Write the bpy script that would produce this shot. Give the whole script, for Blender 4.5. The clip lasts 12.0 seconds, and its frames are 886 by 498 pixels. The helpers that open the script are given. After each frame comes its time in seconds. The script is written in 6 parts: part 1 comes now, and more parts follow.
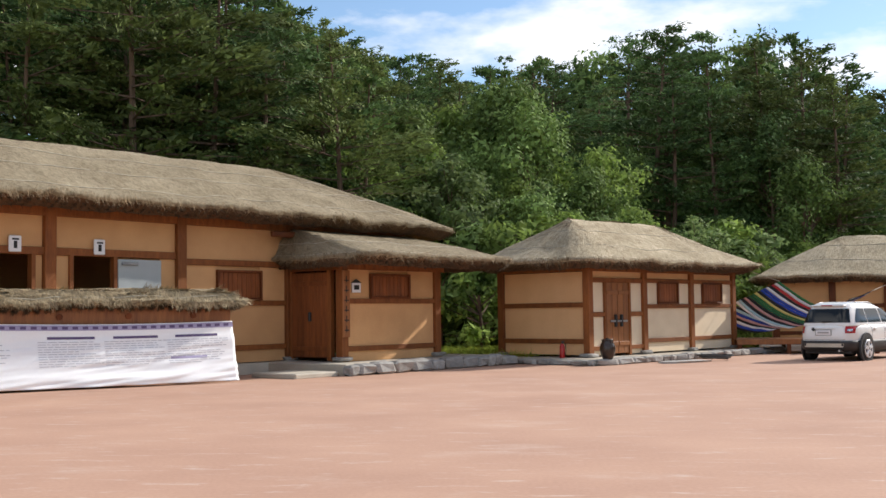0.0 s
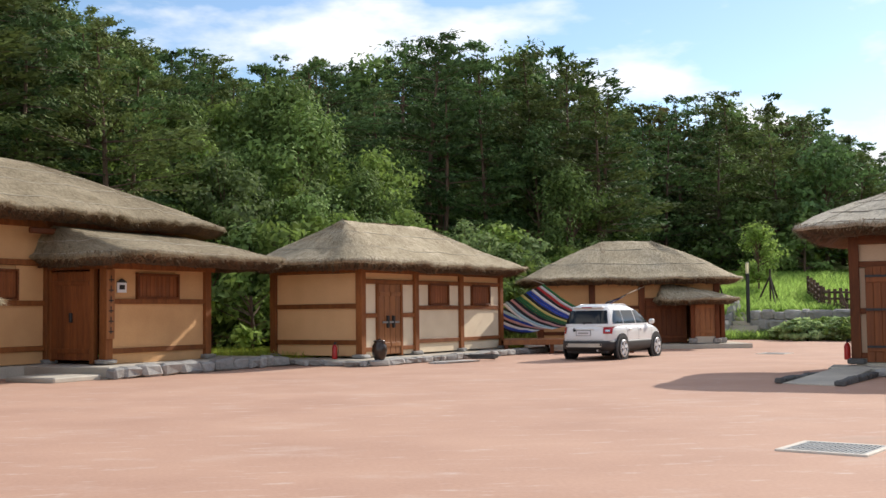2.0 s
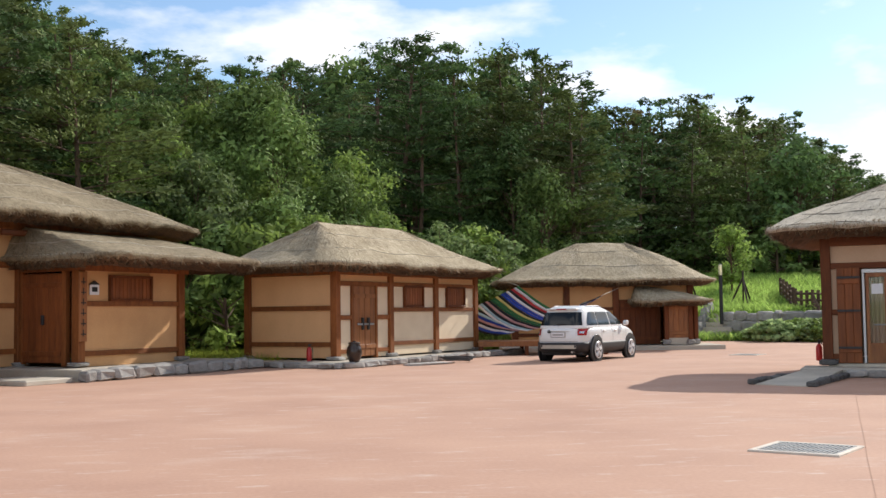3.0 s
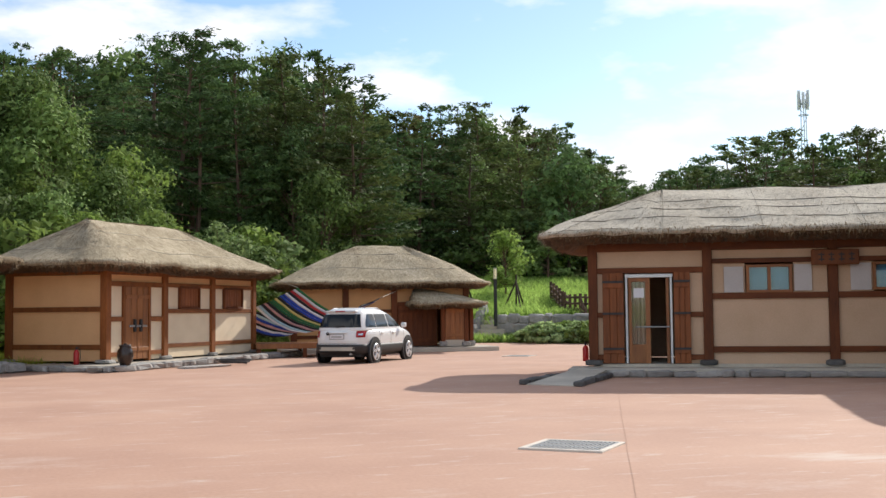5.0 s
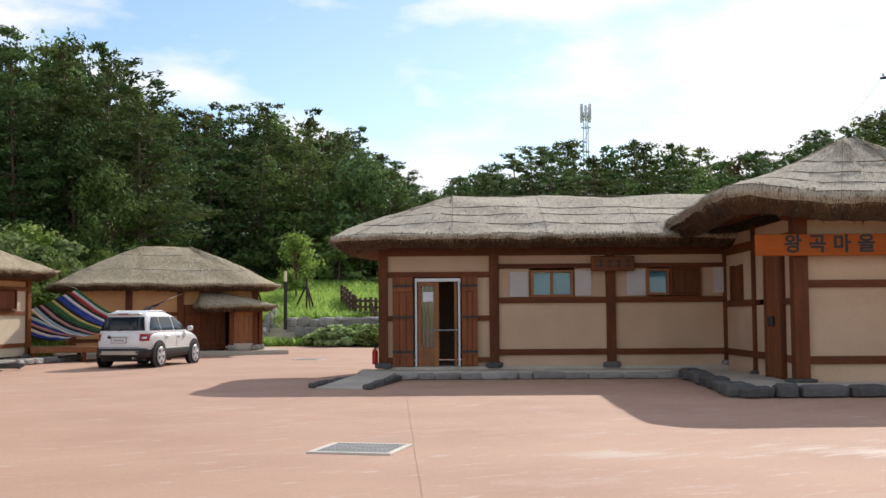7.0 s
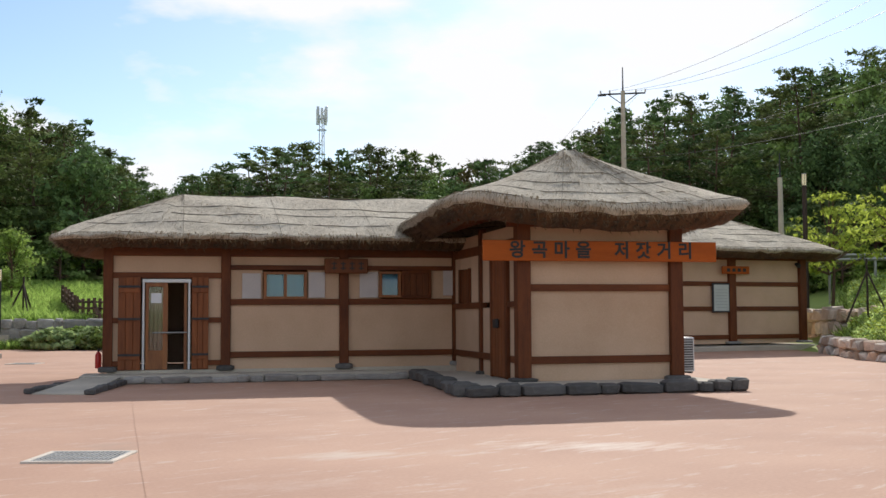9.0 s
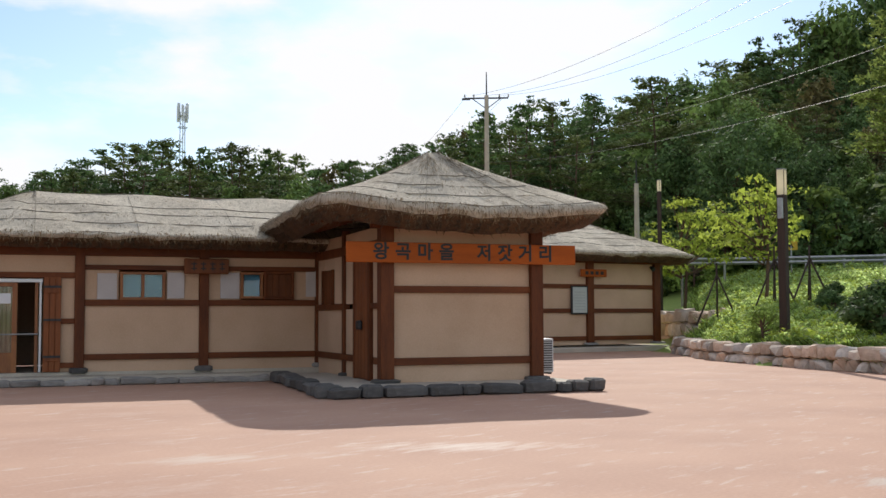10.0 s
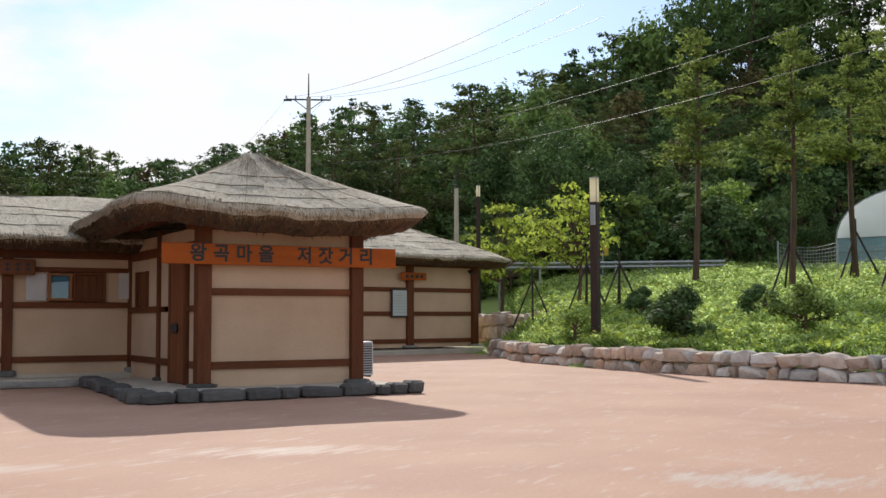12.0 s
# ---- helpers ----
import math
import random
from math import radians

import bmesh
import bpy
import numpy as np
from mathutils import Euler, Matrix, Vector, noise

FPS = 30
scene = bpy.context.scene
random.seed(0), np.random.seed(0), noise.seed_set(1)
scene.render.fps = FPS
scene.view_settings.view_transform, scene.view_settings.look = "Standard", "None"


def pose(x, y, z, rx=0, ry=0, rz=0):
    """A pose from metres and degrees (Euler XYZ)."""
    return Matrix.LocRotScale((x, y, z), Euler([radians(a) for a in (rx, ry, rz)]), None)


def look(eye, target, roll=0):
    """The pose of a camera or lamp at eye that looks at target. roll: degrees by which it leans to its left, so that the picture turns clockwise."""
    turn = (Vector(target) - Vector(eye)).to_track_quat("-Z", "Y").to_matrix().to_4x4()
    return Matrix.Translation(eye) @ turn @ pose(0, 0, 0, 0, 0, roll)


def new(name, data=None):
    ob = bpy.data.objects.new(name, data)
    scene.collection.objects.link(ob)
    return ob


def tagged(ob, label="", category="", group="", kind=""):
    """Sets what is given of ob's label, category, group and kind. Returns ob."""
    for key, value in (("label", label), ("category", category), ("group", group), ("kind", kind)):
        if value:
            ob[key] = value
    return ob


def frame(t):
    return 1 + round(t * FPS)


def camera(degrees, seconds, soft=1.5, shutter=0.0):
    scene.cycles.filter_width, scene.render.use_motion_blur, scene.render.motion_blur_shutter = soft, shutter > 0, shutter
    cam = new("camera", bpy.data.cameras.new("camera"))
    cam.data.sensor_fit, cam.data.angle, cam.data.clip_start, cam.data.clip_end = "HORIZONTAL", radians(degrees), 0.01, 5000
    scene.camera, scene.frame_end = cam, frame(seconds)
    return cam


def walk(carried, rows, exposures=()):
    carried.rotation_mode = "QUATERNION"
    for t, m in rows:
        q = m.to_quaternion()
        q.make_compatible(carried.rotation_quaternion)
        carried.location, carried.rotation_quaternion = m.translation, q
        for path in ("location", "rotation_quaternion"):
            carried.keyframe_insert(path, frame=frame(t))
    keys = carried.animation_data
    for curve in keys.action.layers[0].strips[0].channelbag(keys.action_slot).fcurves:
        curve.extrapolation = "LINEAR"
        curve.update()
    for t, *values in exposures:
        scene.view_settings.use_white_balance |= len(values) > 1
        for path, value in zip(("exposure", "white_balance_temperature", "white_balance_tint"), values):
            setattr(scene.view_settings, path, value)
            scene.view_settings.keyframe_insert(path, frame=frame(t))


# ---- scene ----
# ---- camera ----
cam = camera(43.8, 12.0)
EYE = 1.5
PATH = [
    (0.0, 7.091, 3.380, -0.777),
    (0.5, 3.642, 3.290, -0.733),
    (1.0, -0.316, 3.264, -0.709),
    (1.5, -1.586, 3.302, -0.706),
    (2.0, -4.658, 3.289, -0.681),
    (2.5, -5.413, 3.334, -0.656),
    (2.7, -5.465, 3.358, -0.693),
    (4.5, -14.304, 3.336, -0.640),
    (5.0, -17.395, 3.341, -0.586),
    (5.5, -20.078, 3.372, -0.509),
    (6.0, -23.608, 3.389, -0.454),
    (6.5, -25.009, 3.439, -0.488),
    (7.0, -28.244, 3.419, -0.404),
    (8.8, -40.013, 3.445, -0.291),
    (9.0, -42.032, 3.441, -0.300),
    (9.5, -45.459, 3.468, -0.249),
    (10.0, -49.127, 3.489, -0.220),
    (10.5, -51.980, 3.532, -0.236),
    (11.0, -53.438, 3.577, -0.215),
    (11.5, -55.125, 3.603, -0.181),
    (12.0, -58.442, 3.607, -0.198),
]
walk(cam, [(t, pose(0, 0, EYE, 90 + pitch, -roll, yaw)) for t, yaw, pitch, roll in PATH],
     exposures=[(0, 0.36), (5.5, 0.31), (7.5, 0.15), (9.5, 0.08), (12, 0.08)])

# ---- light ----
SUN_AZ, SUN_EL = 52.0, 31.6
world = bpy.data.worlds.new("sky")
scene.world = world
world.use_nodes = True
wn, wl = world.node_tree.nodes, world.node_tree.links
wn.clear()
w_out = wn.new("ShaderNodeOutputWorld")
w_bg = wn.new("ShaderNodeBackground")
w_sky = wn.new("ShaderNodeTexSky")
w_sky.sky_type = "NISHITA"
w_sky.sun_disc = False
w_sky.sun_elevation = radians(SUN_EL)
w_sky.sun_rotation = radians(SUN_AZ)
w_sky.dust_density = 0.3
w_sky.ozone_density = 2.5
w_tc = wn.new("ShaderNodeTexCoord")
w_map = wn.new("ShaderNodeMapping")
w_map.inputs["Scale"].default_value = (1.0, 1.0, 2.6)
w_map.inputs["Location"].default_value = (0.35, 0.1, 0.0)
w_noise = wn.new("ShaderNodeTexNoise")
w_noise.inputs["Scale"].default_value = 3.4
w_noise.inputs["Detail"].default_value = 7.0
w_noise.inputs["Roughness"].default_value = 0.52
w_ramp = wn.new("ShaderNodeValToRGB")
w_ramp.color_ramp.elements[0].position = 0.475
w_ramp.color_ramp.elements[1].position = 0.57
w_mix = wn.new("ShaderNodeMixRGB")
w_mix.inputs[2].default_value = (7.2, 7.2, 7.4, 1)
wl.new(w_tc.outputs["Generated"], w_map.inputs["Vector"])
wl.new(w_map.outputs[0], w_noise.inputs["Vector"])
wl.new(w_noise.outputs["Fac"], w_ramp.inputs["Fac"])
wl.new(w_ramp.outputs["Color"], w_mix.inputs[0])
wl.new(w_sky.outputs[0], w_mix.inputs[1])
wl.new(w_mix.outputs[0], w_bg.inputs["Color"])
w_bg.inputs["Strength"].default_value = 0.13
wl.new(w_bg.outputs[0], w_out.inputs["Surface"])

sun = new("sun", bpy.data.lights.new("sun", "SUN"))
sun.data.energy = 4.0
sun.data.angle = radians(0.55)
sun.data.color = (1.0, 0.94, 0.85)
_az, _el = radians(SUN_AZ), radians(SUN_EL)
sun.matrix_world = look((math.sin(_az) * math.cos(_el) * 50, math.cos(_az) * math.cos(_el) * 50, math.sin(_el) * 50), (0, 0, 0))


# ---- materials ----
def mat(name, base, dark=None, rough=0.8, scale=3.0, fine=60.0, bump=0.15, metal=0.0, stretch=(1, 1, 1), per_object=0.0,
        translucent=0.0, island=0.0, coords="Object", mid=0.5, spread=0.25, spec=0.5, detail=6.0):
    """Two scales of variation between base and dark, fine relief, and an own tone for each object or loose island."""
    m = bpy.data.materials.new(name)
    m.use_nodes = True
    nt = m.node_tree
    nt.nodes.clear()
    N, L = nt.nodes.new, nt.links.new
    out, p = N("ShaderNodeOutputMaterial"), N("ShaderNodeBsdfPrincipled")
    tc, mp = N("ShaderNodeTexCoord"), N("ShaderNodeMapping")
    mp.inputs["Scale"].default_value = stretch
    L(tc.outputs[coords], mp.inputs["Vector"])
    n1, n2 = N("ShaderNodeTexNoise"), N("ShaderNodeTexNoise")
    n1.inputs["Scale"].default_value, n2.inputs["Scale"].default_value = scale, fine
    n1.inputs["Detail"].default_value, n2.inputs["Detail"].default_value = detail, 3.0
    L(mp.outputs[0], n1.inputs["Vector"]), L(mp.outputs[0], n2.inputs["Vector"])
    dark = dark or tuple(c * 0.6 for c in base)
    ramp = N("ShaderNodeValToRGB")
    ramp.color_ramp.elements[0].position, ramp.color_ramp.elements[1].position = mid - spread, mid + spread
    ramp.color_ramp.elements[0].color, ramp.color_ramp.elements[1].color = (*dark, 1), (*base, 1)
    add = N("ShaderNodeMath")
    add.operation = "MULTIPLY_ADD"
    add.inputs[1].default_value = 0.45
    sub = N("ShaderNodeMath")
    sub.operation = "MULTIPLY_ADD"
    sub.inputs[1].default_value, sub.inputs[2].default_value = 0.8, -0.13
    L(n1.outputs["Fac"], sub.inputs[0]), L(n2.outputs["Fac"], add.inputs[0]), L(sub.outputs[0], add.inputs[2])
    L(add.outputs[0], ramp.inputs["Fac"])
    colour = ramp.outputs["Color"]
    tones = []
    if per_object:
        tones.append((N("ShaderNodeObjectInfo").outputs["Random"], per_object))
    if island:
        tones.append((N("ShaderNodeNewGeometry").outputs["Random Per Island"], island))
    for rnd, k in tones:
        mr = N("ShaderNodeMapRange")
        mr.inputs["To Min"].default_value, mr.inputs["To Max"].default_value = 1 - k, 1 + k
        L(rnd, mr.inputs["Value"])
        hsv = N("ShaderNodeHueSaturation")
        L(mr.outputs[0], hsv.inputs["Value"]), L(colour, hsv.inputs["Color"])
        colour = hsv.outputs["Color"]
    if translucent:
        rough, spec = 0.75, 0.15
    L(colour, p.inputs["Base Color"])
    p.inputs["Roughness"].default_value, p.inputs["Metallic"].default_value = rough, metal
    p.inputs["Specular IOR Level"].default_value = spec
    if bump:
        b = N("ShaderNodeBump")
        b.inputs["Strength"].default_value, b.inputs["Distance"].default_value = bump, 0.02
        L(add.outputs[0], b.inputs["Height"]), L(b.outputs[0], p.inputs["Normal"])
    if translucent:
        tr, mx = N("ShaderNodeBsdfTranslucent"), N("ShaderNodeMixShader")
        mx.inputs[0].default_value = translucent
        L(colour, tr.inputs["Color"]), L(p.outputs[0], mx.inputs[1]), L(tr.outputs[0], mx.inputs[2]), L(mx.outputs[0], out.inputs["Surface"])
    else:
        L(p.outputs[0], out.inputs["Surface"])
    return m


PLASTER = mat("clay_plaster", (0.68, 0.39, 0.18), (0.53, 0.285, 0.125), 0.9, 1.1, 45, 0.12, per_object=0.05)
PLASTER_PALE = mat("pale_plaster", (0.65, 0.455, 0.315), (0.50, 0.335, 0.215), 0.9, 0.9, 45, 0.12, per_object=0.05)
WHITEWASH = mat("white_plaster", (0.80, 0.66, 0.48), (0.69, 0.55, 0.38), 0.9, 1.5, 50, 0.1)
TIMBER = mat("brown_timber", (0.19, 0.056, 0.016), (0.085, 0.025, 0.009), 0.6, 2.2, 14, 0.25, stretch=(3, 3, 0.5), per_object=0.2, spec=0.25)
TIMBER_H = mat("brown_beam", (0.185, 0.054, 0.0155), (0.085, 0.025, 0.009), 0.6, 2.2, 14, 0.25, stretch=(0.5, 3, 3), per_object=0.2, spec=0.25)
# Lighter copy of the brown timber, with sunlight bounced off the plaza painted in.
TIMBER_LIT = mat("bounce_lit_timber", (0.30, 0.105, 0.030), (0.15, 0.048, 0.015), 0.6, 2.2, 14, 0.25, stretch=(3, 3, 0.5), per_object=0.2, spec=0.25)
# Clay plaster made brighter: light bounced from the ground is in the colour.
PLASTER_SUN = mat("bounce_lit_plaster", (0.80, 0.49, 0.25), (0.64, 0.37, 0.18), 0.9, 0.8, 45, 0.12, per_object=0.05)
BOARD = mat("grey_window_board", (0.58, 0.54, 0.52), (0.48, 0.44, 0.42), 0.8, 2, 30, 0.03)
SHUTTERWOOD = mat("shutter_planks", (0.30, 0.095, 0.028), (0.15, 0.045, 0.015), 0.55, 2.0, 12, 0.25, stretch=(5, 5, 0.5), per_object=0.12, spec=0.3)
DOORWOOD = mat("door_planks", (0.36, 0.14, 0.04), (0.18, 0.06, 0.018), 0.5, 2.0, 12, 0.25, stretch=(5, 5, 0.5), per_object=0.12)
LAMPWOOD = mat("tarred_timber", (0.05, 0.028, 0.018), (0.025, 0.014, 0.01), 0.7, 2, 12, 0.2, stretch=(4, 4, 0.5))
YOUNG_PINE = mat("young_needles", (0.27, 0.33, 0.09), (0.16, 0.21, 0.055), 0.6, 0.8, 5, 0, translucent=0.45, island=0.4)
DARKWOOD = mat("dark_door_wood", (0.20, 0.066, 0.022), (0.10, 0.033, 0.012), 0.6, 2.0, 12, 0.25, stretch=(5, 5, 0.5), per_object=0.12, spec=0.25)
SIGNWOOD = mat("varnished_sign_board", (0.46, 0.105, 0.012), (0.32, 0.07, 0.009), 0.6, 1.4, 16, 0.1, stretch=(0.5, 4, 4), spec=0.2)
INK = mat("black_lettering", (0.012, 0.011, 0.010), rough=0.5, bump=0)
STRAW = mat("loose_straw", (0.34, 0.25, 0.145), (0.15, 0.105, 0.058), 0.9, 3, 20, 0, island=0.45)
STRAW_NEW = mat("bright_straw", (0.50, 0.40, 0.25), (0.22, 0.165, 0.09), 0.9, 3, 20, 0, island=0.4)
ROPE_OLD = mat("old_straw_rope", (0.52, 0.47, 0.38), (0.36, 0.32, 0.25), 0.95, 8, 40, 0)
ROPE = mat("straw_rope", (0.24, 0.20, 0.15), (0.13, 0.11, 0.08), 0.95, 8, 40, 0)
# Straw for the eave underside: the shade there is put into the colour.
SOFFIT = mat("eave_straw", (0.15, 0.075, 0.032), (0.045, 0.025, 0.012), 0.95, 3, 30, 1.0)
# Straw darkened so that its colour holds the shade under the eaves.
STRAW_DARK = mat("shade_dark_straw", (0.16, 0.10, 0.05), (0.05, 0.032, 0.018), 0.9, 3, 20, 0, island=0.45)
STONE = mat("grey_granite", (0.40, 0.38, 0.35), (0.22, 0.21, 0.20), 0.9, 3, 40, 0.5, per_object=0.22)
STONE_WARM = mat("warm_granite", (0.64, 0.55, 0.46), (0.40, 0.31, 0.25), 0.9, 2, 30, 0.6, per_object=0.35, spread=0.2)
CONCRETE = mat("cement", (0.58, 0.52, 0.43), (0.38, 0.34, 0.28), 0.9, 1.2, 30, 0.2)
METAL = mat("galvanised_steel", (0.45, 0.46, 0.47), (0.30, 0.31, 0.32), 0.4, 5, 40, 0.05, metal=0.8)
IRON = mat("black_iron", (0.03, 0.03, 0.032), (0.015, 0.015, 0.016), 0.55, 5, 40, 0.1)
ALU = mat("white_aluminium", (0.72, 0.73, 0.74), (0.62, 0.63, 0.64), 0.35, 3, 40, 0.02, metal=0.2)
PAPER = mat("white_paper", (0.80, 0.80, 0.82), (0.72, 0.72, 0.75), 0.8, 2, 30, 0.03)
BARK = mat("pine_bark", (0.17, 0.10, 0.065), (0.07, 0.045, 0.032), 0.95, 2, 14, 0.6, stretch=(3, 3, 0.6), per_object=0.25)
PINE_LEAF = mat("pine_needles", (0.16, 0.245, 0.080), (0.055, 0.10, 0.04), 0.6, 0.8, 5, 0, translucent=0.2, per_object=0.3, island=0.45)
PINE_PALE = mat("yellowing_needles", (0.165, 0.205, 0.062), (0.085, 0.11, 0.04), 0.6, 0.8, 5, 0, translucent=0.2, per_object=0.38, island=0.4)
BUSH_PALE = mat("silvery_leaves", (0.23, 0.30, 0.12), (0.12, 0.17, 0.06), 0.45, 0.8, 5, 0, translucent=0.35, per_object=0.38, island=0.4)
OAK_LEAF = mat("broad_leaves", (0.22, 0.31, 0.085), (0.10, 0.155, 0.05), 0.5, 0.7, 5, 0, translucent=0.2, per_object=0.3, island=0.4)
RUST_LEAF = mat("browning_leaves", (0.23, 0.19, 0.075), (0.11, 0.095, 0.04), 0.5, 0.7, 5, 0, translucent=0.2, per_object=0.25, island=0.4)
BUSH_LEAF = mat("shrub_leaves", (0.29, 0.39, 0.095), (0.15, 0.22, 0.055), 0.5, 0.8, 5, 0, translucent=0.4, per_object=0.38, island=0.4)
LIME_LEAF = mat("young_leaves", (0.46, 0.53, 0.09), (0.29, 0.37, 0.06), 0.5, 0.8, 5, 0, translucent=0.55, island=0.35)
WEED = mat("weed_leaves", (0.66, 0.78, 0.32), (0.46, 0.60, 0.22), 0.6, 0.5, 4, 0, translucent=0.7, island=0.4)
GARDEN_LEAF = mat("garden_leaves", (0.50, 0.60, 0.30), (0.30, 0.42, 0.16), 0.5, 0.8, 5, 0, translucent=0.45, per_object=0.2, island=0.35)
GRASS = mat("grass_blades", (0.44, 0.60, 0.16), (0.28, 0.42, 0.09), 0.6, 0.5, 4, 0, translucent=0.5, island=0.4)
EARTH = mat("grassy_earth", (0.30, 0.38, 0.09), (0.20, 0.27, 0.06), 0.95, 0.35, 6, 0.5)


def plaza_material():
    """Red-stained concrete with worn pale streaks and patches."""
    m = mat("red_stained_concrete", (0.51, 0.307, 0.213), (0.40, 0.224, 0.154), 0.88, 0.45, 22, 0.12, spread=0.22, detail=10)
    nt = m.node_tree
    N, L = nt.nodes.new, nt.links.new
    p = next(n for n in nt.nodes if n.type == "BSDF_PRINCIPLED")
    old = p.inputs["Base Color"].links[0].from_socket
    tc, mp, n = N("ShaderNodeTexCoord"), N("ShaderNodeMapping"), N("ShaderNodeTexNoise")
    mp.inputs["Rotation"].default_value = (0, 0, radians(25))
    mp.inputs["Scale"].default_value = (0.6, 1.1, 1)
    n.inputs["Scale"].default_value, n.inputs["Detail"].default_value, n.inputs["Roughness"].default_value = 0.7, 12, 0.74
    r = N("ShaderNodeValToRGB")
    r.color_ramp.elements[0].position, r.color_ramp.elements[1].position = 0.55, 0.80
    mx = N("ShaderNodeMixRGB")
    mx.inputs[2].default_value = (0.56, 0.43, 0.355, 1)
    sc = N("ShaderNodeMath")
    sc.operation = "MULTIPLY"
    sc.inputs[1].default_value = 0.7
    L(tc.outputs["Object"], mp.inputs["Vector"]), L(mp.outputs[0], n.inputs["Vector"]), L(n.outputs["Fac"], r.inputs["Fac"])
    L(r.outputs["Color"], sc.inputs[0]), L(sc.outputs[0], mx.inputs[0]), L(old, mx.inputs[1])
    n2, mp2, r2, mx2, mul = N("ShaderNodeTexNoise"), N("ShaderNodeMapping"), N("ShaderNodeValToRGB"), N("ShaderNodeMixRGB"), N("ShaderNodeMath")
    mp2.inputs["Rotation"].default_value, mp2.inputs["Scale"].default_value = (0, 0, radians(-35)), (0.8, 3.2, 1)
    n2.inputs["Scale"].default_value, n2.inputs["Detail"].default_value, n2.inputs["Roughness"].default_value = 1.6, 10, 0.7
    r2.color_ramp.elements[0].position, r2.color_ramp.elements[1].position = 0.57, 0.66
    mx2.inputs[2].default_value = (0.60, 0.50, 0.43, 1)
    mul.operation = "MULTIPLY"
    L(tc.outputs["Object"], mp2.inputs["Vector"]), L(mp2.outputs[0], n2.inputs["Vector"]), L(n2.outputs["Fac"], r2.inputs["Fac"])
    L(r2.outputs["Color"], mul.inputs[0]), L(n.outputs["Fac"], mul.inputs[1]), L(mul.outputs[0], mx2.inputs[0])
    L(mx.outputs[0], mx2.inputs[1])
    colour = mx2.outputs[0]
    # worn places where the stain has been scuffed away, and a damp one by the grate
    for (sx, sy), (wx, wy), turn, tone in (((10.3, 2.9), (0.75, 1.5), 20, (0.49, 0.41, 0.355, 1)), ((9.9, 8.2), (0.65, 1.7), 42, (0.62, 0.50, 0.42, 1)), ((7.2, 9.6), (0.5, 1.2), 60, (0.55, 0.42, 0.34, 1)), ((5.6, 11.9), (0.5, 1.0), -40, (0.40, 0.25, 0.18, 1))):
        mpw, ln, ad, rw, mw, mm = N("ShaderNodeMapping"), N("ShaderNodeVectorMath"), N("ShaderNodeMath"), N("ShaderNodeValToRGB"), N("ShaderNodeMixRGB"), N("ShaderNodeMath")
        mpw.vector_type = "TEXTURE"
        mpw.inputs["Location"].default_value, mpw.inputs["Rotation"].default_value, mpw.inputs["Scale"].default_value = (sx, sy, 0), (0, 0, radians(turn)), (wx, wy, 1)
        ln.operation = "LENGTH"
        ad.operation, mm.operation = "SUBTRACT", "MULTIPLY"
        mm.inputs[1].default_value = 1.6
        L(tc.outputs["Object"], mpw.inputs["Vector"]), L(mpw.outputs[0], ln.inputs[0])
        L(n2.outputs["Fac"], mm.inputs[0]), L(mm.outputs[0], ad.inputs[0])
        sc2 = N("ShaderNodeMath")
        sc2.operation = "MULTIPLY"
        sc2.inputs[1].default_value = 0.5
        L(ln.outputs["Value"], sc2.inputs[0]), L(sc2.outputs[0], ad.inputs[1])
        rw.color_ramp.elements[0].position, rw.color_ramp.elements[1].position = 0.40, 0.80
        mw.inputs[2].default_value = tone
        L(ad.outputs[0], rw.inputs["Fac"]), L(rw.outputs["Color"], mw.inputs[0]), L(colour, mw.inputs[1])
        colour = mw.outputs[0]
    L(colour, p.inputs["Base Color"])
    return m


PLAZA = plaza_material()


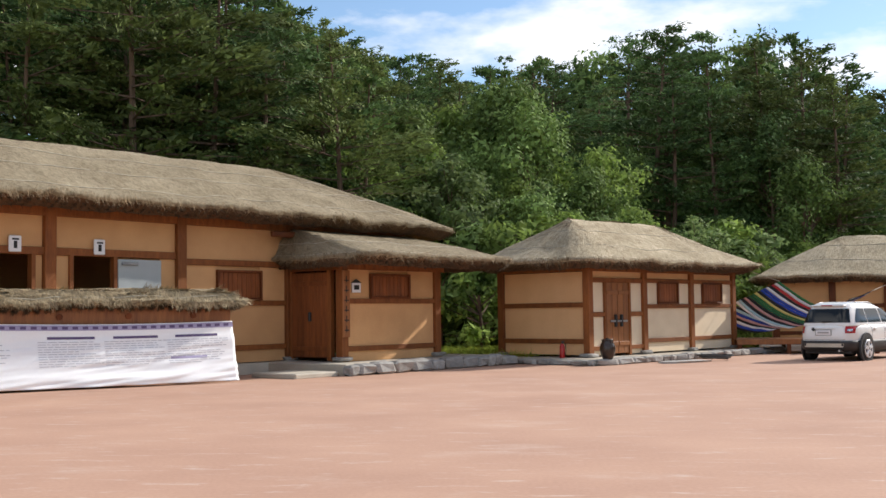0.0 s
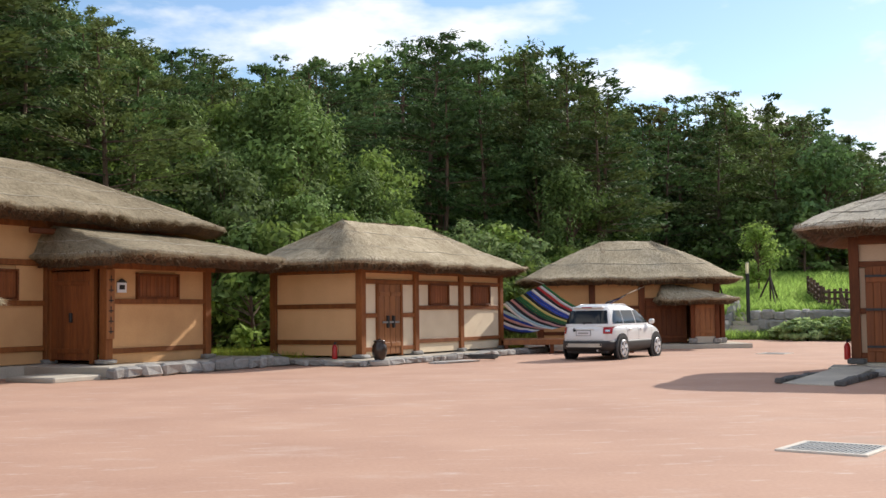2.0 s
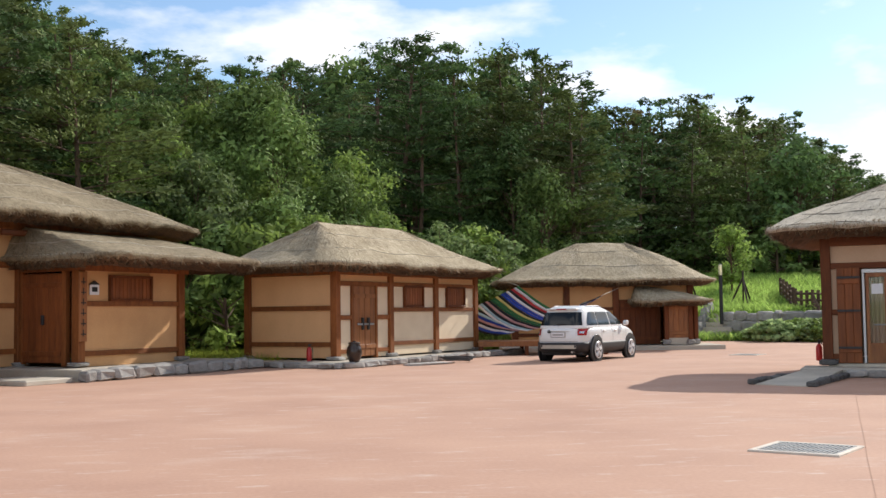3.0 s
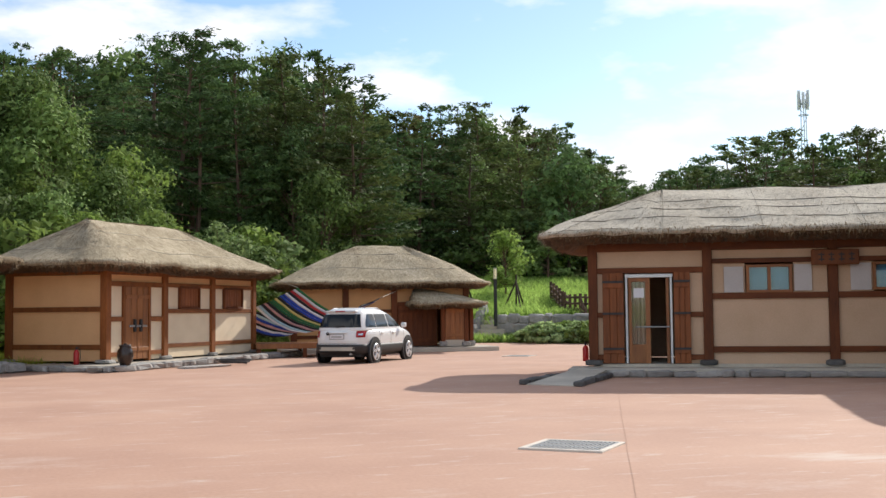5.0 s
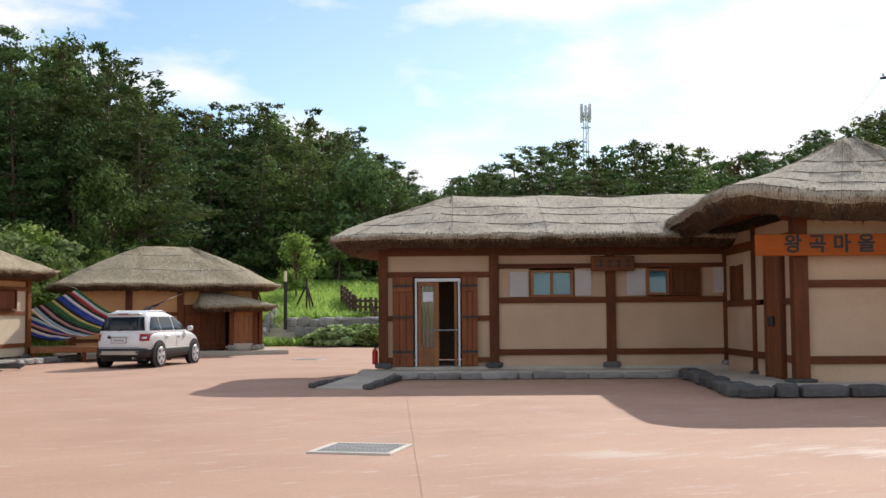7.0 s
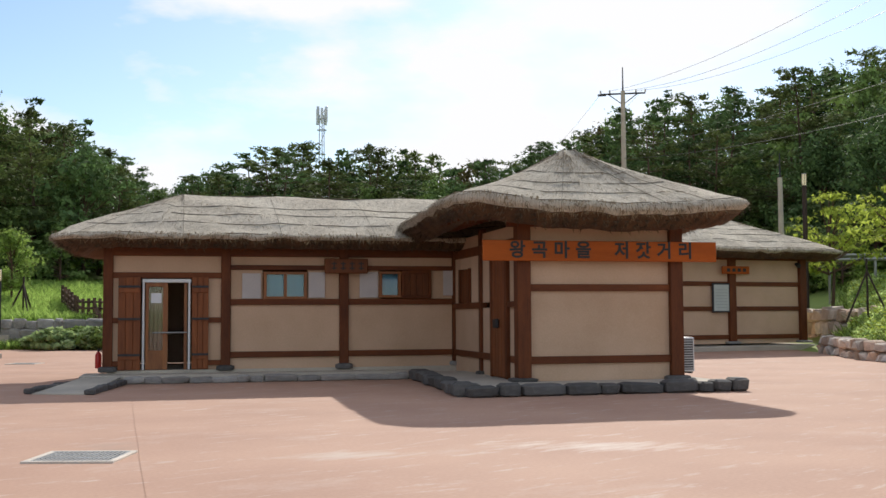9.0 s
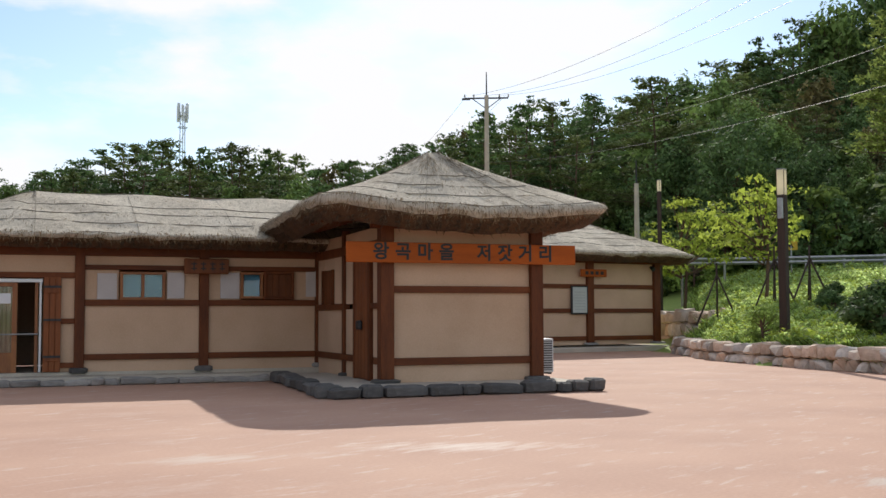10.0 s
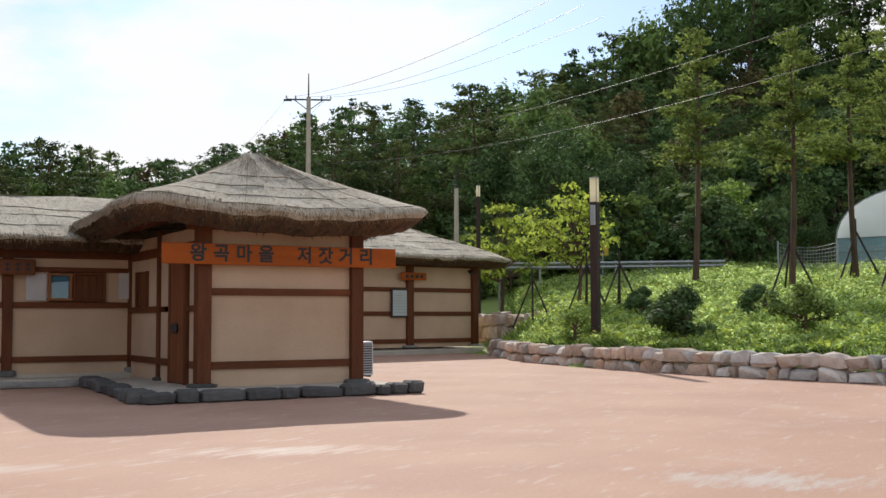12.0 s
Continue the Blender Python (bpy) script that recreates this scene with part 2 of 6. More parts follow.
def thatch_material(name, pale, mid, dark, seed):
    """Weathered straw: fine stalks running down the slope over mottled and mossy patches."""
    m = bpy.data.materials.new(name)
    m.use_nodes = True
    nt = m.node_tree
    N, L = nt.nodes.new, nt.links.new
    p = nt.nodes["Principled BSDF"]
    tc = N("ShaderNodeTexCoord")

    def layer(stretch, scale, detail, rough):
        mp, n = N("ShaderNodeMapping"), N("ShaderNodeTexNoise")
        mp.inputs["Scale"].default_value = stretch
        mp.inputs["Location"].default_value = (seed * 3.7, seed * 1.9, 0)
        n.inputs["Scale"].default_value, n.inputs["Detail"].default_value, n.inputs["Roughness"].default_value = scale, detail, rough
        n.inputs["Distortion"].default_value = 0.4
        L(tc.outputs["UV"], mp.inputs["Vector"]), L(mp.outputs[0], n.inputs["Vector"])
        return n.outputs["Fac"]

    def mixed(a, b, k):
        x = N("ShaderNodeMix")
        x.inputs[0].default_value = k
        L(a, x.inputs[2]), L(b, x.inputs[3])
        return x.outputs[0]
    patches, mottle, stalks = layer((1, 1, 1), 0.7, 4, 0.6), layer((1.6, 1, 1), 5.0, 6, 0.7), layer((7, 1, 1), 9.0, 4, 0.75)
    tone = mixed(mixed(patches, mottle, 0.55), stalks, 0.45)
    ramp = N("ShaderNodeValToRGB")
    e = ramp.color_ramp.elements
    e[0].position, e[0].color = 0.36, (*dark, 1)
    e[1].position, e[1].color = 0.64, (*pale, 1)
    k = e.new(0.50)
    k.color = (*mid, 1)
    L(tone, ramp.inputs["Fac"]), L(ramp.outputs["Color"], p.inputs["Base Color"])
    p.inputs["Roughness"].default_value, p.inputs["Specular IOR Level"].default_value = 0.95, 0.15
    b = N("ShaderNodeBump")
    b.inputs["Strength"].default_value, b.inputs["Distance"].default_value = 1.0, 0.06
    L(mixed(mottle, stalks, 0.6), b.inputs["Height"]), L(b.outputs[0], p.inputs["Normal"])
    return m


THATCH = thatch_material("old_straw_thatch", (0.50, 0.42, 0.30), (0.29, 0.235, 0.155), (0.105, 0.083, 0.053), 1)
THATCH_MID = thatch_material("greying_thatch", (0.74, 0.64, 0.48), (0.46, 0.38, 0.26), (0.17, 0.135, 0.085), 3)
THATCH_PALE = thatch_material("bleached_thatch", (0.86, 0.79, 0.66), (0.60, 0.53, 0.42), (0.24, 0.20, 0.155), 2)


def glass_material(name, tint, rough=0.03):
    m = bpy.data.materials.new(name)
    m.use_nodes = True
    p = m.node_tree.nodes["Principled BSDF"]
    p.inputs["Base Color"].default_value = (*tint, 1)
    p.inputs["Roughness"].default_value = rough
    p.inputs["Transmission Weight"].default_value = 1.0
    p.inputs["IOR"].default_value = 1.45
    return m


GLASS = glass_material("window_glass", (0.85, 0.93, 0.95))


# ---- building blocks ----
def mesh_of(bm, name, material, smooth=False):
    me = bpy.data.meshes.new(name)
    bm.normal_update()
    bm.to_mesh(me)
    bm.free()
    me.materials.append(material)
    if smooth:
        me.shade_smooth()
    return me


def part(name, bm, material, parent=None, label="", smooth=False):
    """Links a bmesh, or mesh data, as one object under a thing or a part."""
    me = bm if isinstance(bm, bpy.types.Mesh) else mesh_of(bm, name, material, smooth)
    ob = new(name, me)
    if parent:
        ob.parent = parent
    if label:
        ob["label"] = label
    return ob


def thing(name, m, label, category, group="", kind=""):
    ob = new(name)
    ob.empty_display_size = 0.2
    ob.matrix_world = m
    return tagged(ob, label, category, group, kind)


def box(x0, x1, y0, y1, z0, z1, bevel=0.0, bm=None):
    bm = bm or bmesh.new()
    vs = bmesh.ops.create_cube(bm, size=1.0, matrix=Matrix.Translation(((x0 + x1) / 2, (y0 + y1) / 2, (z0 + z1) / 2))
                               @ Matrix.Diagonal((abs(x1 - x0), abs(y1 - y0), abs(z1 - z0), 1)))["verts"]
    if bevel:
        es = list({e for v in vs for e in v.link_edges})
        bmesh.ops.bevel(bm, geom=es, offset=bevel, segments=1, affect="EDGES")
    return bm


def cyl(a, b, r0, r1=None, n=10, bm=None, caps=True):
    bm = bm or bmesh.new()
    a, b = Vector(a), Vector(b)
    d = b - a
    m = Matrix.Translation((a + b) / 2) @ d.to_track_quat("Z", "Y").to_matrix().to_4x4()
    bmesh.ops.create_cone(bm, cap_ends=caps, segments=n, radius1=r0, radius2=r0 if r1 is None else r1, depth=d.length, matrix=m)
    return bm


def tube(points, r, n=5, bm=None):
    """A thin pipe along points."""
    bm = bm or bmesh.new()
    rings = []
    pts = [Vector(p) for p in points]
    for i, p in enumerate(pts):
        d = (pts[min(i + 1, len(pts) - 1)] - pts[max(i - 1, 0)]).normalized()
        q = d.to_track_quat("Z", "Y")
        rings.append([bm.verts.new(p + q @ Vector((r * math.cos(k * math.tau / n), r * math.sin(k * math.tau / n), 0))) for k in range(n)])
    for u, v in zip(rings, rings[1:]):
        for k in range(n):
            bm.faces.new((u[k], u[(k + 1) % n], v[(k + 1) % n], v[k]))
    bm.faces.new(rings[0]), bm.faces.new(rings[-1][::-1])
    return bm


def loft(rings, close=True):
    bm = bmesh.new()
    vs = [[bm.verts.new(p) for p in ring] for ring in rings]
    n = len(rings[0])
    for a, b in zip(vs, vs[1:]):
        for k in range(n):
            bm.faces.new((a[k], a[(k + 1) % n], b[(k + 1) % n], b[k]))
    if close:
        bm.faces.new(vs[0][::-1]), bm.faces.new(vs[-1])
    bmesh.ops.recalc_face_normals(bm, faces=bm.faces[:])
    return bm


def stone_mesh(name, material, seed, sx=1.0, sy=1.0, sz=1.0, rough=0.17):
    """A rough-hewn block of about unit size with worn corners."""
    bm = bmesh.new()
    bmesh.ops.create_cube(bm, size=1.0)
    bmesh.ops.bevel(bm, geom=bm.edges[:], offset=0.17, segments=1, affect="EDGES")
    for v in bm.verts:
        k = noise.noise_vector(v.co * 1.7 + Vector((seed * 7.3, seed * 3.1, seed)))
        v.co += k * rough
        v.co = Vector((v.co.x * sx, v.co.y * sy, v.co.z * sz))
    return mesh_of(bm, name, material)


STONES = [stone_mesh("stone", STONE, i) for i in range(7)]
STONE_TAN = mat("tan_granite", (0.70, 0.55, 0.43), (0.42, 0.30, 0.22), 0.9, 2.5, 30, 0.8, per_object=0.3, spread=0.2)
STONE_PALE = mat("pale_granite", (0.72, 0.66, 0.59), (0.40, 0.36, 0.32), 0.9, 2.5, 30, 0.8, per_object=0.3, spread=0.2)
WARM_STONES = [stone_mesh("stone", (STONE_WARM, STONE_TAN, STONE_PALE)[i % 3], i + 11, rough=0.24) for i in range(9)]
rng = random.Random(4)


def place(name, me, m, parent=None):
    ob = new(name, me)
    if parent:
        ob.parent = parent
    ob.matrix_local = m
    return ob


def stone_row(parent, a, b, h, depth, z=0.0, size=0.45, stones=STONES, courses=1):
    """Courses of single stones from a to b, seen from the side, in the parent's own frame."""
    a, b = Vector((*a, 0)), Vector((*b, 0))
    d = b - a
    turn = math.atan2(d.y, d.x)
    for c in range(courses):
        x = -rng.random() * size * 0.5 if c else 0.0
        hc = h / courses
        while x < d.length - 0.05:
            w = size * rng.uniform(0.5, 1.6)
            x1 = min(x + w, d.length)
            x0 = max(x, 0)
            if x1 - x0 > 0.08:
                p = a + d.normalized() * (x0 + x1) / 2
                hh = hc * rng.uniform(0.88, 1.16)
                place("stone", rng.choice(stones), Matrix.Translation((p.x, p.y, z + hc * c + hh / 2))
                      @ Matrix.Rotation(turn + rng.uniform(-0.1, 0.1), 4, "Z") @ Matrix.Rotation(rng.uniform(-0.06, 0.06), 4, "Y")
                      @ Matrix.Diagonal(((x1 - x0) * 0.98, depth * rng.uniform(0.85, 1.2), hh * 0.99, 1)), parent)
            x = x1 + 0.012


def thatch(parent, x0, x1, y0, y1, ez, rz, rx0, rx1, ry, lip=0.34, rad=1.1, seed=0, droop=0.0, bulge=0.05, ropes=True, fringe=2600, ties=False,
           overhang=0.9, straw=STRAW, step=0.45, net=None, lift=0.0, cover=THATCH):
    """A thick hipped straw roof: rounded eave outline x0..x1, y0..y1 at ez, ridge rx0..rx1 at ry, rz; roped down, with loose straw ends."""
    outline = []
    arcs = [((x1 - rad, y0 + rad), -90), ((x1 - rad, y1 - rad), 0), ((x0 + rad, y1 - rad), 90), ((x0 + rad, y0 + rad), 180)]
    corners = []
    for (cx, cy), a0 in arcs:
        corners += [(cx + rad * math.cos(radians(a0 + k * 15)), cy + rad * math.sin(radians(a0 + k * 15))) for k in range(7)]
    corners.append(corners[0])
    for (ax, ay), (bx, by) in zip(corners, corners[1:]):
        n = max(1, int(math.hypot(bx - ax, by - ay) / 0.22))
        outline += [(ax + (bx - ax) * k / n, ay + (by - ay) * k / n) for k in range(n)]
    count = len(outline)
    cx, cy = (x0 + x1) / 2, (y0 + y1) / 2
    prof = [(-0.95, 0.30), (-0.62, 0.03), (-0.48, -0.03), (-0.34, lip * 0.10), (-0.20, lip * 0.30), (-0.06, lip * 0.54), (0.03, lip * 0.72), (-0.02, lip * 0.90), (-0.15, lip)]
    steps = [0.1, 0.2, 0.3, 0.4, 0.5, 0.6, 0.7, 0.8, 0.88, 0.95, 1.0]
    verts, faces, uvs = [], [], []
    run = 0.0
    cols = []
    for i, (x, y) in enumerate(outline):
        px_, py_ = outline[i - 1]
        run += math.hypot(x - px_, y - py_) if i else 0
        tx = min(max(x, rx0), rx1)
        inward = Vector((tx - x, ry - y))
        far = inward.length
        inward.normalize()
        wob = 0.07 * noise.noise((run * 0.8, seed, 0)) + 0.03 * noise.noise((run * 3.1, seed, 5)) + 0.036 * noise.noise((run * 9.7, seed, 8))
        along = (x - cx) / ((x1 - x0) / 2)
        dz = droop * (1 - min(1, abs(along)) ** 2) + wob
        if lift:
            dz += lift * max(0.0, abs(along) - 0.45) / 0.55 * min(1.0, max(0.0, (y1 - 1.5 - y) / (y1 - y0 - 1.5))) ** 0.7
        col = []
        for k, (off, z) in enumerate(prof):
            rag = 0.055 * noise.noise((run * 6.3, k * 0.6, seed + 2)) + 0.05 * noise.noise((run * 1.9, k * 0.4, seed + 6)) if 2 < k < 7 else 0.0
            off += rag
            col.append((x - inward.x * off, y - inward.y * off, ez + z + dz + rag * 0.9, run, off))
        for s in steps:
            q = 0.16 + (far - 0.16) * s
            z = ez + lip + (rz - ez - lip) * (s + bulge * math.sin(math.pi * s)) * 1.0
            z += (0.10 * noise.noise((x * 0.6 + s * 2, y * 0.6, seed + 9)) + 0.035 * noise.noise((run * 2.3, s * 9, seed + 4))) * (1 - 0.4 * s)
            col.append((x + inward.x * q, y + inward.y * q, z + dz * (1 - s), run, q))
        cols.append(col)
    m = len(cols[0])
    bm = bmesh.new()
    uv = bm.loops.layers.uv.new("UVMap")
    vv = [[bm.verts.new(c[:3]) for c in col] for col in cols]
    for i in range(count):
        j = (i + 1) % count
        for k in range(m - 1):
            f = bm.faces.new((vv[i][k], vv[j][k], vv[j][k + 1], vv[i][k + 1]))
            f.smooth = True
            # underside and lower lip take the dark straw that carries painted shade
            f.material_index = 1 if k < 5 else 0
            rj = cols[j][k][3] if j else run + 0.2
            for lp, (ru, q) in zip(f.loops, ((cols[i][k][3], cols[i][k][4]), (rj, cols[j][k][4]), (rj, cols[j][k + 1][4]), (cols[i][k][3], cols[i][k + 1][4]))):
                lp[uv].uv = (ru, q)
    bmesh.ops.remove_doubles(bm, verts=bm.verts[:], dist=0.004)
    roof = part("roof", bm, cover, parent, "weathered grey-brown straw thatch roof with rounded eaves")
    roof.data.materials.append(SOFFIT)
    # loose ends along the lip and stray straw on the slope
    r = random.Random(seed + 50)
    v2, f2 = [], []
    for _ in range(int(fringe * 2.2)):
        i = r.randrange(count)
        col = cols[i]
        a = r.random()
        c0 = col[r.choice((5, 5, 6, 6, 7, 7))]
        nx, ny = outline[(i + 1) % count]
        bx, by, bz = c0[0] + (nx - outline[i][0]) * a, c0[1] + (ny - outline[i][1]) * a, c0[2]
        tx = min(max(bx, rx0), rx1)
        out = Vector((bx - tx, by - ry, 0)).normalized()
        ln = r.uniform(0.05, 0.15)
        side = Vector((-out.y, out.x, 0))
        d = (out * r.uniform(0.1, 0.8) + side * r.uniform(-0.5, 0.5) + Vector((0, 0, r.uniform(-1.0, -0.15)))).normalized() * ln
        w = side * r.uniform(0.006, 0.014)
        b0 = Vector((bx, by, bz + r.uniform(-0.02, 0.06))) - out * 0.03
        k = len(v2)
        v2 += [b0 - w, b0 + w, b0 + d]
        f2.append((k, k + 1, k + 2))
    for _ in range(int(fringe * 2.6)):
        i, k = r.randrange(count), r.randrange(5, m - 2)
        c0, c1 = Vector(cols[i][k][:3]), Vector(cols[i][k + 1][:3])
        down = (c0 - c1)
        if down.length < 0.02:
            continue
        down.normalize()
        b0 = c0.lerp(c1, r.random())
        j = Vector(cols[(i + 1) % count][k][:3]) - c0
        b0 += j * r.random()
        side = j.normalized() if j.length else Vector((1, 0, 0))
        nrm = side.cross(-down).normalized()
        d = (down + side * r.uniform(-0.35, 0.35) + nrm * r.uniform(0.02, 0.14)).normalized() * r.uniform(0.1, 0.3)
        w = side * r.uniform(0.005, 0.012)
        q = len(v2)
        v2 += [b0 - w, b0 + w, b0 + d]
        f2.append((q, q + 1, q + 2))
    me = bpy.data.meshes.new("loose_straw")
    me.from_pydata([tuple(v) for v in v2], [], f2)
    me.materials.append(straw)
    tagged(part("loose_straw", me, None, roof, "loose straw ends"), kind="stuff")
    # straw ends below the lip, with the eave's shade in their dark colour
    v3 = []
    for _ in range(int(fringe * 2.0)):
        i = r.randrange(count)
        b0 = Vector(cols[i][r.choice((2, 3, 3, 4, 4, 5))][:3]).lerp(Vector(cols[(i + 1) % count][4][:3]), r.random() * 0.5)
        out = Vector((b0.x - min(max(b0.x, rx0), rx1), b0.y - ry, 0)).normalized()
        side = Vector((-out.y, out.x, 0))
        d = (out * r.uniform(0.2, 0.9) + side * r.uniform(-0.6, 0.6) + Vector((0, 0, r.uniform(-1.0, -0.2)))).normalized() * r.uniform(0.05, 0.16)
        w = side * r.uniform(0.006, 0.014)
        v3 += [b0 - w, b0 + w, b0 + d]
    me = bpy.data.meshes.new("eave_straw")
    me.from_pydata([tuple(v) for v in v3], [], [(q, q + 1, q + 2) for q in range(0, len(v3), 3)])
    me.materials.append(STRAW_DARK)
    tagged(part("eave_straw", me, None, roof, "straw ends under the eave, coloured dark as shade"), kind="stuff")
    if ropes:
        bm = bmesh.new()
        levels = [k + 2 for k in net or (6, 8, 10, 12, 14)]
        for k in levels:
            if k >= m - 1:
                continue
            pts = [Vector(cols[i][k][:3]) + Vector((0, 0, 0.006 + 0.02 * noise.noise((i * 0.13, k, seed)))) for i in range(0, count, 2)]
            pts = [p + Vector((0, 0, 0.0)) + (Vector(cols[(2 * q) % count][k + 1][:3]) - p) * 0.45 * noise.noise((q * 0.09, k * 1.7, seed + 3)) for q, p in enumerate(pts)]
            tube(pts + [pts[0]], 0.010, 4, bm)
        gap = max(3, int(2.4 / 0.22))
        for i in range(0, count, gap) if ties else ():
            tube([Vector(cols[i][k][:3]) + Vector((0, 0, 0.02)) for k in range(6, m - 1)], 0.005, 4, bm)
        part("rope_net", bm, ROPE if cover is THATCH_PALE else ROPE_OLD, roof, "straw ropes tied over the thatch")
    # rafters under the front and end eaves
    rm = mesh_of(cyl((0, 0, 0), (0, 1, 0), 0.055, n=7), "rafter", TIMBER)
    for k in range(int((x1 - x0 - 2 * rad - 0.6) / step) + 1):
        x = x0 + rad + 0.3 + k * step
        for ya, yb in ((y0 + 0.3, y0 + overhang + 0.3), (y1 - 0.3, y1 - overhang - 0.3)):
            place("rafter", rm, Matrix.Translation((x, ya, ez + 0.20)) @ Matrix.Rotation(0.12 if yb > ya else -0.12, 4, "X")
                  @ Matrix.Diagonal((1, (yb - ya) / abs(1), 1, 1)), roof)
    for k in range(max(0, int((y1 - y0 - 2 * rad - 0.6) / step) + 1)):
        y = y0 + rad + 0.3 + k * step
        for xa, sgn in ((x0 + 0.3, -1), (x1 - 0.3, 1)):
            place("rafter", rm, Matrix.Translation((xa, y, ez + 0.24)) @ Matrix.Rotation(radians(90) * sgn, 4, "Z") @ Matrix.Rotation(0.12, 4, "X")
                  @ Matrix.Diagonal((1, overhang, 1, 1)), roof)
    return roof


def beam(parent, u0, u1, v, z, h=0.13, d=0.16, name="beam", material=None):
    """A level timber in a wall that runs along the house's own x."""
    return part(name, box(u0, u1, v - d / 2, v + d / 2, z - h / 2, z + h / 2, 0.008), material or TIMBER_H, parent)


def beam_v(parent, u, v0, v1, z, h=0.13, d=0.16, name="beam"):
    return part(name, box(u - d / 2, u + d / 2, v0, v1, z - h / 2, z + h / 2, 0.008), TIMBER, parent)


def post(parent, u, v, z0, z1, w=0.22, base=0.10, stones=STONES):
    p = part("post", box(u - w / 2, u + w / 2, v - w / 2, v + w / 2, z0 + base, z1, 0.012), TIMBER, parent)
    if base:
        place("base_stone", rng.choice(stones), Matrix.Translation((u, v, z0 + base / 2)) @ Matrix.Diagonal((w * 1.9, w * 1.9, base * 1.1, 1)), parent)
    return p


def panel(parent, u0, u1, v, z0, z1, material=PLASTER, t=0.09):
    return part("plaster_panel", box(u0, u1, v - t / 2, v + t / 2, z0, z1), material, parent)


def panel_v(parent, u, v0, v1, z0, z1, material=PLASTER, t=0.09):
    return part("plaster_panel", box(u - t / 2, u + t / 2, v0, v1, z0, z1), material, parent)


def plank_door(parent, u0, u1, v, z0, z1, planks=3, material=DOORWOOD, name="door", handle=True, leaves=1):
    """A boarded door with battens, seen from the low y side."""
    d = part(name, box(u0, u1, v - 0.02, v + 0.02, z0, z1), material, parent, "boarded wooden door with iron fittings")
    w = (u1 - u0) / planks
    for k in range(planks):
        part("plank", box(u0 + k * w + 0.006, u0 + (k + 1) * w - 0.006, v - 0.045, v - 0.02, z0 + 0.01, z1 - 0.01, 0.005), material, d)
    for z in (z0 + (z1 - z0) * 0.14, z0 + (z1 - z0) * 0.86):
        part("batten", box(u0 + 0.02, u1 - 0.02, v - 0.075, v - 0.045, z - 0.06, z + 0.06, 0.006), material, d)
    if handle:
        for k in range(1, leaves + 1):
            c = u0 + (u1 - u0) * (0.5 if leaves == 2 else 0.88)
            for s in ((-1, 1) if leaves == 2 else (1,)):
                part("handle", box(c + s * 0.12 - 0.03, c + s * 0.12 + 0.03, v - 0.10, v - 0.045, z0 + (z1 - z0) * 0.40, z0 + (z1 - z0) * 0.56, 0.01), IRON, d, "black iron handle")
            if leaves == 2:
                break
    return d


def shutter(parent, u0, u1, v, z0, z1, material=SHUTTERWOOD):
    """A closed plank window shutter in a timber frame."""
    w = part("window", box(u0 + 0.05, u1 - 0.05, v - 0.02, v + 0.02, z0 + 0.05, z1 - 0.05), material, parent, "closed brown plank shutters")
    for a, b, c, d in ((u0, u1, z0, z0 + 0.06), (u0, u1, z1 - 0.06, z1), (u0, u0 + 0.06, z0 + 0.06, z1 - 0.06), (u1 - 0.06, u1, z0 + 0.06, z1 - 0.06)):
        part("frame", box(a, b, v - 0.10, v + 0.04, c, d, 0.006), TIMBER, w)
    n = max(4, int((u1 - u0) / 0.16))
    s = (u1 - u0 - 0.12) / n
    for k in range(n):
        part("slat", box(u0 + 0.06 + k * s + 0.006, u0 + 0.06 + (k + 1) * s - 0.006, v - 0.045, v - 0.02, z0 + 0.07, z1 - 0.07, 0.004), material, w)
    return w


# ---- ground ----
AZ = [-180, -95, -60, -30, -10, 0, 8, 13, 16, 20, 25, 28, 36, 45, 52, 58, 61.5, 63, 66, 73, 80, 95, 110, 180]
R0 = [90, 60, 42, 40, 42, 46, 50, 56, 60, 59, 62, 70, 72, 66, 58, 52, 46, 40.5, 35.5, 31, 29, 30, 60, 90]
S1 = [0.02, 0.1, 0.42, 0.44, 0.36, 0.28, 0.26, 0.22, 0.11, 0.12, 0.12, 0.12, 0.12, 0.11, 0.14, 0.16, 0.15, 0.14, 0.13, 0.125, 0.12, 0.1, 0.05, 0.02]
R1 = [140, 90, 60, 60, 60, 62, 66, 74, 84, 86, 92, 100, 95, 90, 82, 78, 74, 72, 70, 66, 64, 60, 90, 140]
S2 = [0.02, 0.1, 0.22, 0.24, 0.24, 0.22, 0.20, 0.18, 0.20, 0.20, 0.16, 0.12, 0.13, 0.12, 0.16, 0.18, 0.21, 0.24, 0.34, 0.40, 0.40, 0.30, 0.1, 0.02]
HMAX = [2, 6, 26, 30, 22, 16, 16, 14, 13, 13, 11, 8, 11, 9, 12, 14, 17, 20, 26, 34, 34, 20, 6, 2]


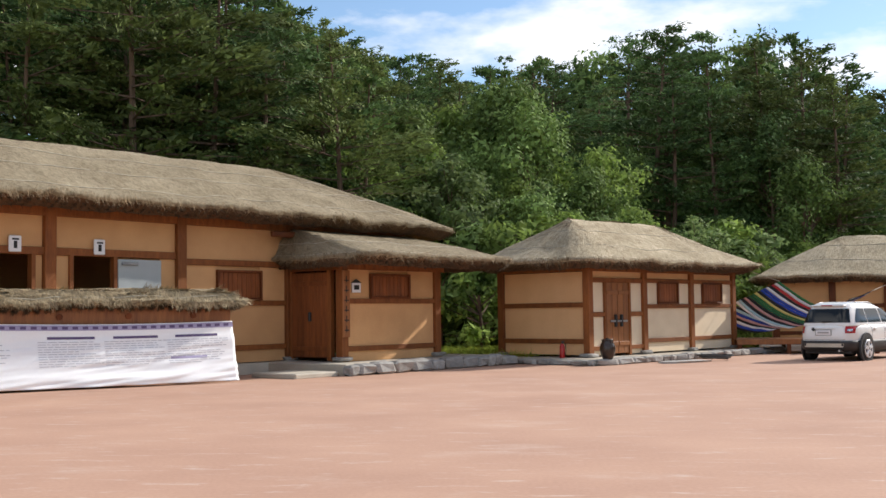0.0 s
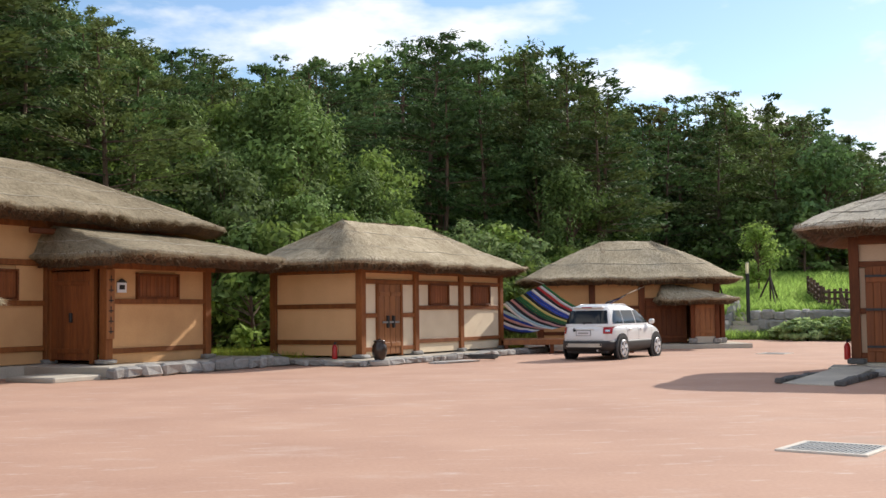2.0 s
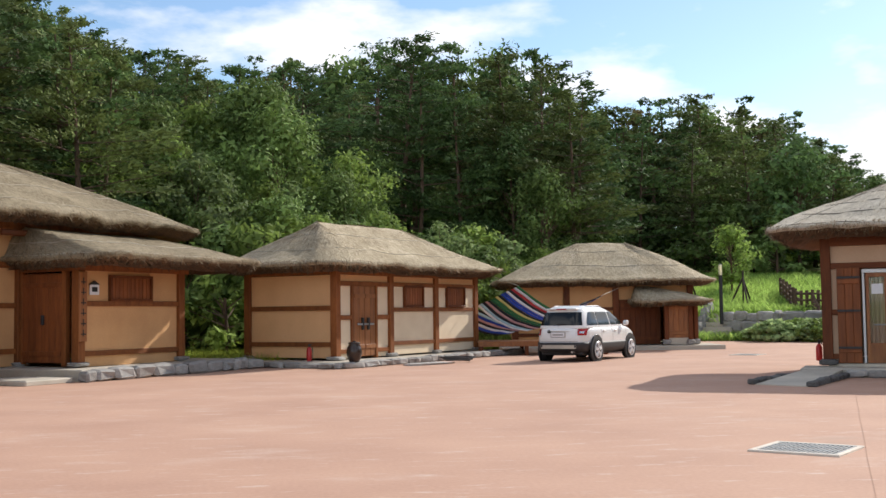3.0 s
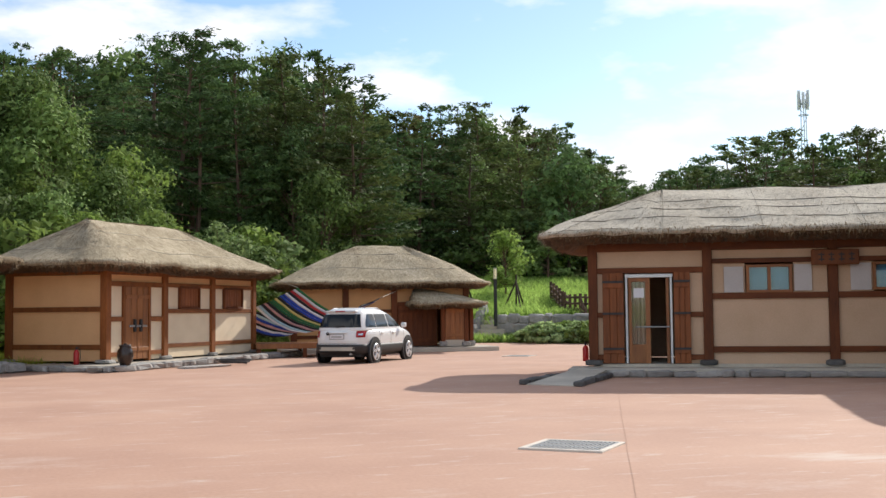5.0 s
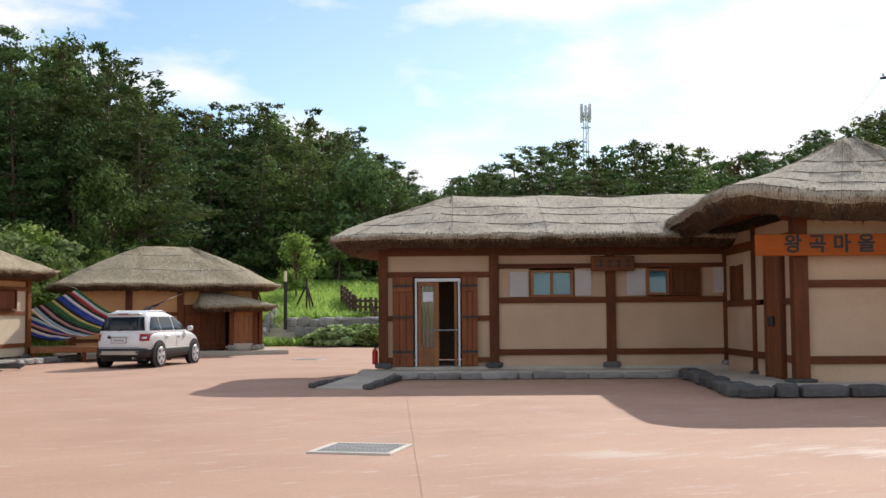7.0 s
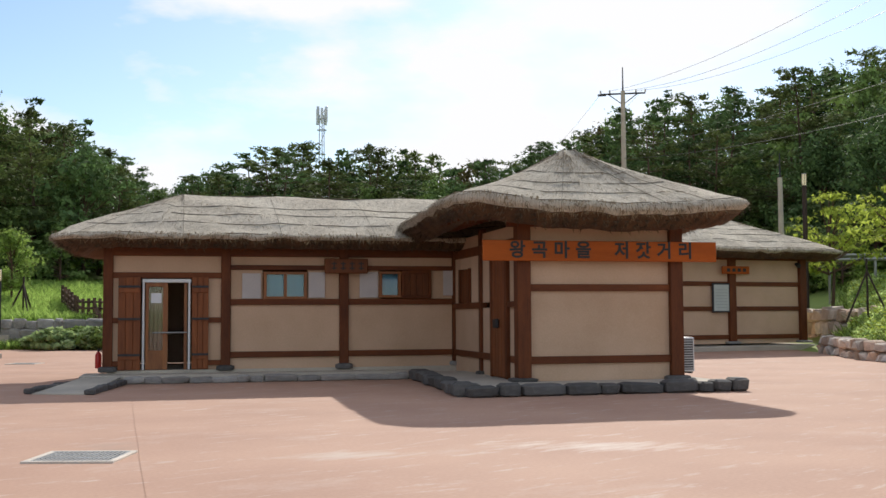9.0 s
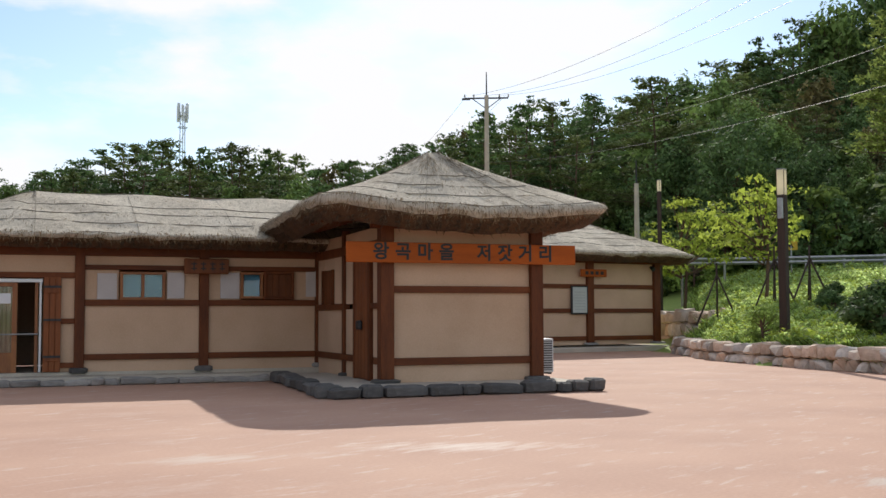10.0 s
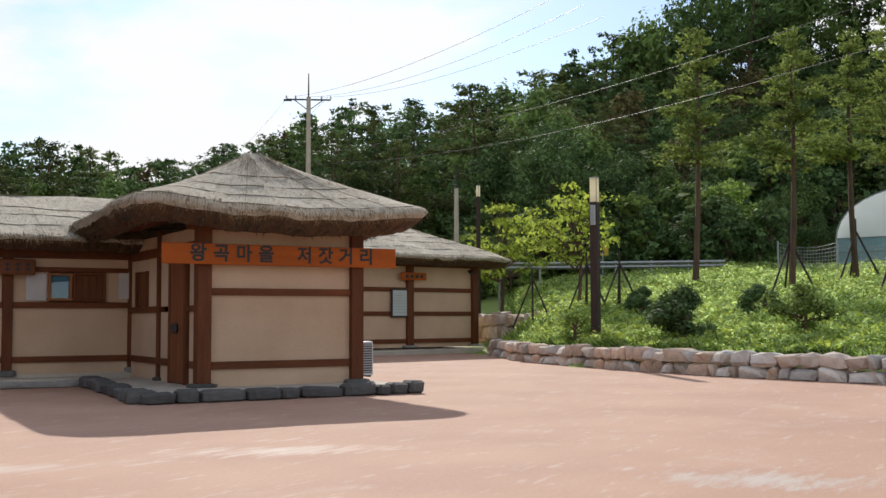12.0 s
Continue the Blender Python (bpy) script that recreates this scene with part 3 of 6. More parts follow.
def land(x, y):
    """Height of the ground: level round the plaza, rising to wooded hills."""
    r, az = math.hypot(x, y), math.degrees(math.atan2(x, y))
    a, b = np.interp(az, AZ, R0), np.interp(az, AZ, R1)
    h = np.interp(az, AZ, S1) * max(0.0, min(r, b) - a) + np.interp(az, AZ, S2) * max(0.0, r - b)
    top = np.interp(az, AZ, HMAX)
    h = top * (1 - math.exp(-h / top)) if h > 0 else 0.0
    if 61 < az < 96 and r > a - 1.2:
        h += 0.55 * min(1, (r - a + 1.2) / 0.5) * min(1, (az - 61) / 3)
    if 17.5 < az < 31 and r > 57.6:
        h += 1.4 * min(1, (r - 57.6) / 1.0) * min(1, (az - 17.5) / 1.2) * min(1, (31 - az) / 2)
    if az > 75 and 55 < r < 82:
        h += (min(h, 4.1) - h) * min(1, (az - 75) / 2) * min(1, (82 - r) / 6)
    if h > 0.3:
        h += 0.25 * noise.noise((x * 0.12, y * 0.12, 0))
    return h


def build_ground():
    rings = [3, 8, 14, 20, 24] + [26 + 0.5 * k for k in range(44)] + [48 + 2 * k for k in range(29)] + [112, 120, 130, 145, 165, 200, 260, 400, 700, 1200, 2500]
    n = 300
    verts, faces = [(0, 0, -0.03)], []
    for r in rings:
        for k in range(n):
            a = math.tau * k / n
            x, y = r * math.sin(a), r * math.cos(a)
            verts.append((x, y, land(x, y) - 0.03))
    for k in range(n):
        faces.append((0, 1 + (k + 1) % n, 1 + k))
    for i in range(len(rings) - 1):
        for k in range(n):
            a, b = 1 + i * n + k, 1 + i * n + (k + 1) % n
            faces.append((a, b, b + n, a + n))
    me = bpy.data.meshes.new("ground")
    me.from_pydata(verts, [], faces)
    me.materials.append(EARTH)
    me.shade_smooth()
    tagged(new("ground", me), "grassy earth rising to wooded hills", "ground", kind="structure")


build_ground()

bm = bmesh.new()
edge = [(-60, -50), (-60, 0), (-26, 16), (-16, 24), (-9, 30), (-4.6, 32.2), (-2.6, 35.4), (3.0, 42.2), (7.5, 45.8), (14.2, 45.0), (16.5, 50.5), (18.4, 55.0),
        (23, 50.2), (33, 54), (44, 40), (45.5, 27), (42.5, 25.6), (38.0, 20.6), (34.0, 17.4), (30.1, 12.3), (27.9, 8.5), (26.4, 4.6), (25.6, 0), (25, -50)]
f = bm.faces.new([bm.verts.new((x, y, 0)) for x, y in edge])
g = bmesh.ops.extrude_face_region(bm, geom=[f])
bmesh.ops.translate(bm, verts=[v for v in g["geom"] if isinstance(v, bmesh.types.BMVert)], vec=(0, 0, 0))
for v in bm.verts[:len(edge)]:
    v.co.z = -0.12
bmesh.ops.recalc_face_normals(bm, faces=bm.faces[:])
bmesh.ops.triangulate(bm, faces=bm.faces[:])
tagged(part("pavement", bm, PLAZA), "red-stained concrete plaza with worn pale streaks", "pavement", kind="structure")


def joint(a, b, w=0.005):
    """A thin dark joint sawn into the concrete."""
    a, b = Vector((*a, 0)), Vector((*b, 0))
    d = (b - a).normalized()
    n = Vector((-d.y, d.x, 0)) * w
    bm = bmesh.new()
    k = int((b - a).length / 1.0) + 1
    pts = [a.lerp(b, i / k) + n * 2 * noise.noise((i * 0.5, a.x, 1)) for i in range(k + 1)]
    vs = [(bm.verts.new(p + n * (0.6 + 0.4 * noise.noise((i * 1.3, 2, a.y))) + Vector((0, 0, 0.004))), bm.verts.new(p - n * 0.6 + Vector((0, 0, 0.004)))) for i, p in enumerate(pts)]
    for (p, q), (u, v) in zip(vs, vs[1:]):
        bm.faces.new((q, v, u, p))
    return part("joint", bm, JOINT, bpy.data.objects["pavement"])


JOINT = mat("joint_dirt", (0.45, 0.27, 0.187), (0.37, 0.212, 0.147), 0.95, 2, 30, 0.0)
for a, b in (((4.1, 8.0), (9.2, 18.6)), ((-14, 21), (6.5, 27.5)), ((12.5, 12.0), (24, 16))):
    joint(a, b)


# ---- houses ----
def floor_slab(parent, u0, u1, v0, v1, z, name="platform"):
    return part(name, box(u0, u1, v0, v1, -0.02, z, 0.02), CONCRETE, parent, "cement platform top")


def house_b():
    P = PLASTER_SUN
    h = thing("house", pose(0.23, 32.757, 0, 0, 0, 53.573), "small clay-walled house with thatched hip roof beside the plaza", "house", "thatched houses")
    W, D, z0, z1 = 8.48, 3.30, 0.185, 2.79
    plat = floor_slab(h, -1.1, W + 1.3, -1.05, D + 0.6, z0 - 0.02)
    stone_row(plat, (-1.2, -1.15), (W + 1.4, -1.15), z0, 0.34, size=0.5)
    stone_row(plat, (-1.2, D + 0.5), (-1.2, -1.1), z0 * 0.8, 0.3, size=0.5)
    part("wall", box(0, W, D - 0.12, D, z0, z1, bm=box(W - 0.12, W, 0.12, D - 0.12, z0, z1)), PLASTER, h)
    m1, m2 = 2.89, 5.69
    for u in (0, m1, m2, W):
        post(h, u, 0, z0, z1 + 0.12, 0.23)
    for u, v in ((0, D), (W, D)):
        post(h, u, v, z0, z1 + 0.12, 0.23)
    # end wall
    for za, zb in ((z0 + 0.05, 0.57), (0.71, 1.65), (1.79, 2.70)):
        panel_v(h, 0.03, 0.1, D - 0.1, za, zb, P)
    for z in (0.64, 1.72, 2.78):
        beam_v(h, 0, 0.1, D - 0.1, z, 0.14)
    # front wall
    for a, b in ((m1, m2), (m2, W)):
        panel(h, a + 0.1, b - 0.1, 0.03, z0 + 0.04, 0.53, WHITEWASH)
        panel(h, a + 0.1, b - 0.1, 0.03, 0.65, 1.60, WHITEWASH)
        panel(h, a + 0.1, b - 0.1, 0.03, 1.72, 2.40, WHITEWASH)
        panel(h, a + 0.1, b - 0.1, 0.03, 2.52, 2.72, P)
        for z in (0.59, 1.66, 2.46):
            beam(h, a + 0.1, b - 0.1, 0, z, 0.13)
        beam(h, a, b, 0, 2.80, 0.18, 0.2)
    beam(h, 0, m1, 0, 2.80, 0.18, 0.2)
    shutter(h, 3.68, 4.86, -0.02, 1.73, 2.44)
    shutter(h, 6.40, 7.66, -0.02, 1.73, 2.44)
    for a, b in ((0.1, 0.74), (2.10, m1 - 0.1)):
        for za, zb in ((z0 + 0.03, 0.36), (0.48, 1.36), (1.50, 2.38)):
            panel(h, a, b, 0.03, za, zb, WHITEWASH)
        for z in (0.42, 1.43):
            beam(h, a, b, 0, z, 0.13)
    panel(h, 0.1, m1 - 0.1, 0.03, 2.52, 2.71, P)
    beam(h, 0.1, m1 - 0.1, 0, 2.45, 0.14)
    for u in (0.78, 2.06):
        part("door_frame", box(u - 0.05, u + 0.05, -0.09, 0.09, z0, 2.40, 0.006), TIMBER, h)
    plank_door(h, 0.84, 1.42, -0.02, z0 + 0.06, 2.38, 2, handle=False)
    plank_door(h, 1.43, 2.00, -0.02, z0 + 0.06, 2.38, 2, handle=False)
    lock = part("latch", box(0.98, 1.86, -0.13, -0.09, 1.19, 1.25, 0.01), METAL, h, "sliding steel door bolt")
    for u in (1.27, 1.57):
        part("handle", box(u - 0.04, u + 0.04, -0.14, -0.05, 1.05, 1.42, 0.015), IRON, h, "dark iron door handle")
    thatch(h, -1.05, W + 1.05, -1.02, D + 0.95, 2.80, 4.46, 1.35, 6.3, D / 2, lip=0.30, seed=1, droop=-0.02, bulge=-0.02, net=(9, 13), cover=THATCH_MID)
    # timbers get the lighter copy that has bounced sunlight in its colour
    for ob in h.children:
        if ob.name.split(".")[0] in ("post", "beam", "door_frame"):
            ob.data.materials[0] = TIMBER_LIT
    return h


def house_a():
    h = thing("house", pose(-6.203, 28.417, 0, 0, 0, 57.673), "long clay-walled thatched house with a low porch wing", "house", "thatched houses")
    W, D, z0, z1 = 3.82, 2.06, 0.307, 2.79
    plat = floor_slab(h, -1.0, W + 1.9, -1.1, 2.3, 0.28)
    stone_row(plat, (-1.15, -1.25), (W + 2.0, -1.25), 0.29, 0.42, size=0.5)
    part("step", box(-2.6, -1.15, -1.0, 0.6, -0.02, 0.12, 0.03), CONCRETE, plat, "low cement step")
    # porch wing
    for u, v in ((0, 0), (W, 0), (0, D), (W, D)):
        post(h, u, v, z0, z1 + 0.1, 0.24)
    for z in (0.62, 1.88):
        beam(h, 0.1, W - 0.1, 0, z, 0.13)
    beam(h, -0.2, W + 0.3, 0, 2.82, 0.22, 0.22)
    panel(h, 0.1, W - 0.1, 0.03, z0 - 0.02, 0.56)
    panel(h, 0.1, W - 0.1, 0.03, 0.68, 1.82)
    panel(h, 0.1, 1.05, 0.03, 1.94, 2.72), panel(h, 2.59, W - 0.1, 0.03, 1.94, 2.72)
    panel(h, 1.05, 2.59, 0.05, 2.62, 2.72)
    shutter(h, 1.02, 2.62, -0.02, 1.94, 2.62)
    part("wall", box(W - 0.1, W, 0.12, D, z0, z1), PLASTER, h)
    # porch door in the side wall
    dr = part("door", box(-0.03, 0.03, 0.5, 1.86, z0 + 0.08, 2.66), SHUTTERWOOD, h, "reddish boarded wooden double door")
    for k in range(6):
        v = 0.5 + k * 0.2267
        part("plank", box(-0.06, -0.03, v + 0.006, v + 0.22, z0 + 0.1, 2.64, 0.005), SHUTTERWOOD, dr)
    for z in (0.62, 2.36):
        part("batten", box(-0.09, -0.06, 0.52, 1.84, z - 0.06, z + 0.06, 0.006), SHUTTERWOOD, dr)
    part("handle", box(-0.14, -0.06, 1.08, 1.16, 1.35, 1.6, 0.015), IRON, dr, "black iron ring handle")
    for v in (0.42, 1.92):
        part("door_frame", box(-0.08, 0.08, v - 0.07, v + 0.07, z0, 2.72, 0.006), TIMBER, h)
    beam_v(h, 0, 0.1, D - 0.1, 2.78, 0.16, 0.2)
    # hanging board and number plaque
    board = part("name_board", box(-0.16, 0.10, -0.20, -0.15, 0.93, 2.68, 0.01), DOORWOOD, h, "vertical varnished board with dark characters")
    for k in range(6):
        z = 1.10 + k * 0.26
        part("writing", box(-0.11, 0.05, -0.206, -0.2, z, z + 0.03, bm=box(-0.05, -0.02, -0.207, -0.201, z - 0.04, z + 0.13)), INK, board)
    plaque = part("plaque", box(0.33, 0.66, -0.06, -0.03, 2.10, 2.36, 0.006), PAPER, h, "white enamel plaque with a dark roof-shaped top")
    bmr = bmesh.new()
    tri = [bmr.verts.new(p) for p in ((0.31, -0.07, 2.36), (0.68, -0.07, 2.36), (0.495, -0.07, 2.46), (0.31, -0.03, 2.36), (0.68, -0.03, 2.36), (0.495, -0.03, 2.46))]
    for ix in ((0, 1, 2), (5, 4, 3), (0, 3, 4, 1), (1, 4, 5, 2), (2, 5, 3, 0)):
        bmr.faces.new([tri[i] for i in ix])
    part("plaque_top", bmr, IRON, plaque)
    part("writing", box(0.40, 0.59, -0.066, -0.06, 2.18, 2.30), INK, plaque)
    # long main front
    U0, U1, zt = -16.0, 4.6, 3.88
    for u in (-0.02, -3.66, -7.25, -11.0, -14.8, U1):
        post(h, u, D, z0 - 0.1, zt + 0.15, 0.28)
    beam(h, U0, U1, D, zt + 0.06, 0.24, 0.24)
    mb = 2.98
    beam(h, U0, -7.35, D, 3.03, 0.17), beam(h, -7.1, -3.8, D, 3.03, 0.17), beam(h, -3.5, -0.1, D, 2.90, 0.15)
    for a, b in ((U0, -7.4), (-7.1, -3.8)):
        panel(h, a, b, D + 0.03, 3.12, zt - 0.06)
    panel(h, -3.5, -0.1, D + 0.03, 2.98, zt - 0.06), panel(h, 0.1, U1, D + 0.03, 2.9, zt - 0.06)
    # bay with a shutter
    for za, zb, a, b in ((z0, 0.62, -3.5, -0.1), (0.76, 1.80, -3.5, -0.1), (1.92, 2.82, -3.5, -2.48), (1.92, 2.82, -1.05, -0.1)):
        panel(h, a, b, D + 0.03, za, zb)
    panel(h, -2.48, -1.05, D + 0.06, 2.70, 2.82)
    for z in (0.69, 1.86):
        beam(h, -3.5, -0.1, D, z, 0.13)
    shutter(h, -2.52, -1.02, D - 0.02, 1.93, 2.72)
    # bays with open doorways
    panel(h, -4.26, -3.8, D + 0.03, z0, 2.94), panel(h, -7.1, -6.75, D + 0.03, z0, 2.94), panel(h, -7.68 + 0.06, -7.4, D + 0.03, z0, 2.94)
    for u in (-6.70, -5.54, -7.64, -8.52):
        part("door_frame", box(u - 0.05, u + 0.05, D - 0.09, D + 0.09, z0, 2.96, 0.006), TIMBER, h)
    panel(h, U0, -8.56, D + 0.03, z0, 2.94)
    panel(h, -5.50, -4.26, D + 0.10, z0, 2.94)
    grey = part("door", box(-5.48, -4.26, D - 0.10, D - 0.05, z0 + 0.03, 2.90, 0.01), mat("grey_steel_door", (0.42, 0.45, 0.46), (0.37, 0.40, 0.41), 0.45, 2, 30, 0.02), h, "grey steel door standing open flat to the wall")
    part("closer", box(-5.40, -4.95, D - 0.16, D - 0.10, 2.76, 2.83, 0.01), METAL, grey, "steel door closer")
    for u in (-8.1, -6.0):
        pl = part("plaque", box(u - 0.15, u + 0.15, D - 0.13, D - 0.09, 2.98, 3.34, 0.02), PAPER, h, "white room plaque with a dark pictogram")
        part("pictogram", box(u - 0.04, u + 0.04, D - 0.137, D - 0.13, 3.06, 3.22, bm=box(u - 0.08, u + 0.08, D - 0.136, D - 0.13, 3.24, 3.28)), INK, pl)
    part("wall", box(U0, U1, 6.6, 6.75, z0, zt, bm=box(U0, U0 + 0.14, D + 0.12, 6.6, z0, zt, bm=box(U1 - 0.14, U1, D + 0.14, 6.6, z0, zt,
         bm=box(-4.2, -4.08, D + 0.12, 6.6, z0, zt, bm=box(-8.9, -8.78, D + 0.12, 6.6, z0, zt))))), PLASTER, h)
    part("floor", box(U0, U1, D - 0.3, 6.6, -0.02, z0 - 0.02), CONCRETE, h)
    part("ceiling", box(U0, U1, D + 0.1, 6.6, zt - 0.05, zt), DARKWOOD, h)
    part("bracket", box(-1.0, -0.05, D - 0.5, D - 0.38, 3.62, 3.78, 0.03), TIMBER_H, h, "projecting beam end")
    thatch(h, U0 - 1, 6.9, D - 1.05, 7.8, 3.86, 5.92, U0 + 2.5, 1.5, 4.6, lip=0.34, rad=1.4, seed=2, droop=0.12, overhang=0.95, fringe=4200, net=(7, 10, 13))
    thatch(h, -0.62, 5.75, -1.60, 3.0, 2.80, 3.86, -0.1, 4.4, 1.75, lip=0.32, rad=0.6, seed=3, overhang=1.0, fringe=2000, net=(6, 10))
    # swap the timbers to the copy brightened for bounced sunlight
    for ob in h.children:
        if ob.name.split(".")[0] in ("post", "beam", "door_frame"):
            ob.data.materials[0] = TIMBER_LIT
    return h


def pane_window(parent, u0, u1, v, z0, z1, panes=2):
    w = part("window", box(u0 - 0.05, u1 + 0.05, v - 0.06, v + 0.04, z0 - 0.06, z0, 0.005), DOORWOOD, parent, "glazed window in a light wooden frame")
    part("frame", box(u0 - 0.05, u1 + 0.05, v - 0.06, v + 0.04, z1, z1 + 0.06, 0.005), DOORWOOD, w)
    s = (u1 - u0) / panes
    for k in range(panes + 1):
        part("frame", box(u0 + k * s - 0.035, u0 + k * s + 0.035, v - 0.06, v + 0.04, z0, z1, 0.005), DOORWOOD, w)
    for k in range(panes):
        part("pane", box(u0 + k * s + 0.035, u0 + (k + 1) * s - 0.035, v - 0.012, v - 0.006, z0, z1), GLASS, w).visible_shadow = False
    # the film's blue is brightened to paint in the sky reflected by the pane
    part("blind", box(u0, u1, v + 0.10, v + 0.12, z0, z1), mat("blue_film_with_sky", (0.16, 0.42, 0.60), (0.10, 0.30, 0.46), 0.6, 2, 20, 0.05), w, "blue film behind the glass, brightened as reflected sky")
    return w


def house_c():
    h = thing("house", pose(16.0, 15.368, 0, 0, 0, -28.542), "thatched market house with glazed entrance and long signed wing", "house", "thatched houses")
    W, D, z0, z1, zr = 3.30, 5.488, 0.27, 3.34, 3.0
    zw = 0.16
    L = -8.29
    plat = floor_slab(h, -1.3, W + 0.62, -1.4, D - 0.9, 0.17)
    part("platform", box(L - 0.55, -1.2, D - 0.95, D + 0.4, -0.02, 0.19, 0.02), CONCRETE, h, "cement platform top")
    bm = bmesh.new()
    g = [bm.verts.new(p) for p in ((L - 1.18, 1.71, 0.02), (L - 0.15, 1.25, 0.02), (L + 0.34, D - 0.96, 0.17), (L - 0.45, D - 0.9, 0.17))]
    f = bm.faces.new(g)
    e = bmesh.ops.extrude_face_region(bm, geom=[f])
    bmesh.ops.translate(bm, verts=[v for v in e["geom"] if isinstance(v, bmesh.types.BMVert)], vec=(0, 0, -0.2))
    bmesh.ops.recalc_face_normals(bm, faces=bm.faces[:])
    ramp = part("ramp", bm, CONCRETE, h, "low cement ramp edged with stones")
    dark = [stone_mesh("stone", mat("dark_granite", (0.14, 0.134, 0.127), (0.065, 0.062, 0.06), 0.85, 3, 40, 0.5, per_object=0.3), i + 30, rough=0.08) for i in range(4)]
    stone_row(plat, (-1.6, -1.6), (W + 0.78, -1.45), 0.225, 0.42, size=0.58, stones=dark)
    stone_row(plat, (-1.2, D - 1.2), (-1.55, -1.5), 0.225, 0.42, size=0.58, stones=dark)
    stone_row(plat, (L + 0.4, D - 1.02), (-1.4, D - 1.02), 0.15, 0.2, size=0.55)
    stone_row(ramp, (L - 0.08, 1.2), (L + 0.42, D - 1.0), 0.12, 0.18, size=0.26, stones=dark)
    stone_row(ramp, (L - 1.28, 1.72), (L - 0.55, D - 0.9), 0.12, 0.18, size=0.26, stones=dark)
    P = PLASTER_PALE
    # wing
    for u, v in ((0, 0), (W, 0), (0, 2.97)):
        post(h, u, v, zw, z1 + 0.1, 0.28 if v == 0 else 0.16, 0.08, dark)
    panel(h, 0.1, W - 0.1, 0.03, zw - 0.04, 0.52, P), panel(h, 0.1, W - 0.1, 0.03, 0.66, 1.98, P), panel(h, 0.1, W - 0.1, 0.03, 2.11, z1, P)
    beam(h, 0.1, W - 0.1, 0, 0.59, 0.15), beam(h, 0.1, W - 0.1, 0, 2.045, 0.14), beam(h, -0.3, W + 0.3, 0, z1 + 0.03, 0.2, 0.22)
    part("wall", box(W - 0.12, W, 0.14, 9.4, zw, z1), P, h)
    beam_v(h, 0, 0.1, D, 2.97, 0.2), beam_v(h, 0, 0.1, 0.9, 1.72, 0.12), beam_v(h, 0, 2.06, D, 0.59, 0.14), beam_v(h, 0, 3.0, D, 1.72, 0.14), beam_v(h, 0, 0.1, 0.6, 0.59, 0.14)
    panel_v(h, 0.03, 3.0, D, zw - 0.04, 0.52, P), panel_v(h, 0.03, 3.0, D, 0.66, 1.66, P), panel_v(h, 0.03, 3.0, 3.9, 1.78, 2.88, P), panel_v(h, 0.03, 4.9, D, 1.78, 2.88, P)
    panel_v(h, 0.04, 3.9, 4.9, 2.6, 2.88, P), panel_v(h, 0.03, 0.1, D, 3.05, z1, P)
    for za, zb in ((zw, 0.52), (0.66, 1.66), (1.78, 2.88)):
        panel_v(h, 0.03, 0.1, 0.81, za, zb, P), panel_v(h, 0.03, 2.06, 2.9, za, zb, P)
    sd = part("door", box(-0.06, 0.0, 0.95, 1.92, zw + 0.02, 2.72), SHUTTERWOOD, h, "brown boarded door with an iron lock")
    for k in range(4):
        part("plank", box(-0.09, -0.06, 0.955 + k * 0.241, 1.19 + k * 0.241, zw + 0.04, 2.70, 0.005), SHUTTERWOOD, sd)
    part("lock", box(-0.17, -0.09, 1.32, 1.62, 1.22, 1.42, 0.03), IRON, sd, "iron lock and ring")
    for v in (0.88, 1.99):
        part("door_frame", box(-0.1, 0.08, v - 0.07, v + 0.07, zw, 2.8, 0.006), TIMBER, h)
    sw = part("window", box(-0.03, 0.03, 3.95, 4.85, 1.8, 2.58), DARKWOOD, h, "dark closed shutter")
    for v in (3.95, 4.85):
        part("frame", box(-0.08, 0.04, v - 0.04, v + 0.04, 1.78, 2.6, 0.005), TIMBER, sw)
    # long front
    a, b, c = -2.806, -5.62, L
    for u in (a, b, c):
        post(h, u, D, z0 - 0.04, zr + 0.1, 0.22, 0.12, dark)
    post(h, -0.02, D, z0, zr + 0.1, 0.14, 0.1)
    for x, y in ((c, b), (b, a), (a, 0)):
        beam(h, x + 0.1, y - 0.1, D, zr + 0.02, 0.2, 0.22)
    for x, y in ((b, a), (a, 0)):
        panel(h, x + 0.12, y - 0.1, D + 0.03, z0 - 0.04, 0.53, P), panel(h, x + 0.12, y - 0.1, D + 0.03, 0.66, 1.77, P), panel(h, x + 0.12, y - 0.1, D + 0.03, 2.71, 2.93, P)
        beam(h, x + 0.1, y - 0.1, D, 0.595, 0.14), beam(h, x + 0.1, y - 0.1, D, 1.84, 0.14), beam(h, x + 0.1, y - 0.1, D, 2.66, 0.11)
    for x, y in ((b + 0.12, -4.76), (-3.68, a - 0.12), (a + 0.12, -1.92), (-0.68, -0.1)):
        panel(h, x, y, D + 0.03, 1.91, 2.61, P)
    pane_window(h, -4.70, -3.74, D - 0.02, 1.97, 2.50)
    pane_window(h, -1.90, -1.43, D - 0.02, 2.0, 2.52, 1)
    shutter(h, -1.38, -0.64, D - 0.02, 1.92, 2.60, DARKWOOD)
    for x, y, z_0, z_1 in ((-5.24, -4.80, 1.92, 2.52), (-3.66, -3.27, 1.94, 2.55), (-2.42, -1.97, 1.94, 2.56), (-0.33, -0.04, 1.99, 2.62)):
        part("window_board", box(x, y, D - 0.06, D - 0.045, z_0, z_1, 0.004), BOARD, h, "pale grey board shutter folded open beside the window")
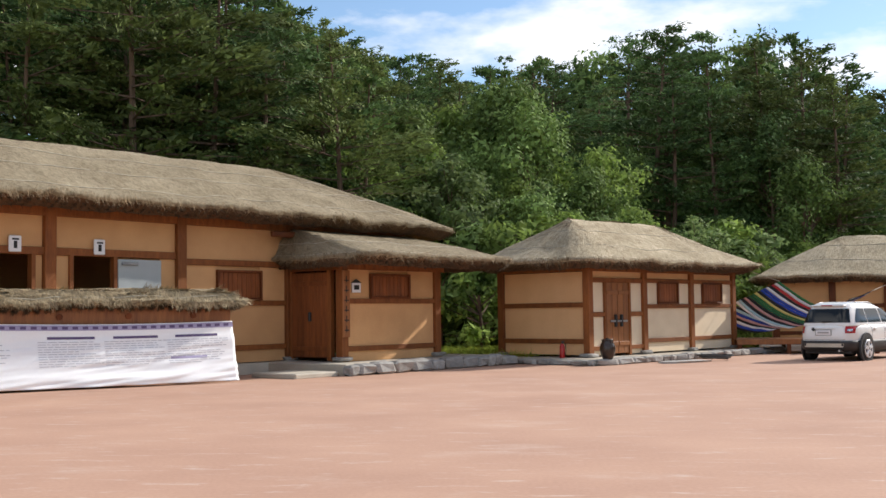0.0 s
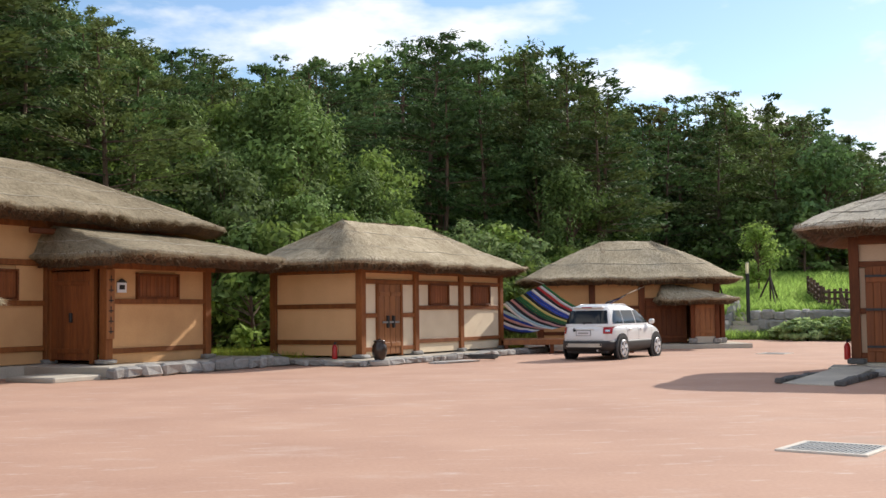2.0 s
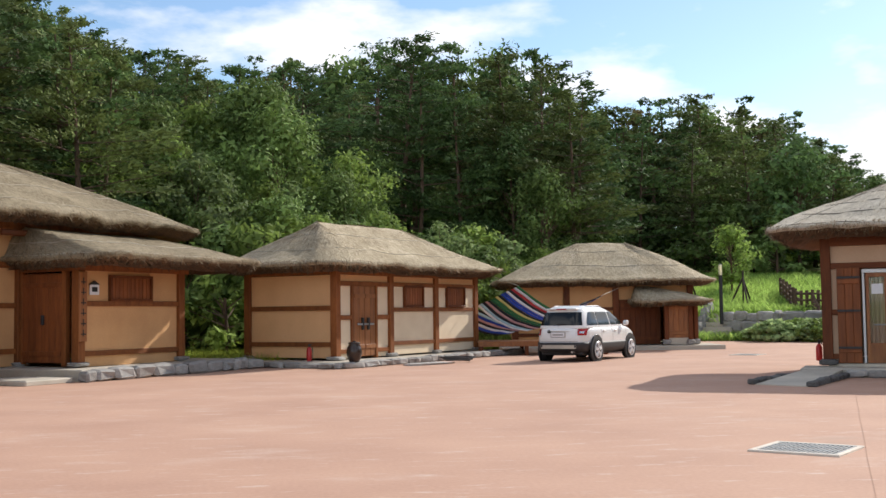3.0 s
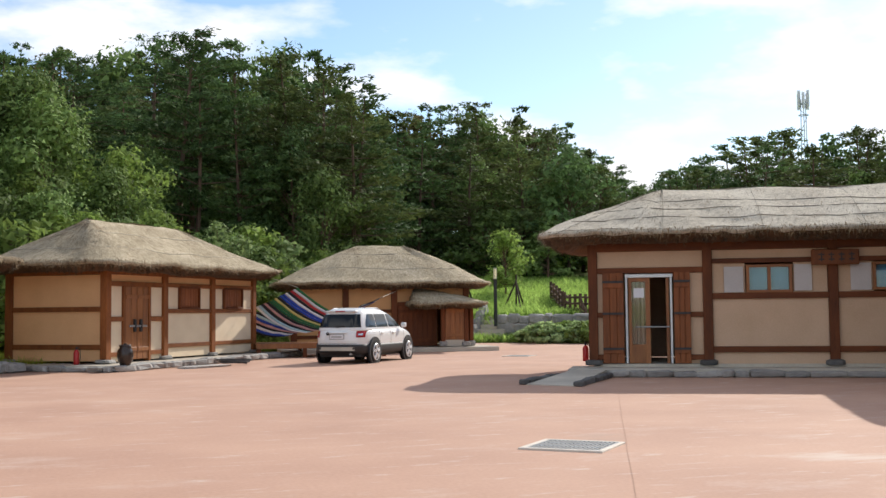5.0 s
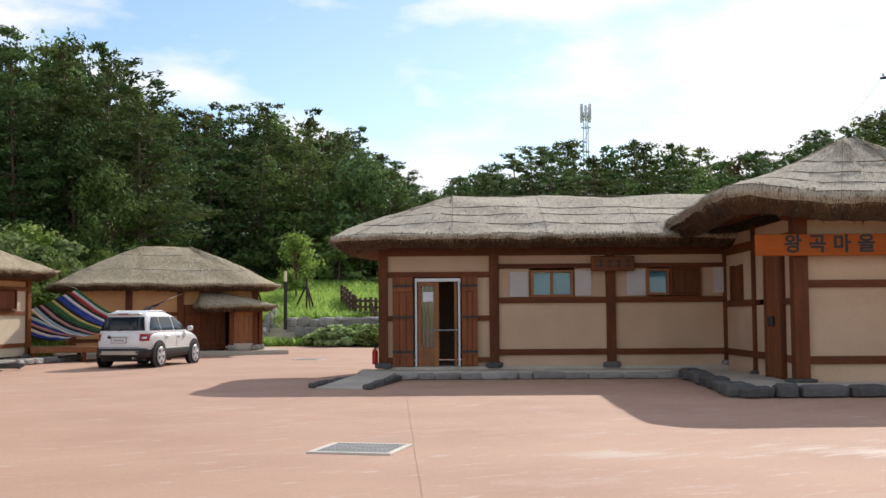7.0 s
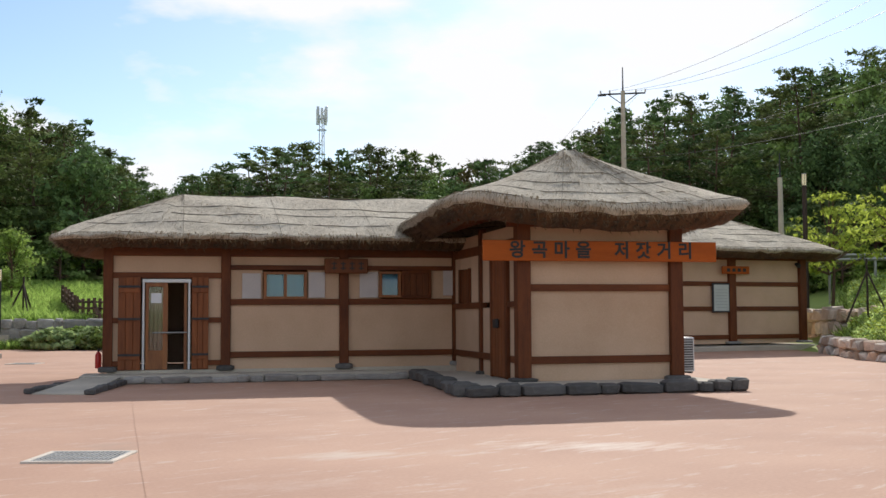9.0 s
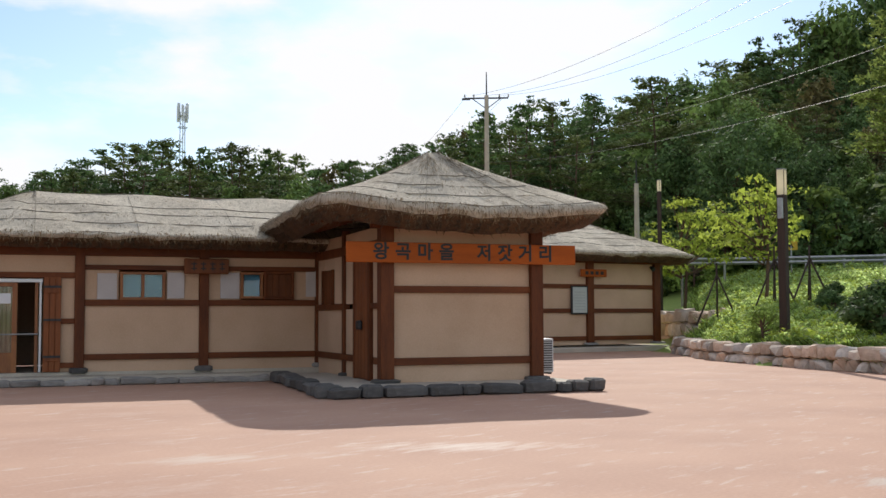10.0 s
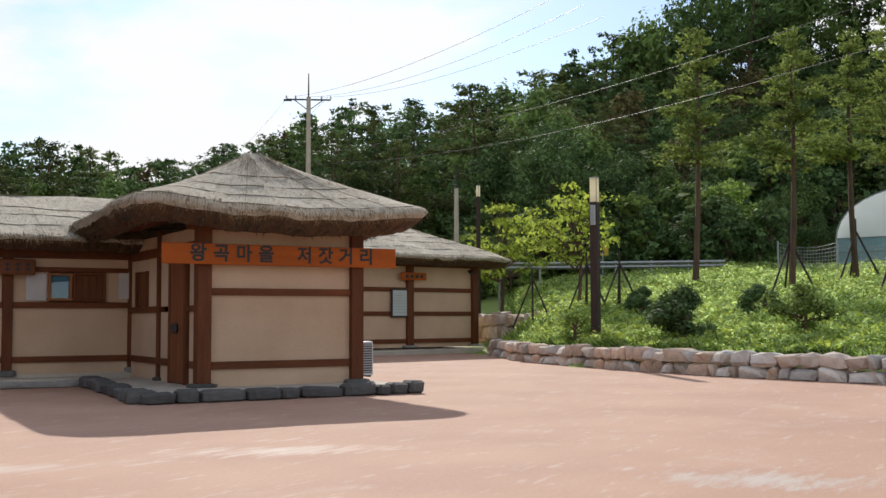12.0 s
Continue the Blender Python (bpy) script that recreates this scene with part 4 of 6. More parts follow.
    # entrance bay
    panel(h, c + 0.1, b - 0.1, D + 0.03, 2.53, 2.93, P)
    beam(h, c + 0.1, b - 0.1, D, 2.47, 0.13)
    for x, y in ((c + 0.1, c + 0.24), (-6.04, b - 0.1)):
        for za, zb in ((z0, 0.36), (0.48, 1.36), (1.48, 2.40)):
            panel(h, x, y, D + 0.03, za, zb, P)
        for z in (0.42, 1.42):
            beam(h, x, y, D, z, 0.12)
    for x, y in ((-8.06, -7.56), (-6.40, -6.02)):
        s = plank_door(h, x, y, D - 0.10, z0, 2.42, 3, SHUTTERWOOD, "door_shutter", handle=False)
        for z in (0.62, 1.45, 2.2):
            part("hinge", box(x, y, D - 0.20, D - 0.185, z - 0.025, z + 0.025), IRON, s, "black strap hinge")
    gd = part("glass_door", box(-7.53, -6.42, D - 0.07, D + 0.03, 2.30, 2.38, 0.004), ALU, h, "glazed double door in a white aluminium frame, one leaf open")
    for u in (-7.50, -6.46):
        part("frame", box(u - 0.025, u + 0.025, D - 0.07, D + 0.03, z0, 2.30, 0.004), ALU, gd)
    for x, y in ((-7.45, -6.95),):
        for u0, u1, za, zb in ((x, x + 0.07, z0, 2.29), (y - 0.11, y, z0, 2.29), (x + 0.07, y - 0.11, z0, 0.72), (x + 0.07, y - 0.11, 2.2, 2.29)):
            part("stile", box(u0, u1, D - 0.04, D, za, zb, 0.004), DOORWOOD, gd)
        part("pane", box(x + 0.07, y - 0.11, D - 0.024, D - 0.018, 0.72, 2.2), GLASS, gd).visible_shadow = False
        part("notice", box(x + 0.12, x + 0.36, D - 0.05, D - 0.042, 1.82, 2.05), PAPER, gd, "white notice on the glass")
    part("curtain", loft([[(-7.42 + 0.47 * k / 24, D + 0.42 + 0.03 * math.sin(k * 1.3) + o, z) for k in range(25) for o in (0.0,)] + [(-6.95 - 0.47 * k / 24, D + 0.45 + 0.03 * math.sin((24 - k) * 1.3), z) for k in range(25)] for z in (0.5, 1.3, 2.2)]), PLASTER_PALE, gd, "pale cloth hanging behind the glass")
    part("push_bar", tube([(-7.3, D - 0.10, 1.13), (-6.5, D - 0.10, 1.13)], 0.018, 6), METAL, gd, "steel push bar")
    part("stile", box(-6.58, -6.51, D - 0.03, D + 0.01, z0, 2.29, 0.004), DOORWOOD, gd)
    # body
    part("wall", box(L, W, 9.3, 9.45, z0, zr + 0.1, bm=box(L - 0.06, L + 0.08, D + 0.13, 9.3, z0, zr + 0.1)), P, h)
    part("floor", box(L, W - 0.12, D - 0.1, 9.3, -0.02, z0 - 0.01), CONCRETE, h)
    part("ceiling", box(L, W - 0.12, D + 0.1, 9.3, zr + 0.04, zr + 0.1), DARKWOOD, h)
    # small board over the windows
    sb = part("name_board", box(-3.30, -2.25, D - 0.26, D - 0.20, 2.52, 2.88, 0.02), DARKWOOD, h, "small dark wooden board with brushed characters")
    for k in range(4):
        u = -3.14 + k * 0.22
        part("writing", box(u, u + 0.13, D - 0.266, D - 0.26, 2.63, 2.66, bm=box(u + 0.05, u + 0.08, D - 0.267, D - 0.26, 2.60, 2.80, bm=box(u, u + 0.13, D - 0.266, D - 0.26, 2.74, 2.77))), INK, sb)
    # long sign
    sg = part("sign_board", box(-0.90, 4.12, -0.30, -0.24, 2.57, 2.98, 0.012), SIGNWOOD, h, "long orange varnished sign board with black Korean lettering")
    for text, u, width in (("왕곡마을", -0.36, 2.36), ("저잣거리", 1.86, 2.25)):
        cu = bpy.data.curves.new("lettering", "FONT")
        cu.body, cu.size, cu.extrude, cu.offset, cu.space_character = text, 0.365, 0.004, 0.010, 1.70
        ob = new("lettering", cu)
        ob.parent = sg
        ob.matrix_local = pose(u, -0.305, 2.665, 90, 0, 0)
        cu.materials.append(INK)
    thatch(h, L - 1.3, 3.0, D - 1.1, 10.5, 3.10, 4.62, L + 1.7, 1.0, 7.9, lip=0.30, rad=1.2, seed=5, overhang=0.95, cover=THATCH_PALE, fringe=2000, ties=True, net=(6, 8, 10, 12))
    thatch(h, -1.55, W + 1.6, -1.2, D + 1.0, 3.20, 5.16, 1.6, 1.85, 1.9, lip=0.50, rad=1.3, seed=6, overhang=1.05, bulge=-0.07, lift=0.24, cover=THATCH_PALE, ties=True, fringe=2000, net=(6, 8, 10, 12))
    return h


def house_e():
    h = thing("house", pose(36.971, 26.566, 0, 0, 0, -17.949), "pale-walled thatched house with a notice board on its wall", "house", "thatched houses")
    z0, z1, P = 0.27, 3.74, PLASTER_PALE
    floor_slab(h, -6, 7.6, -0.9, 5, 0.2)
    for u in (-4.5, -1.2, 2.40, 6.11):
        post(h, u, 0, z0, z1 + 0.1, 0.34)
    for a, b in ((-4.4, -1.3), (-1.05, 2.25), (2.55, 5.95)):
        for za, zb in ((z0, 0.46), (0.64, 1.62), (1.80, 2.64), (2.82, z1)):
            panel(h, a, b, 0.03, za, zb, P)
        for z in (0.55, 1.71, 2.73):
            beam(h, a, b, 0, z, 0.18)
    beam(h, -4.6, 6.3, 0, z1 + 0.1, 0.24, 0.24)
    part("wall", box(6.0, 6.15, 0.15, 5, z0, z1, bm=box(-4.6, 6.15, 5, 5.15, z0, z1, bm=box(-4.6, -4.45, 0.15, 5, z0, z1))), P, h)
    nb = part("notice_board", box(1.36, 2.24, -0.16, -0.08, 1.55, 2.76, 0.02), IRON, h, "notice board in a dark frame")
    part("sheet", box(1.43, 2.17, -0.17, -0.16, 1.62, 2.69), mat("grey_sheet", (0.55, 0.58, 0.55), (0.47, 0.5, 0.47), 0.5, 2, 30, 0.02), nb)
    for k in range(7):
        part("writing", box(1.52, 2.08, -0.174, -0.17, 1.75 + k * 0.12, 1.77 + k * 0.12), METAL, nb)
    sb = part("name_board", box(1.78, 3.16, -0.30, -0.22, 3.13, 3.45, 0.02), SIGNWOOD, h, "small brown wooden board")
    for k in range(4):
        part("writing", box(2.0 + k * 0.27, 2.16 + k * 0.27, -0.306, -0.30, 3.22, 3.36), INK, sb)
    part("wall_lamp", cyl((5.78, -0.3, 3.5), (5.78, -0.1, 3.6), 0.10, 0.06), IRON, h, "small black wall camera housing")
    thatch(h, -5.6, 8.1, -1.25, 6.3, 3.78, 5.6, -2.5, 4.4, 2.5, lip=0.40, rad=1.4, seed=8, overhang=1.1, cover=THATCH_PALE, fringe=2400)
    return h


def house_d():
    h = thing("house", pose(11.372, 42.864, 0, 0, 0, -5.602), "thatched house with a boarded side porch behind the parked car", "house", "thatched houses")
    z0, z1 = 0.2, 2.62
    floor_slab(h, -4.6, 4.0, -1.3, 4.6, 0.17)
    for u in (-4.0, -1.95, 0.0, 2.95):
        post(h, u, 0, z0, z1 + 0.1, 0.24)
    for a, b in ((-3.88, -2.07), (-1.83, -0.12)):
        for za, zb in ((z0, 0.55), (0.68, 1.55), (1.68, z1)):
            panel(h, a, b, 0.03, za, zb)
        for z in (0.61, 1.61):
            beam(h, a, b, 0, z, 0.13)
    panel(h, 0.12, 2.83, 0.03, 1.95, z1)
    beam(h, 0.12, 2.83, 0, 1.9, 0.14)
    plank_door(h, 0.14, 1.75, -0.05, z0, 1.83, 8, TIMBER, handle=False)
    beam(h, -4.1, 3.05, 0, z1 + 0.08, 0.2, 0.22)
    part("wall", box(2.88, 3.0, 0.12, 4.0, z0, z1, bm=box(-4.06, 3.0, 4.0, 4.12, z0, z1, bm=box(-4.06, -3.94, 0.12, 4.0, z0, z1))), PLASTER, h)
    # side porch
    for u, v in ((1.81, -0.9), (2.75, -0.9), (3.1, -0.3)):
        post(h, u, v, z0, 1.9, 0.16, 0.18)
    plank_door(h, 1.9, 2.68, -0.88, z0 + 0.25, 1.8, 4, DOORWOOD, handle=False)
    panel(h, 1.9, 2.68, -0.86, z0, z0 + 0.25, CONCRETE)
    thatch(h, -4.75, 4.0, -0.95, 5.0, 2.52, 4.36, -1.2, 0.75, 2.1, lip=0.28, rad=1.1, seed=10, fringe=1600, net=(9, 13), cover=THATCH_MID)
    thatch(h, 0.45, 3.55, -1.75, 0.6, 1.72, 2.5, 0.8, 1.3, 0.0, lip=0.24, rad=0.6, seed=11, overhang=0.6, fringe=900, net=(6, 10), cover=THATCH_MID)
    return h


house_a(), house_b(), house_c(), house_e(), house_d()


# ---- trees ----
def leaf_mesh(name, clumps, leaf, per, material, seed, flat=0.55, spray=0.0):
    """Many small leaf blades over clumps (x, y, z, radius), facing outwards and up; spray: how far they lie level and point outwards."""
    r = np.random.RandomState(seed)
    vs = []
    for x, y, z, rad in clumps:
        n = max(10, int(per * rad * rad))
        d = r.normal(size=(n, 3))
        d /= np.linalg.norm(d, axis=1)[:, None]
        core = (np.arange(n) % 5 == 0)[:, None]
        p = d * (rad * r.uniform(0.35, 1.05, (n, 1)) ** 0.6) * np.where(core, 0.55, 1.0) * np.array([1, 1, flat]) + np.array([x, y, z])
        face = d * 0.9 + r.normal(size=(n, 3)) * 0.42 + np.array([0, 0, 0.35 + 0.5 * spray])
        a = np.cross(face, r.normal(size=(n, 3)))
        if spray:
            a = a * (1 - spray) + np.stack([x + d[:, 0] * rad, y + d[:, 1] * rad, np.full(n, 0.25)], 1) * spray
        a /= np.linalg.norm(a, axis=1)[:, None] + 1e-6
        b = np.cross(a, face)
        b /= np.linalg.norm(b, axis=1)[:, None] + 1e-6
        s = leaf * r.uniform(0.6, 1.5, (n, 1)) * np.where(core, 1.7, 1.0)
        w = 0.55 if not spray else 0.42
        vs.append(np.stack([p + a * s, p - a * s * 0.5 + b * s * w, p - a * s * 0.5 - b * s * w], 1).reshape(-1, 3))
    v = np.concatenate(vs)
    me = bpy.data.meshes.new(name)
    me.from_pydata(v.tolist(), [], np.arange(len(v)).reshape(-1, 3).tolist())
    me.materials.append(material)
    return me


def limb(bm, a, b, r0, r1, bend=0.1, n=6):
    a, b = Vector(a), Vector(b)
    mid = (a + b) / 2 + Vector((bend, -bend, bend * 0.5)) * (b - a).length
    last, lr = a, r0
    steps = {3: 1, 4: 2}.get(n, 3)
    for k in range(1, steps + 1):
        t = k / steps
        p = a * (1 - t) ** 2 + mid * 2 * t * (1 - t) + b * t * t
        r = r0 + (r1 - r0) * t
        cyl(last, p, lr, r, n, bm, caps=False)
        last, lr = p, r


def pine_kind(seed, H=11.0, girth=0.017, bare=0.2, leaf=0.125, per=84, material=PINE_LEAF, width=1.0):
    """A red pine: tapered trunk and tiers of level limbs that carry flat sprays of needles."""
    r = random.Random(seed)
    bm = bmesh.new()
    lean = Vector((r.uniform(-0.06, 0.06), r.uniform(-0.06, 0.06), 1))
    top = lean * H
    limb(bm, (0, 0, -0.8), top * 0.97, girth * H, 0.03, r.uniform(-0.03, 0.03), 7)
    clumps = []
    levels = int(H * 1.5)
    for k in range(levels):
        t = bare + (1 - bare) * (k + r.random()) / levels
        z = t * H
        q0 = (t - bare) / (1 - bare)
        reach = width * H * (0.035 + 0.25 * (1 - q0) ** 0.75) * (0.6 + 0.4 * min(1, q0 * 5)) * r.uniform(0.55, 1.3)
        for _ in range(3 if t < 0.8 else 2):
            a = r.uniform(0, math.tau)
            c = lean * z
            e = c + Vector((math.cos(a) * reach, math.sin(a) * reach, r.uniform(-0.06, 0.14) * reach + 0.15))
            limb(bm, c, e, 0.005 * H * (1.1 - t) + 0.012, 0.010, 0.04, 3)
            for q, s in ((1.0, 0.50), (0.66, 0.52), (0.33, 0.40)):
                p = c.lerp(e, q)
                clumps.append((p.x + r.uniform(-0.35, 0.35), p.y + r.uniform(-0.35, 0.35), p.z + r.uniform(0, 0.25), (0.34 + 0.30 * s * reach) * r.uniform(0.8, 1.25)))
    for k in range(5):
        clumps.append((top.x + r.uniform(-0.1, 0.1), top.y + r.uniform(-0.1, 0.1), H * (0.90 + 0.025 * k), 0.42 - 0.075 * k))
    return mesh_of(bm, "trunk", BARK), leaf_mesh("crown", clumps, leaf, per, material, seed, 0.34, 0.6), H


def broad_kind(seed, H=8.0, leaf=0.13, per=88, material=OAK_LEAF, width=0.34, bare=0.2, flat=0.8, split=False):
    """A broadleaf tree: forked limbs and an uneven crown of leaf clumps."""
    r = random.Random(seed)
    bm = bmesh.new()
    limb(bm, (0, 0, -0.8), (r.uniform(-0.2, 0.2), r.uniform(-0.2, 0.2), H * 0.6), 0.016 * H, 0.05, 0.03, 7)
    clumps, branches = [], []
    for k in range(int(16 + H * 2.6)):
        t = r.uniform(bare, 1.0)
        prof = math.sin(math.pi * min(1, (t - bare) / (1 - bare) * 0.82 + 0.16))
        a = r.uniform(0, math.tau)
        reach = H * width * prof * r.uniform(0.45, 1.1)
        c = Vector((0, 0, H * max(bare * 0.8, t * 0.62)))
        e = Vector((math.cos(a) * reach, math.sin(a) * reach, t * H * 0.95))
        if split:
            branches.append(mesh_of(cyl(c, e, 0.02 + 0.003 * H, 0.012, 5), "branch", BARK))
        else:
            limb(bm, c, e, 0.02 + 0.003 * H, 0.012, 0.06, 3)
        clumps.append((e.x, e.y, e.z, H * r.uniform(0.075, 0.14) + 0.15))
        m = c.lerp(e, 0.65)
        clumps.append((m.x, m.y, m.z, H * 0.08 + 0.1))
    return mesh_of(bm, "trunk", BARK), leaf_mesh("crown", clumps, leaf, per, material, seed, flat), H, branches


def plant(kind, m, name, label, category, group=""):
    t = thing(name, m, label, category, group)
    part("trunk", kind[0], None, t)
    part("crown", kind[1], None, t)
    for me in kind[3] if len(kind) > 3 else ():
        part("branch", me, None, t)
    return t


PINES = [pine_kind(20 + i, 10 + (i % 3), 0.017, 0.12 + 0.08 * (i % 3), width=1.0 + 0.12 * (i % 3), material=(PINE_LEAF, PINE_LEAF, PINE_PALE)[i // 2]) for i in range(6)]
OAKS = [broad_kind(40 + i, 8 + (i % 3), material=(OAK_LEAF, PINE_LEAF, OAK_LEAF, RUST_LEAF, PINE_LEAF)[i]) for i in range(5)]
FRONT_OAKS = [broad_kind(50 + i, 7 + (i % 3), material=(BUSH_LEAF, OAK_LEAF, OAK_LEAF)[i]) for i in range(3)]
FAR_PINES = [pine_kind(20 + i, 10 + (i % 3), 0.017, 0.12 + 0.08 * (i % 3), 0.16, 44, (PINE_LEAF, PINE_LEAF, PINE_PALE)[i // 2], 1.0 + 0.12 * (i % 3)) for i in range(6)]
FAR_OAKS = [broad_kind(40 + i, 8 + (i % 3), 0.165, 48, (OAK_LEAF, PINE_LEAF, OAK_LEAF, RUST_LEAF, PINE_LEAF)[i]) for i in range(5)]
EDGE_TREES = [broad_kind(75 + i, 6.0, 0.12, 110, (BUSH_LEAF, BUSH_PALE, OAK_LEAF, BUSH_LEAF)[i], 0.42, 0.06, 0.7) for i in range(4)]
DARK_BUSHES = [broad_kind(65 + i, 3.0, 0.12, 130, PINE_LEAF, 0.52, 0.05, 0.75) for i in range(2)]
BUSHES = [broad_kind(60 + i, 3.0, 0.12, 150, (BUSH_LEAF, BUSH_LEAF, OAK_LEAF, BUSH_PALE)[i], 0.52, 0.05, 0.75) for i in range(4)]

SKY_AZ = [-60, -19, -16.5, -14.5, -12.5, -11, -9.5, -8, -6, -4, 0, 4, 8, 10.5, 12.5, 13.6, 14.4, 16, 18, 21, 24, 26, 28, 29.5, 34, 37, 40, 43, 46, 48, 50, 54.6, 60, 64.5, 68, 72, 95]
SKY_EL = [23, 20, 17.5, 15.5, 14.3, 13.4, 13.4, 13.0, 12.4, 13.0, 13.4, 14.0, 13.9, 13.7, 12.4, 11.2, 9.9, 10.5, 10.9, 10.3, 8.9, 7.2, 5.8, 7.2, 9.0, 8.6, 8.5, 7.9, 8.0, 9.0, 10.1, 11.1, 11.6, 12.9, 15, 17.5, 20]


def wood():
    """Hill woods: pines with broadleaf trees between, kept lower where the hills open."""
    r = random.Random(9)
    spots, chosen = [], []

    def free(x, y, d):
        return all((x - a) ** 2 + (y - b) ** 2 > d * d for a, b in spots)
    bands = [(-36, 14.3, 62, 104, 150, 2.7, 0.62), (-12, 1.5, 55, 64, 14, 2.6, 0.08), (3.5, 13, 66, 76, 16, 2.4, 0.93), (-36, -10.5, 47, 64, 66, 2.4, 0.92), (64, 77.4, 67, 80, 40, 2.9, 0.15), (13.5, 28, 88, 122, 66, 2.8, 0.7), (28.5, 48, 96, 128, 100, 2.2, 0.3), (46, 86, 77, 112, 135, 2.8, 0.62)]
    for a0, a1, r0, r1, n, gap, share in bands:
        made = tries = 0
        while made < n and tries < n * 40:
            tries += 1
            az, d = r.uniform(a0, a1), r.uniform(r0, r1)
            edge0 = np.interp(az, AZ, R0) + 5
            if d < edge0 or az > 66 and d < 66 or az > 77.4 and d < 79:
                continue
            x, y = d * math.sin(radians(az)), d * math.cos(radians(az))
            if not free(x, y, gap):
                continue
            g = land(x, y)
            limit = math.tan(radians(np.interp(az, SKY_AZ, SKY_EL) * r.uniform(0.95, 1.05))) * d + EYE - g
            if az > 62:
                limit = min(limit, 0.52 * math.hypot(x - 62, y - 12) + 4 - g)
            pine = r.random() < share
            kind = r.choice((PINES if d < 84 else FAR_PINES) if pine else FRONT_OAKS if d < 66 else OAKS if d < 84 else FAR_OAKS)
            s = min(r.uniform(0.95, 1.4) if pine else r.uniform(0.7, 1.25), limit / kind[2])
            if s < 0.42:
                continue
            spots.append((x, y))
            made += 1
            chosen.append((d, az, math.degrees(math.atan2(g + s * kind[2] - EYE, d)), math.degrees(1.6 * s / d), kind, Matrix.Translation((x, y, g)) @ Matrix.Rotation(r.uniform(0, 6.28), 4, "Z") @ Matrix.Diagonal((s * r.uniform(0.9, 1.1), s, s, 1)),
                           "pine_tree" if pine else "broadleaf_tree", "dark green pine with a tall bare trunk on the hill" if pine else "leafy green broadleaf tree on the wooded hill"))
    # trees that stand wholly behind nearer crowns are left out
    cover = {}
    for d, az, top, half, kind, m, name, label in sorted(chosen, key=lambda c: c[0]):
        bins = range(int((az - half) * 2), int((az + half) * 2) + 1)
        if all(cover.get(k, 0) > top + 0.4 for k in bins):
            continue
        plant(kind, m, name, label, "tree", "hill wood")
        for k in bins:
            cover[k] = max(cover.get(k, 0), top - 1.2)
    # the last row closes the skyline
    az = -34.0
    while az < 84:
        az += r.uniform(0.8, 1.5)
        if 26.5 < az < 28.5:
            continue
        d = np.interp(az, [-34, 13, 20, 28, 48, 60, 84], [92, 98, 112, 120, 122, 112, 106]) + r.uniform(-5, 5)
        x, y = d * math.sin(radians(az)), d * math.cos(radians(az))
        g = land(x, y)
        pine = r.random() < 0.6
        kind = r.choice(FAR_PINES if pine else FAR_OAKS)
        s = (math.tan(radians(np.interp(az, SKY_AZ, SKY_EL) * r.uniform(0.95, 1.01))) * d + EYE - g) / kind[2]
        if s < 0.4:
            continue
        w = min(s, 1.3) * 1.15
        plant(kind, Matrix.Translation((x, y, g)) @ Matrix.Rotation(r.uniform(0, 6.28), 4, "Z") @ Matrix.Diagonal((w, w, s, 1)),
              "pine_tree" if pine else "broadleaf_tree", "tall tree on the crest of the wooded hill", "tree", "hill wood")
    # bright young trees along the wood's edge
    for a0, a1, d0, d1, n, s0, s1 in ((-12.5, -6, 49, 54, 8, 0.8, 1.1), (-5, 6, 50, 55, 12, 0.65, 0.95), (6, 13.5, 55, 59, 9, 0.5, 0.75)):
        for k in range(n):
            az, d, s = a0 + (a1 - a0) * (k + r.random()) / n, r.uniform(d0, d1), r.uniform(s0, s1)
            x, y = d * math.sin(radians(az)), d * math.cos(radians(az))
            plant(EDGE_TREES[(k * 3 + n) % 4], Matrix.Translation((x, y, land(x, y))) @ Matrix.Rotation(r.uniform(0, 6.28), 4, "Z") @ Matrix.Diagonal((s, s, s, 1)),
                  "broadleaf_tree", "bright leafy young tree at the edge of the wood", "tree", "wood edge trees")
    # bushes along the foot of the hill
    for a0, a1, r0, r1, n in ((-30, 13, 43, 58, 75), (-4, 13.5, 50, 58, 44), (13, 24, 60, 84, 20), (27, 48, 80, 96, 26), (50, 76, 64, 78, 40), (74.5, 84, 79, 90, 22), (13.5, 28, 85, 100, 36)):
        for _ in range(n):
            az, d = r.uniform(a0, a1), r.uniform(r0, r1)
            x, y = d * math.sin(radians(az)), d * math.cos(radians(az))
            if d < np.interp(az, AZ, R0) + 1.5 or 14 < az < 28 and d < 84:
                continue
            s = r.uniform(0.7, 1.5) if d < 70 else r.uniform(1.0, 1.9)
            plant(r.choice(BUSHES), Matrix.Translation((x, y, land(x, y))) @ Matrix.Rotation(r.uniform(0, 6.28), 4, "Z") @ Matrix.Diagonal((s * 1.2, s * 1.2, s, 1)),
                  "bush", "bright green leafy shrub at the foot of the hill", "bush", "hillside shrubs")
    for n in range(124):
        if n < 34:
            az, d, s = r.uniform(65, 78), r.uniform(62, 70), r.uniform(0.8, 1.3)
        elif n < 64:
            az, d, s = r.uniform(74.5, 85), r.uniform(78, 88), r.uniform(1.2, 2.0)
        else:
            az, d, s = r.uniform(-12, 14), r.uniform(78, 96), r.uniform(1.6, 2.3)
        x, y = d * math.sin(radians(az)), d * math.cos(radians(az))
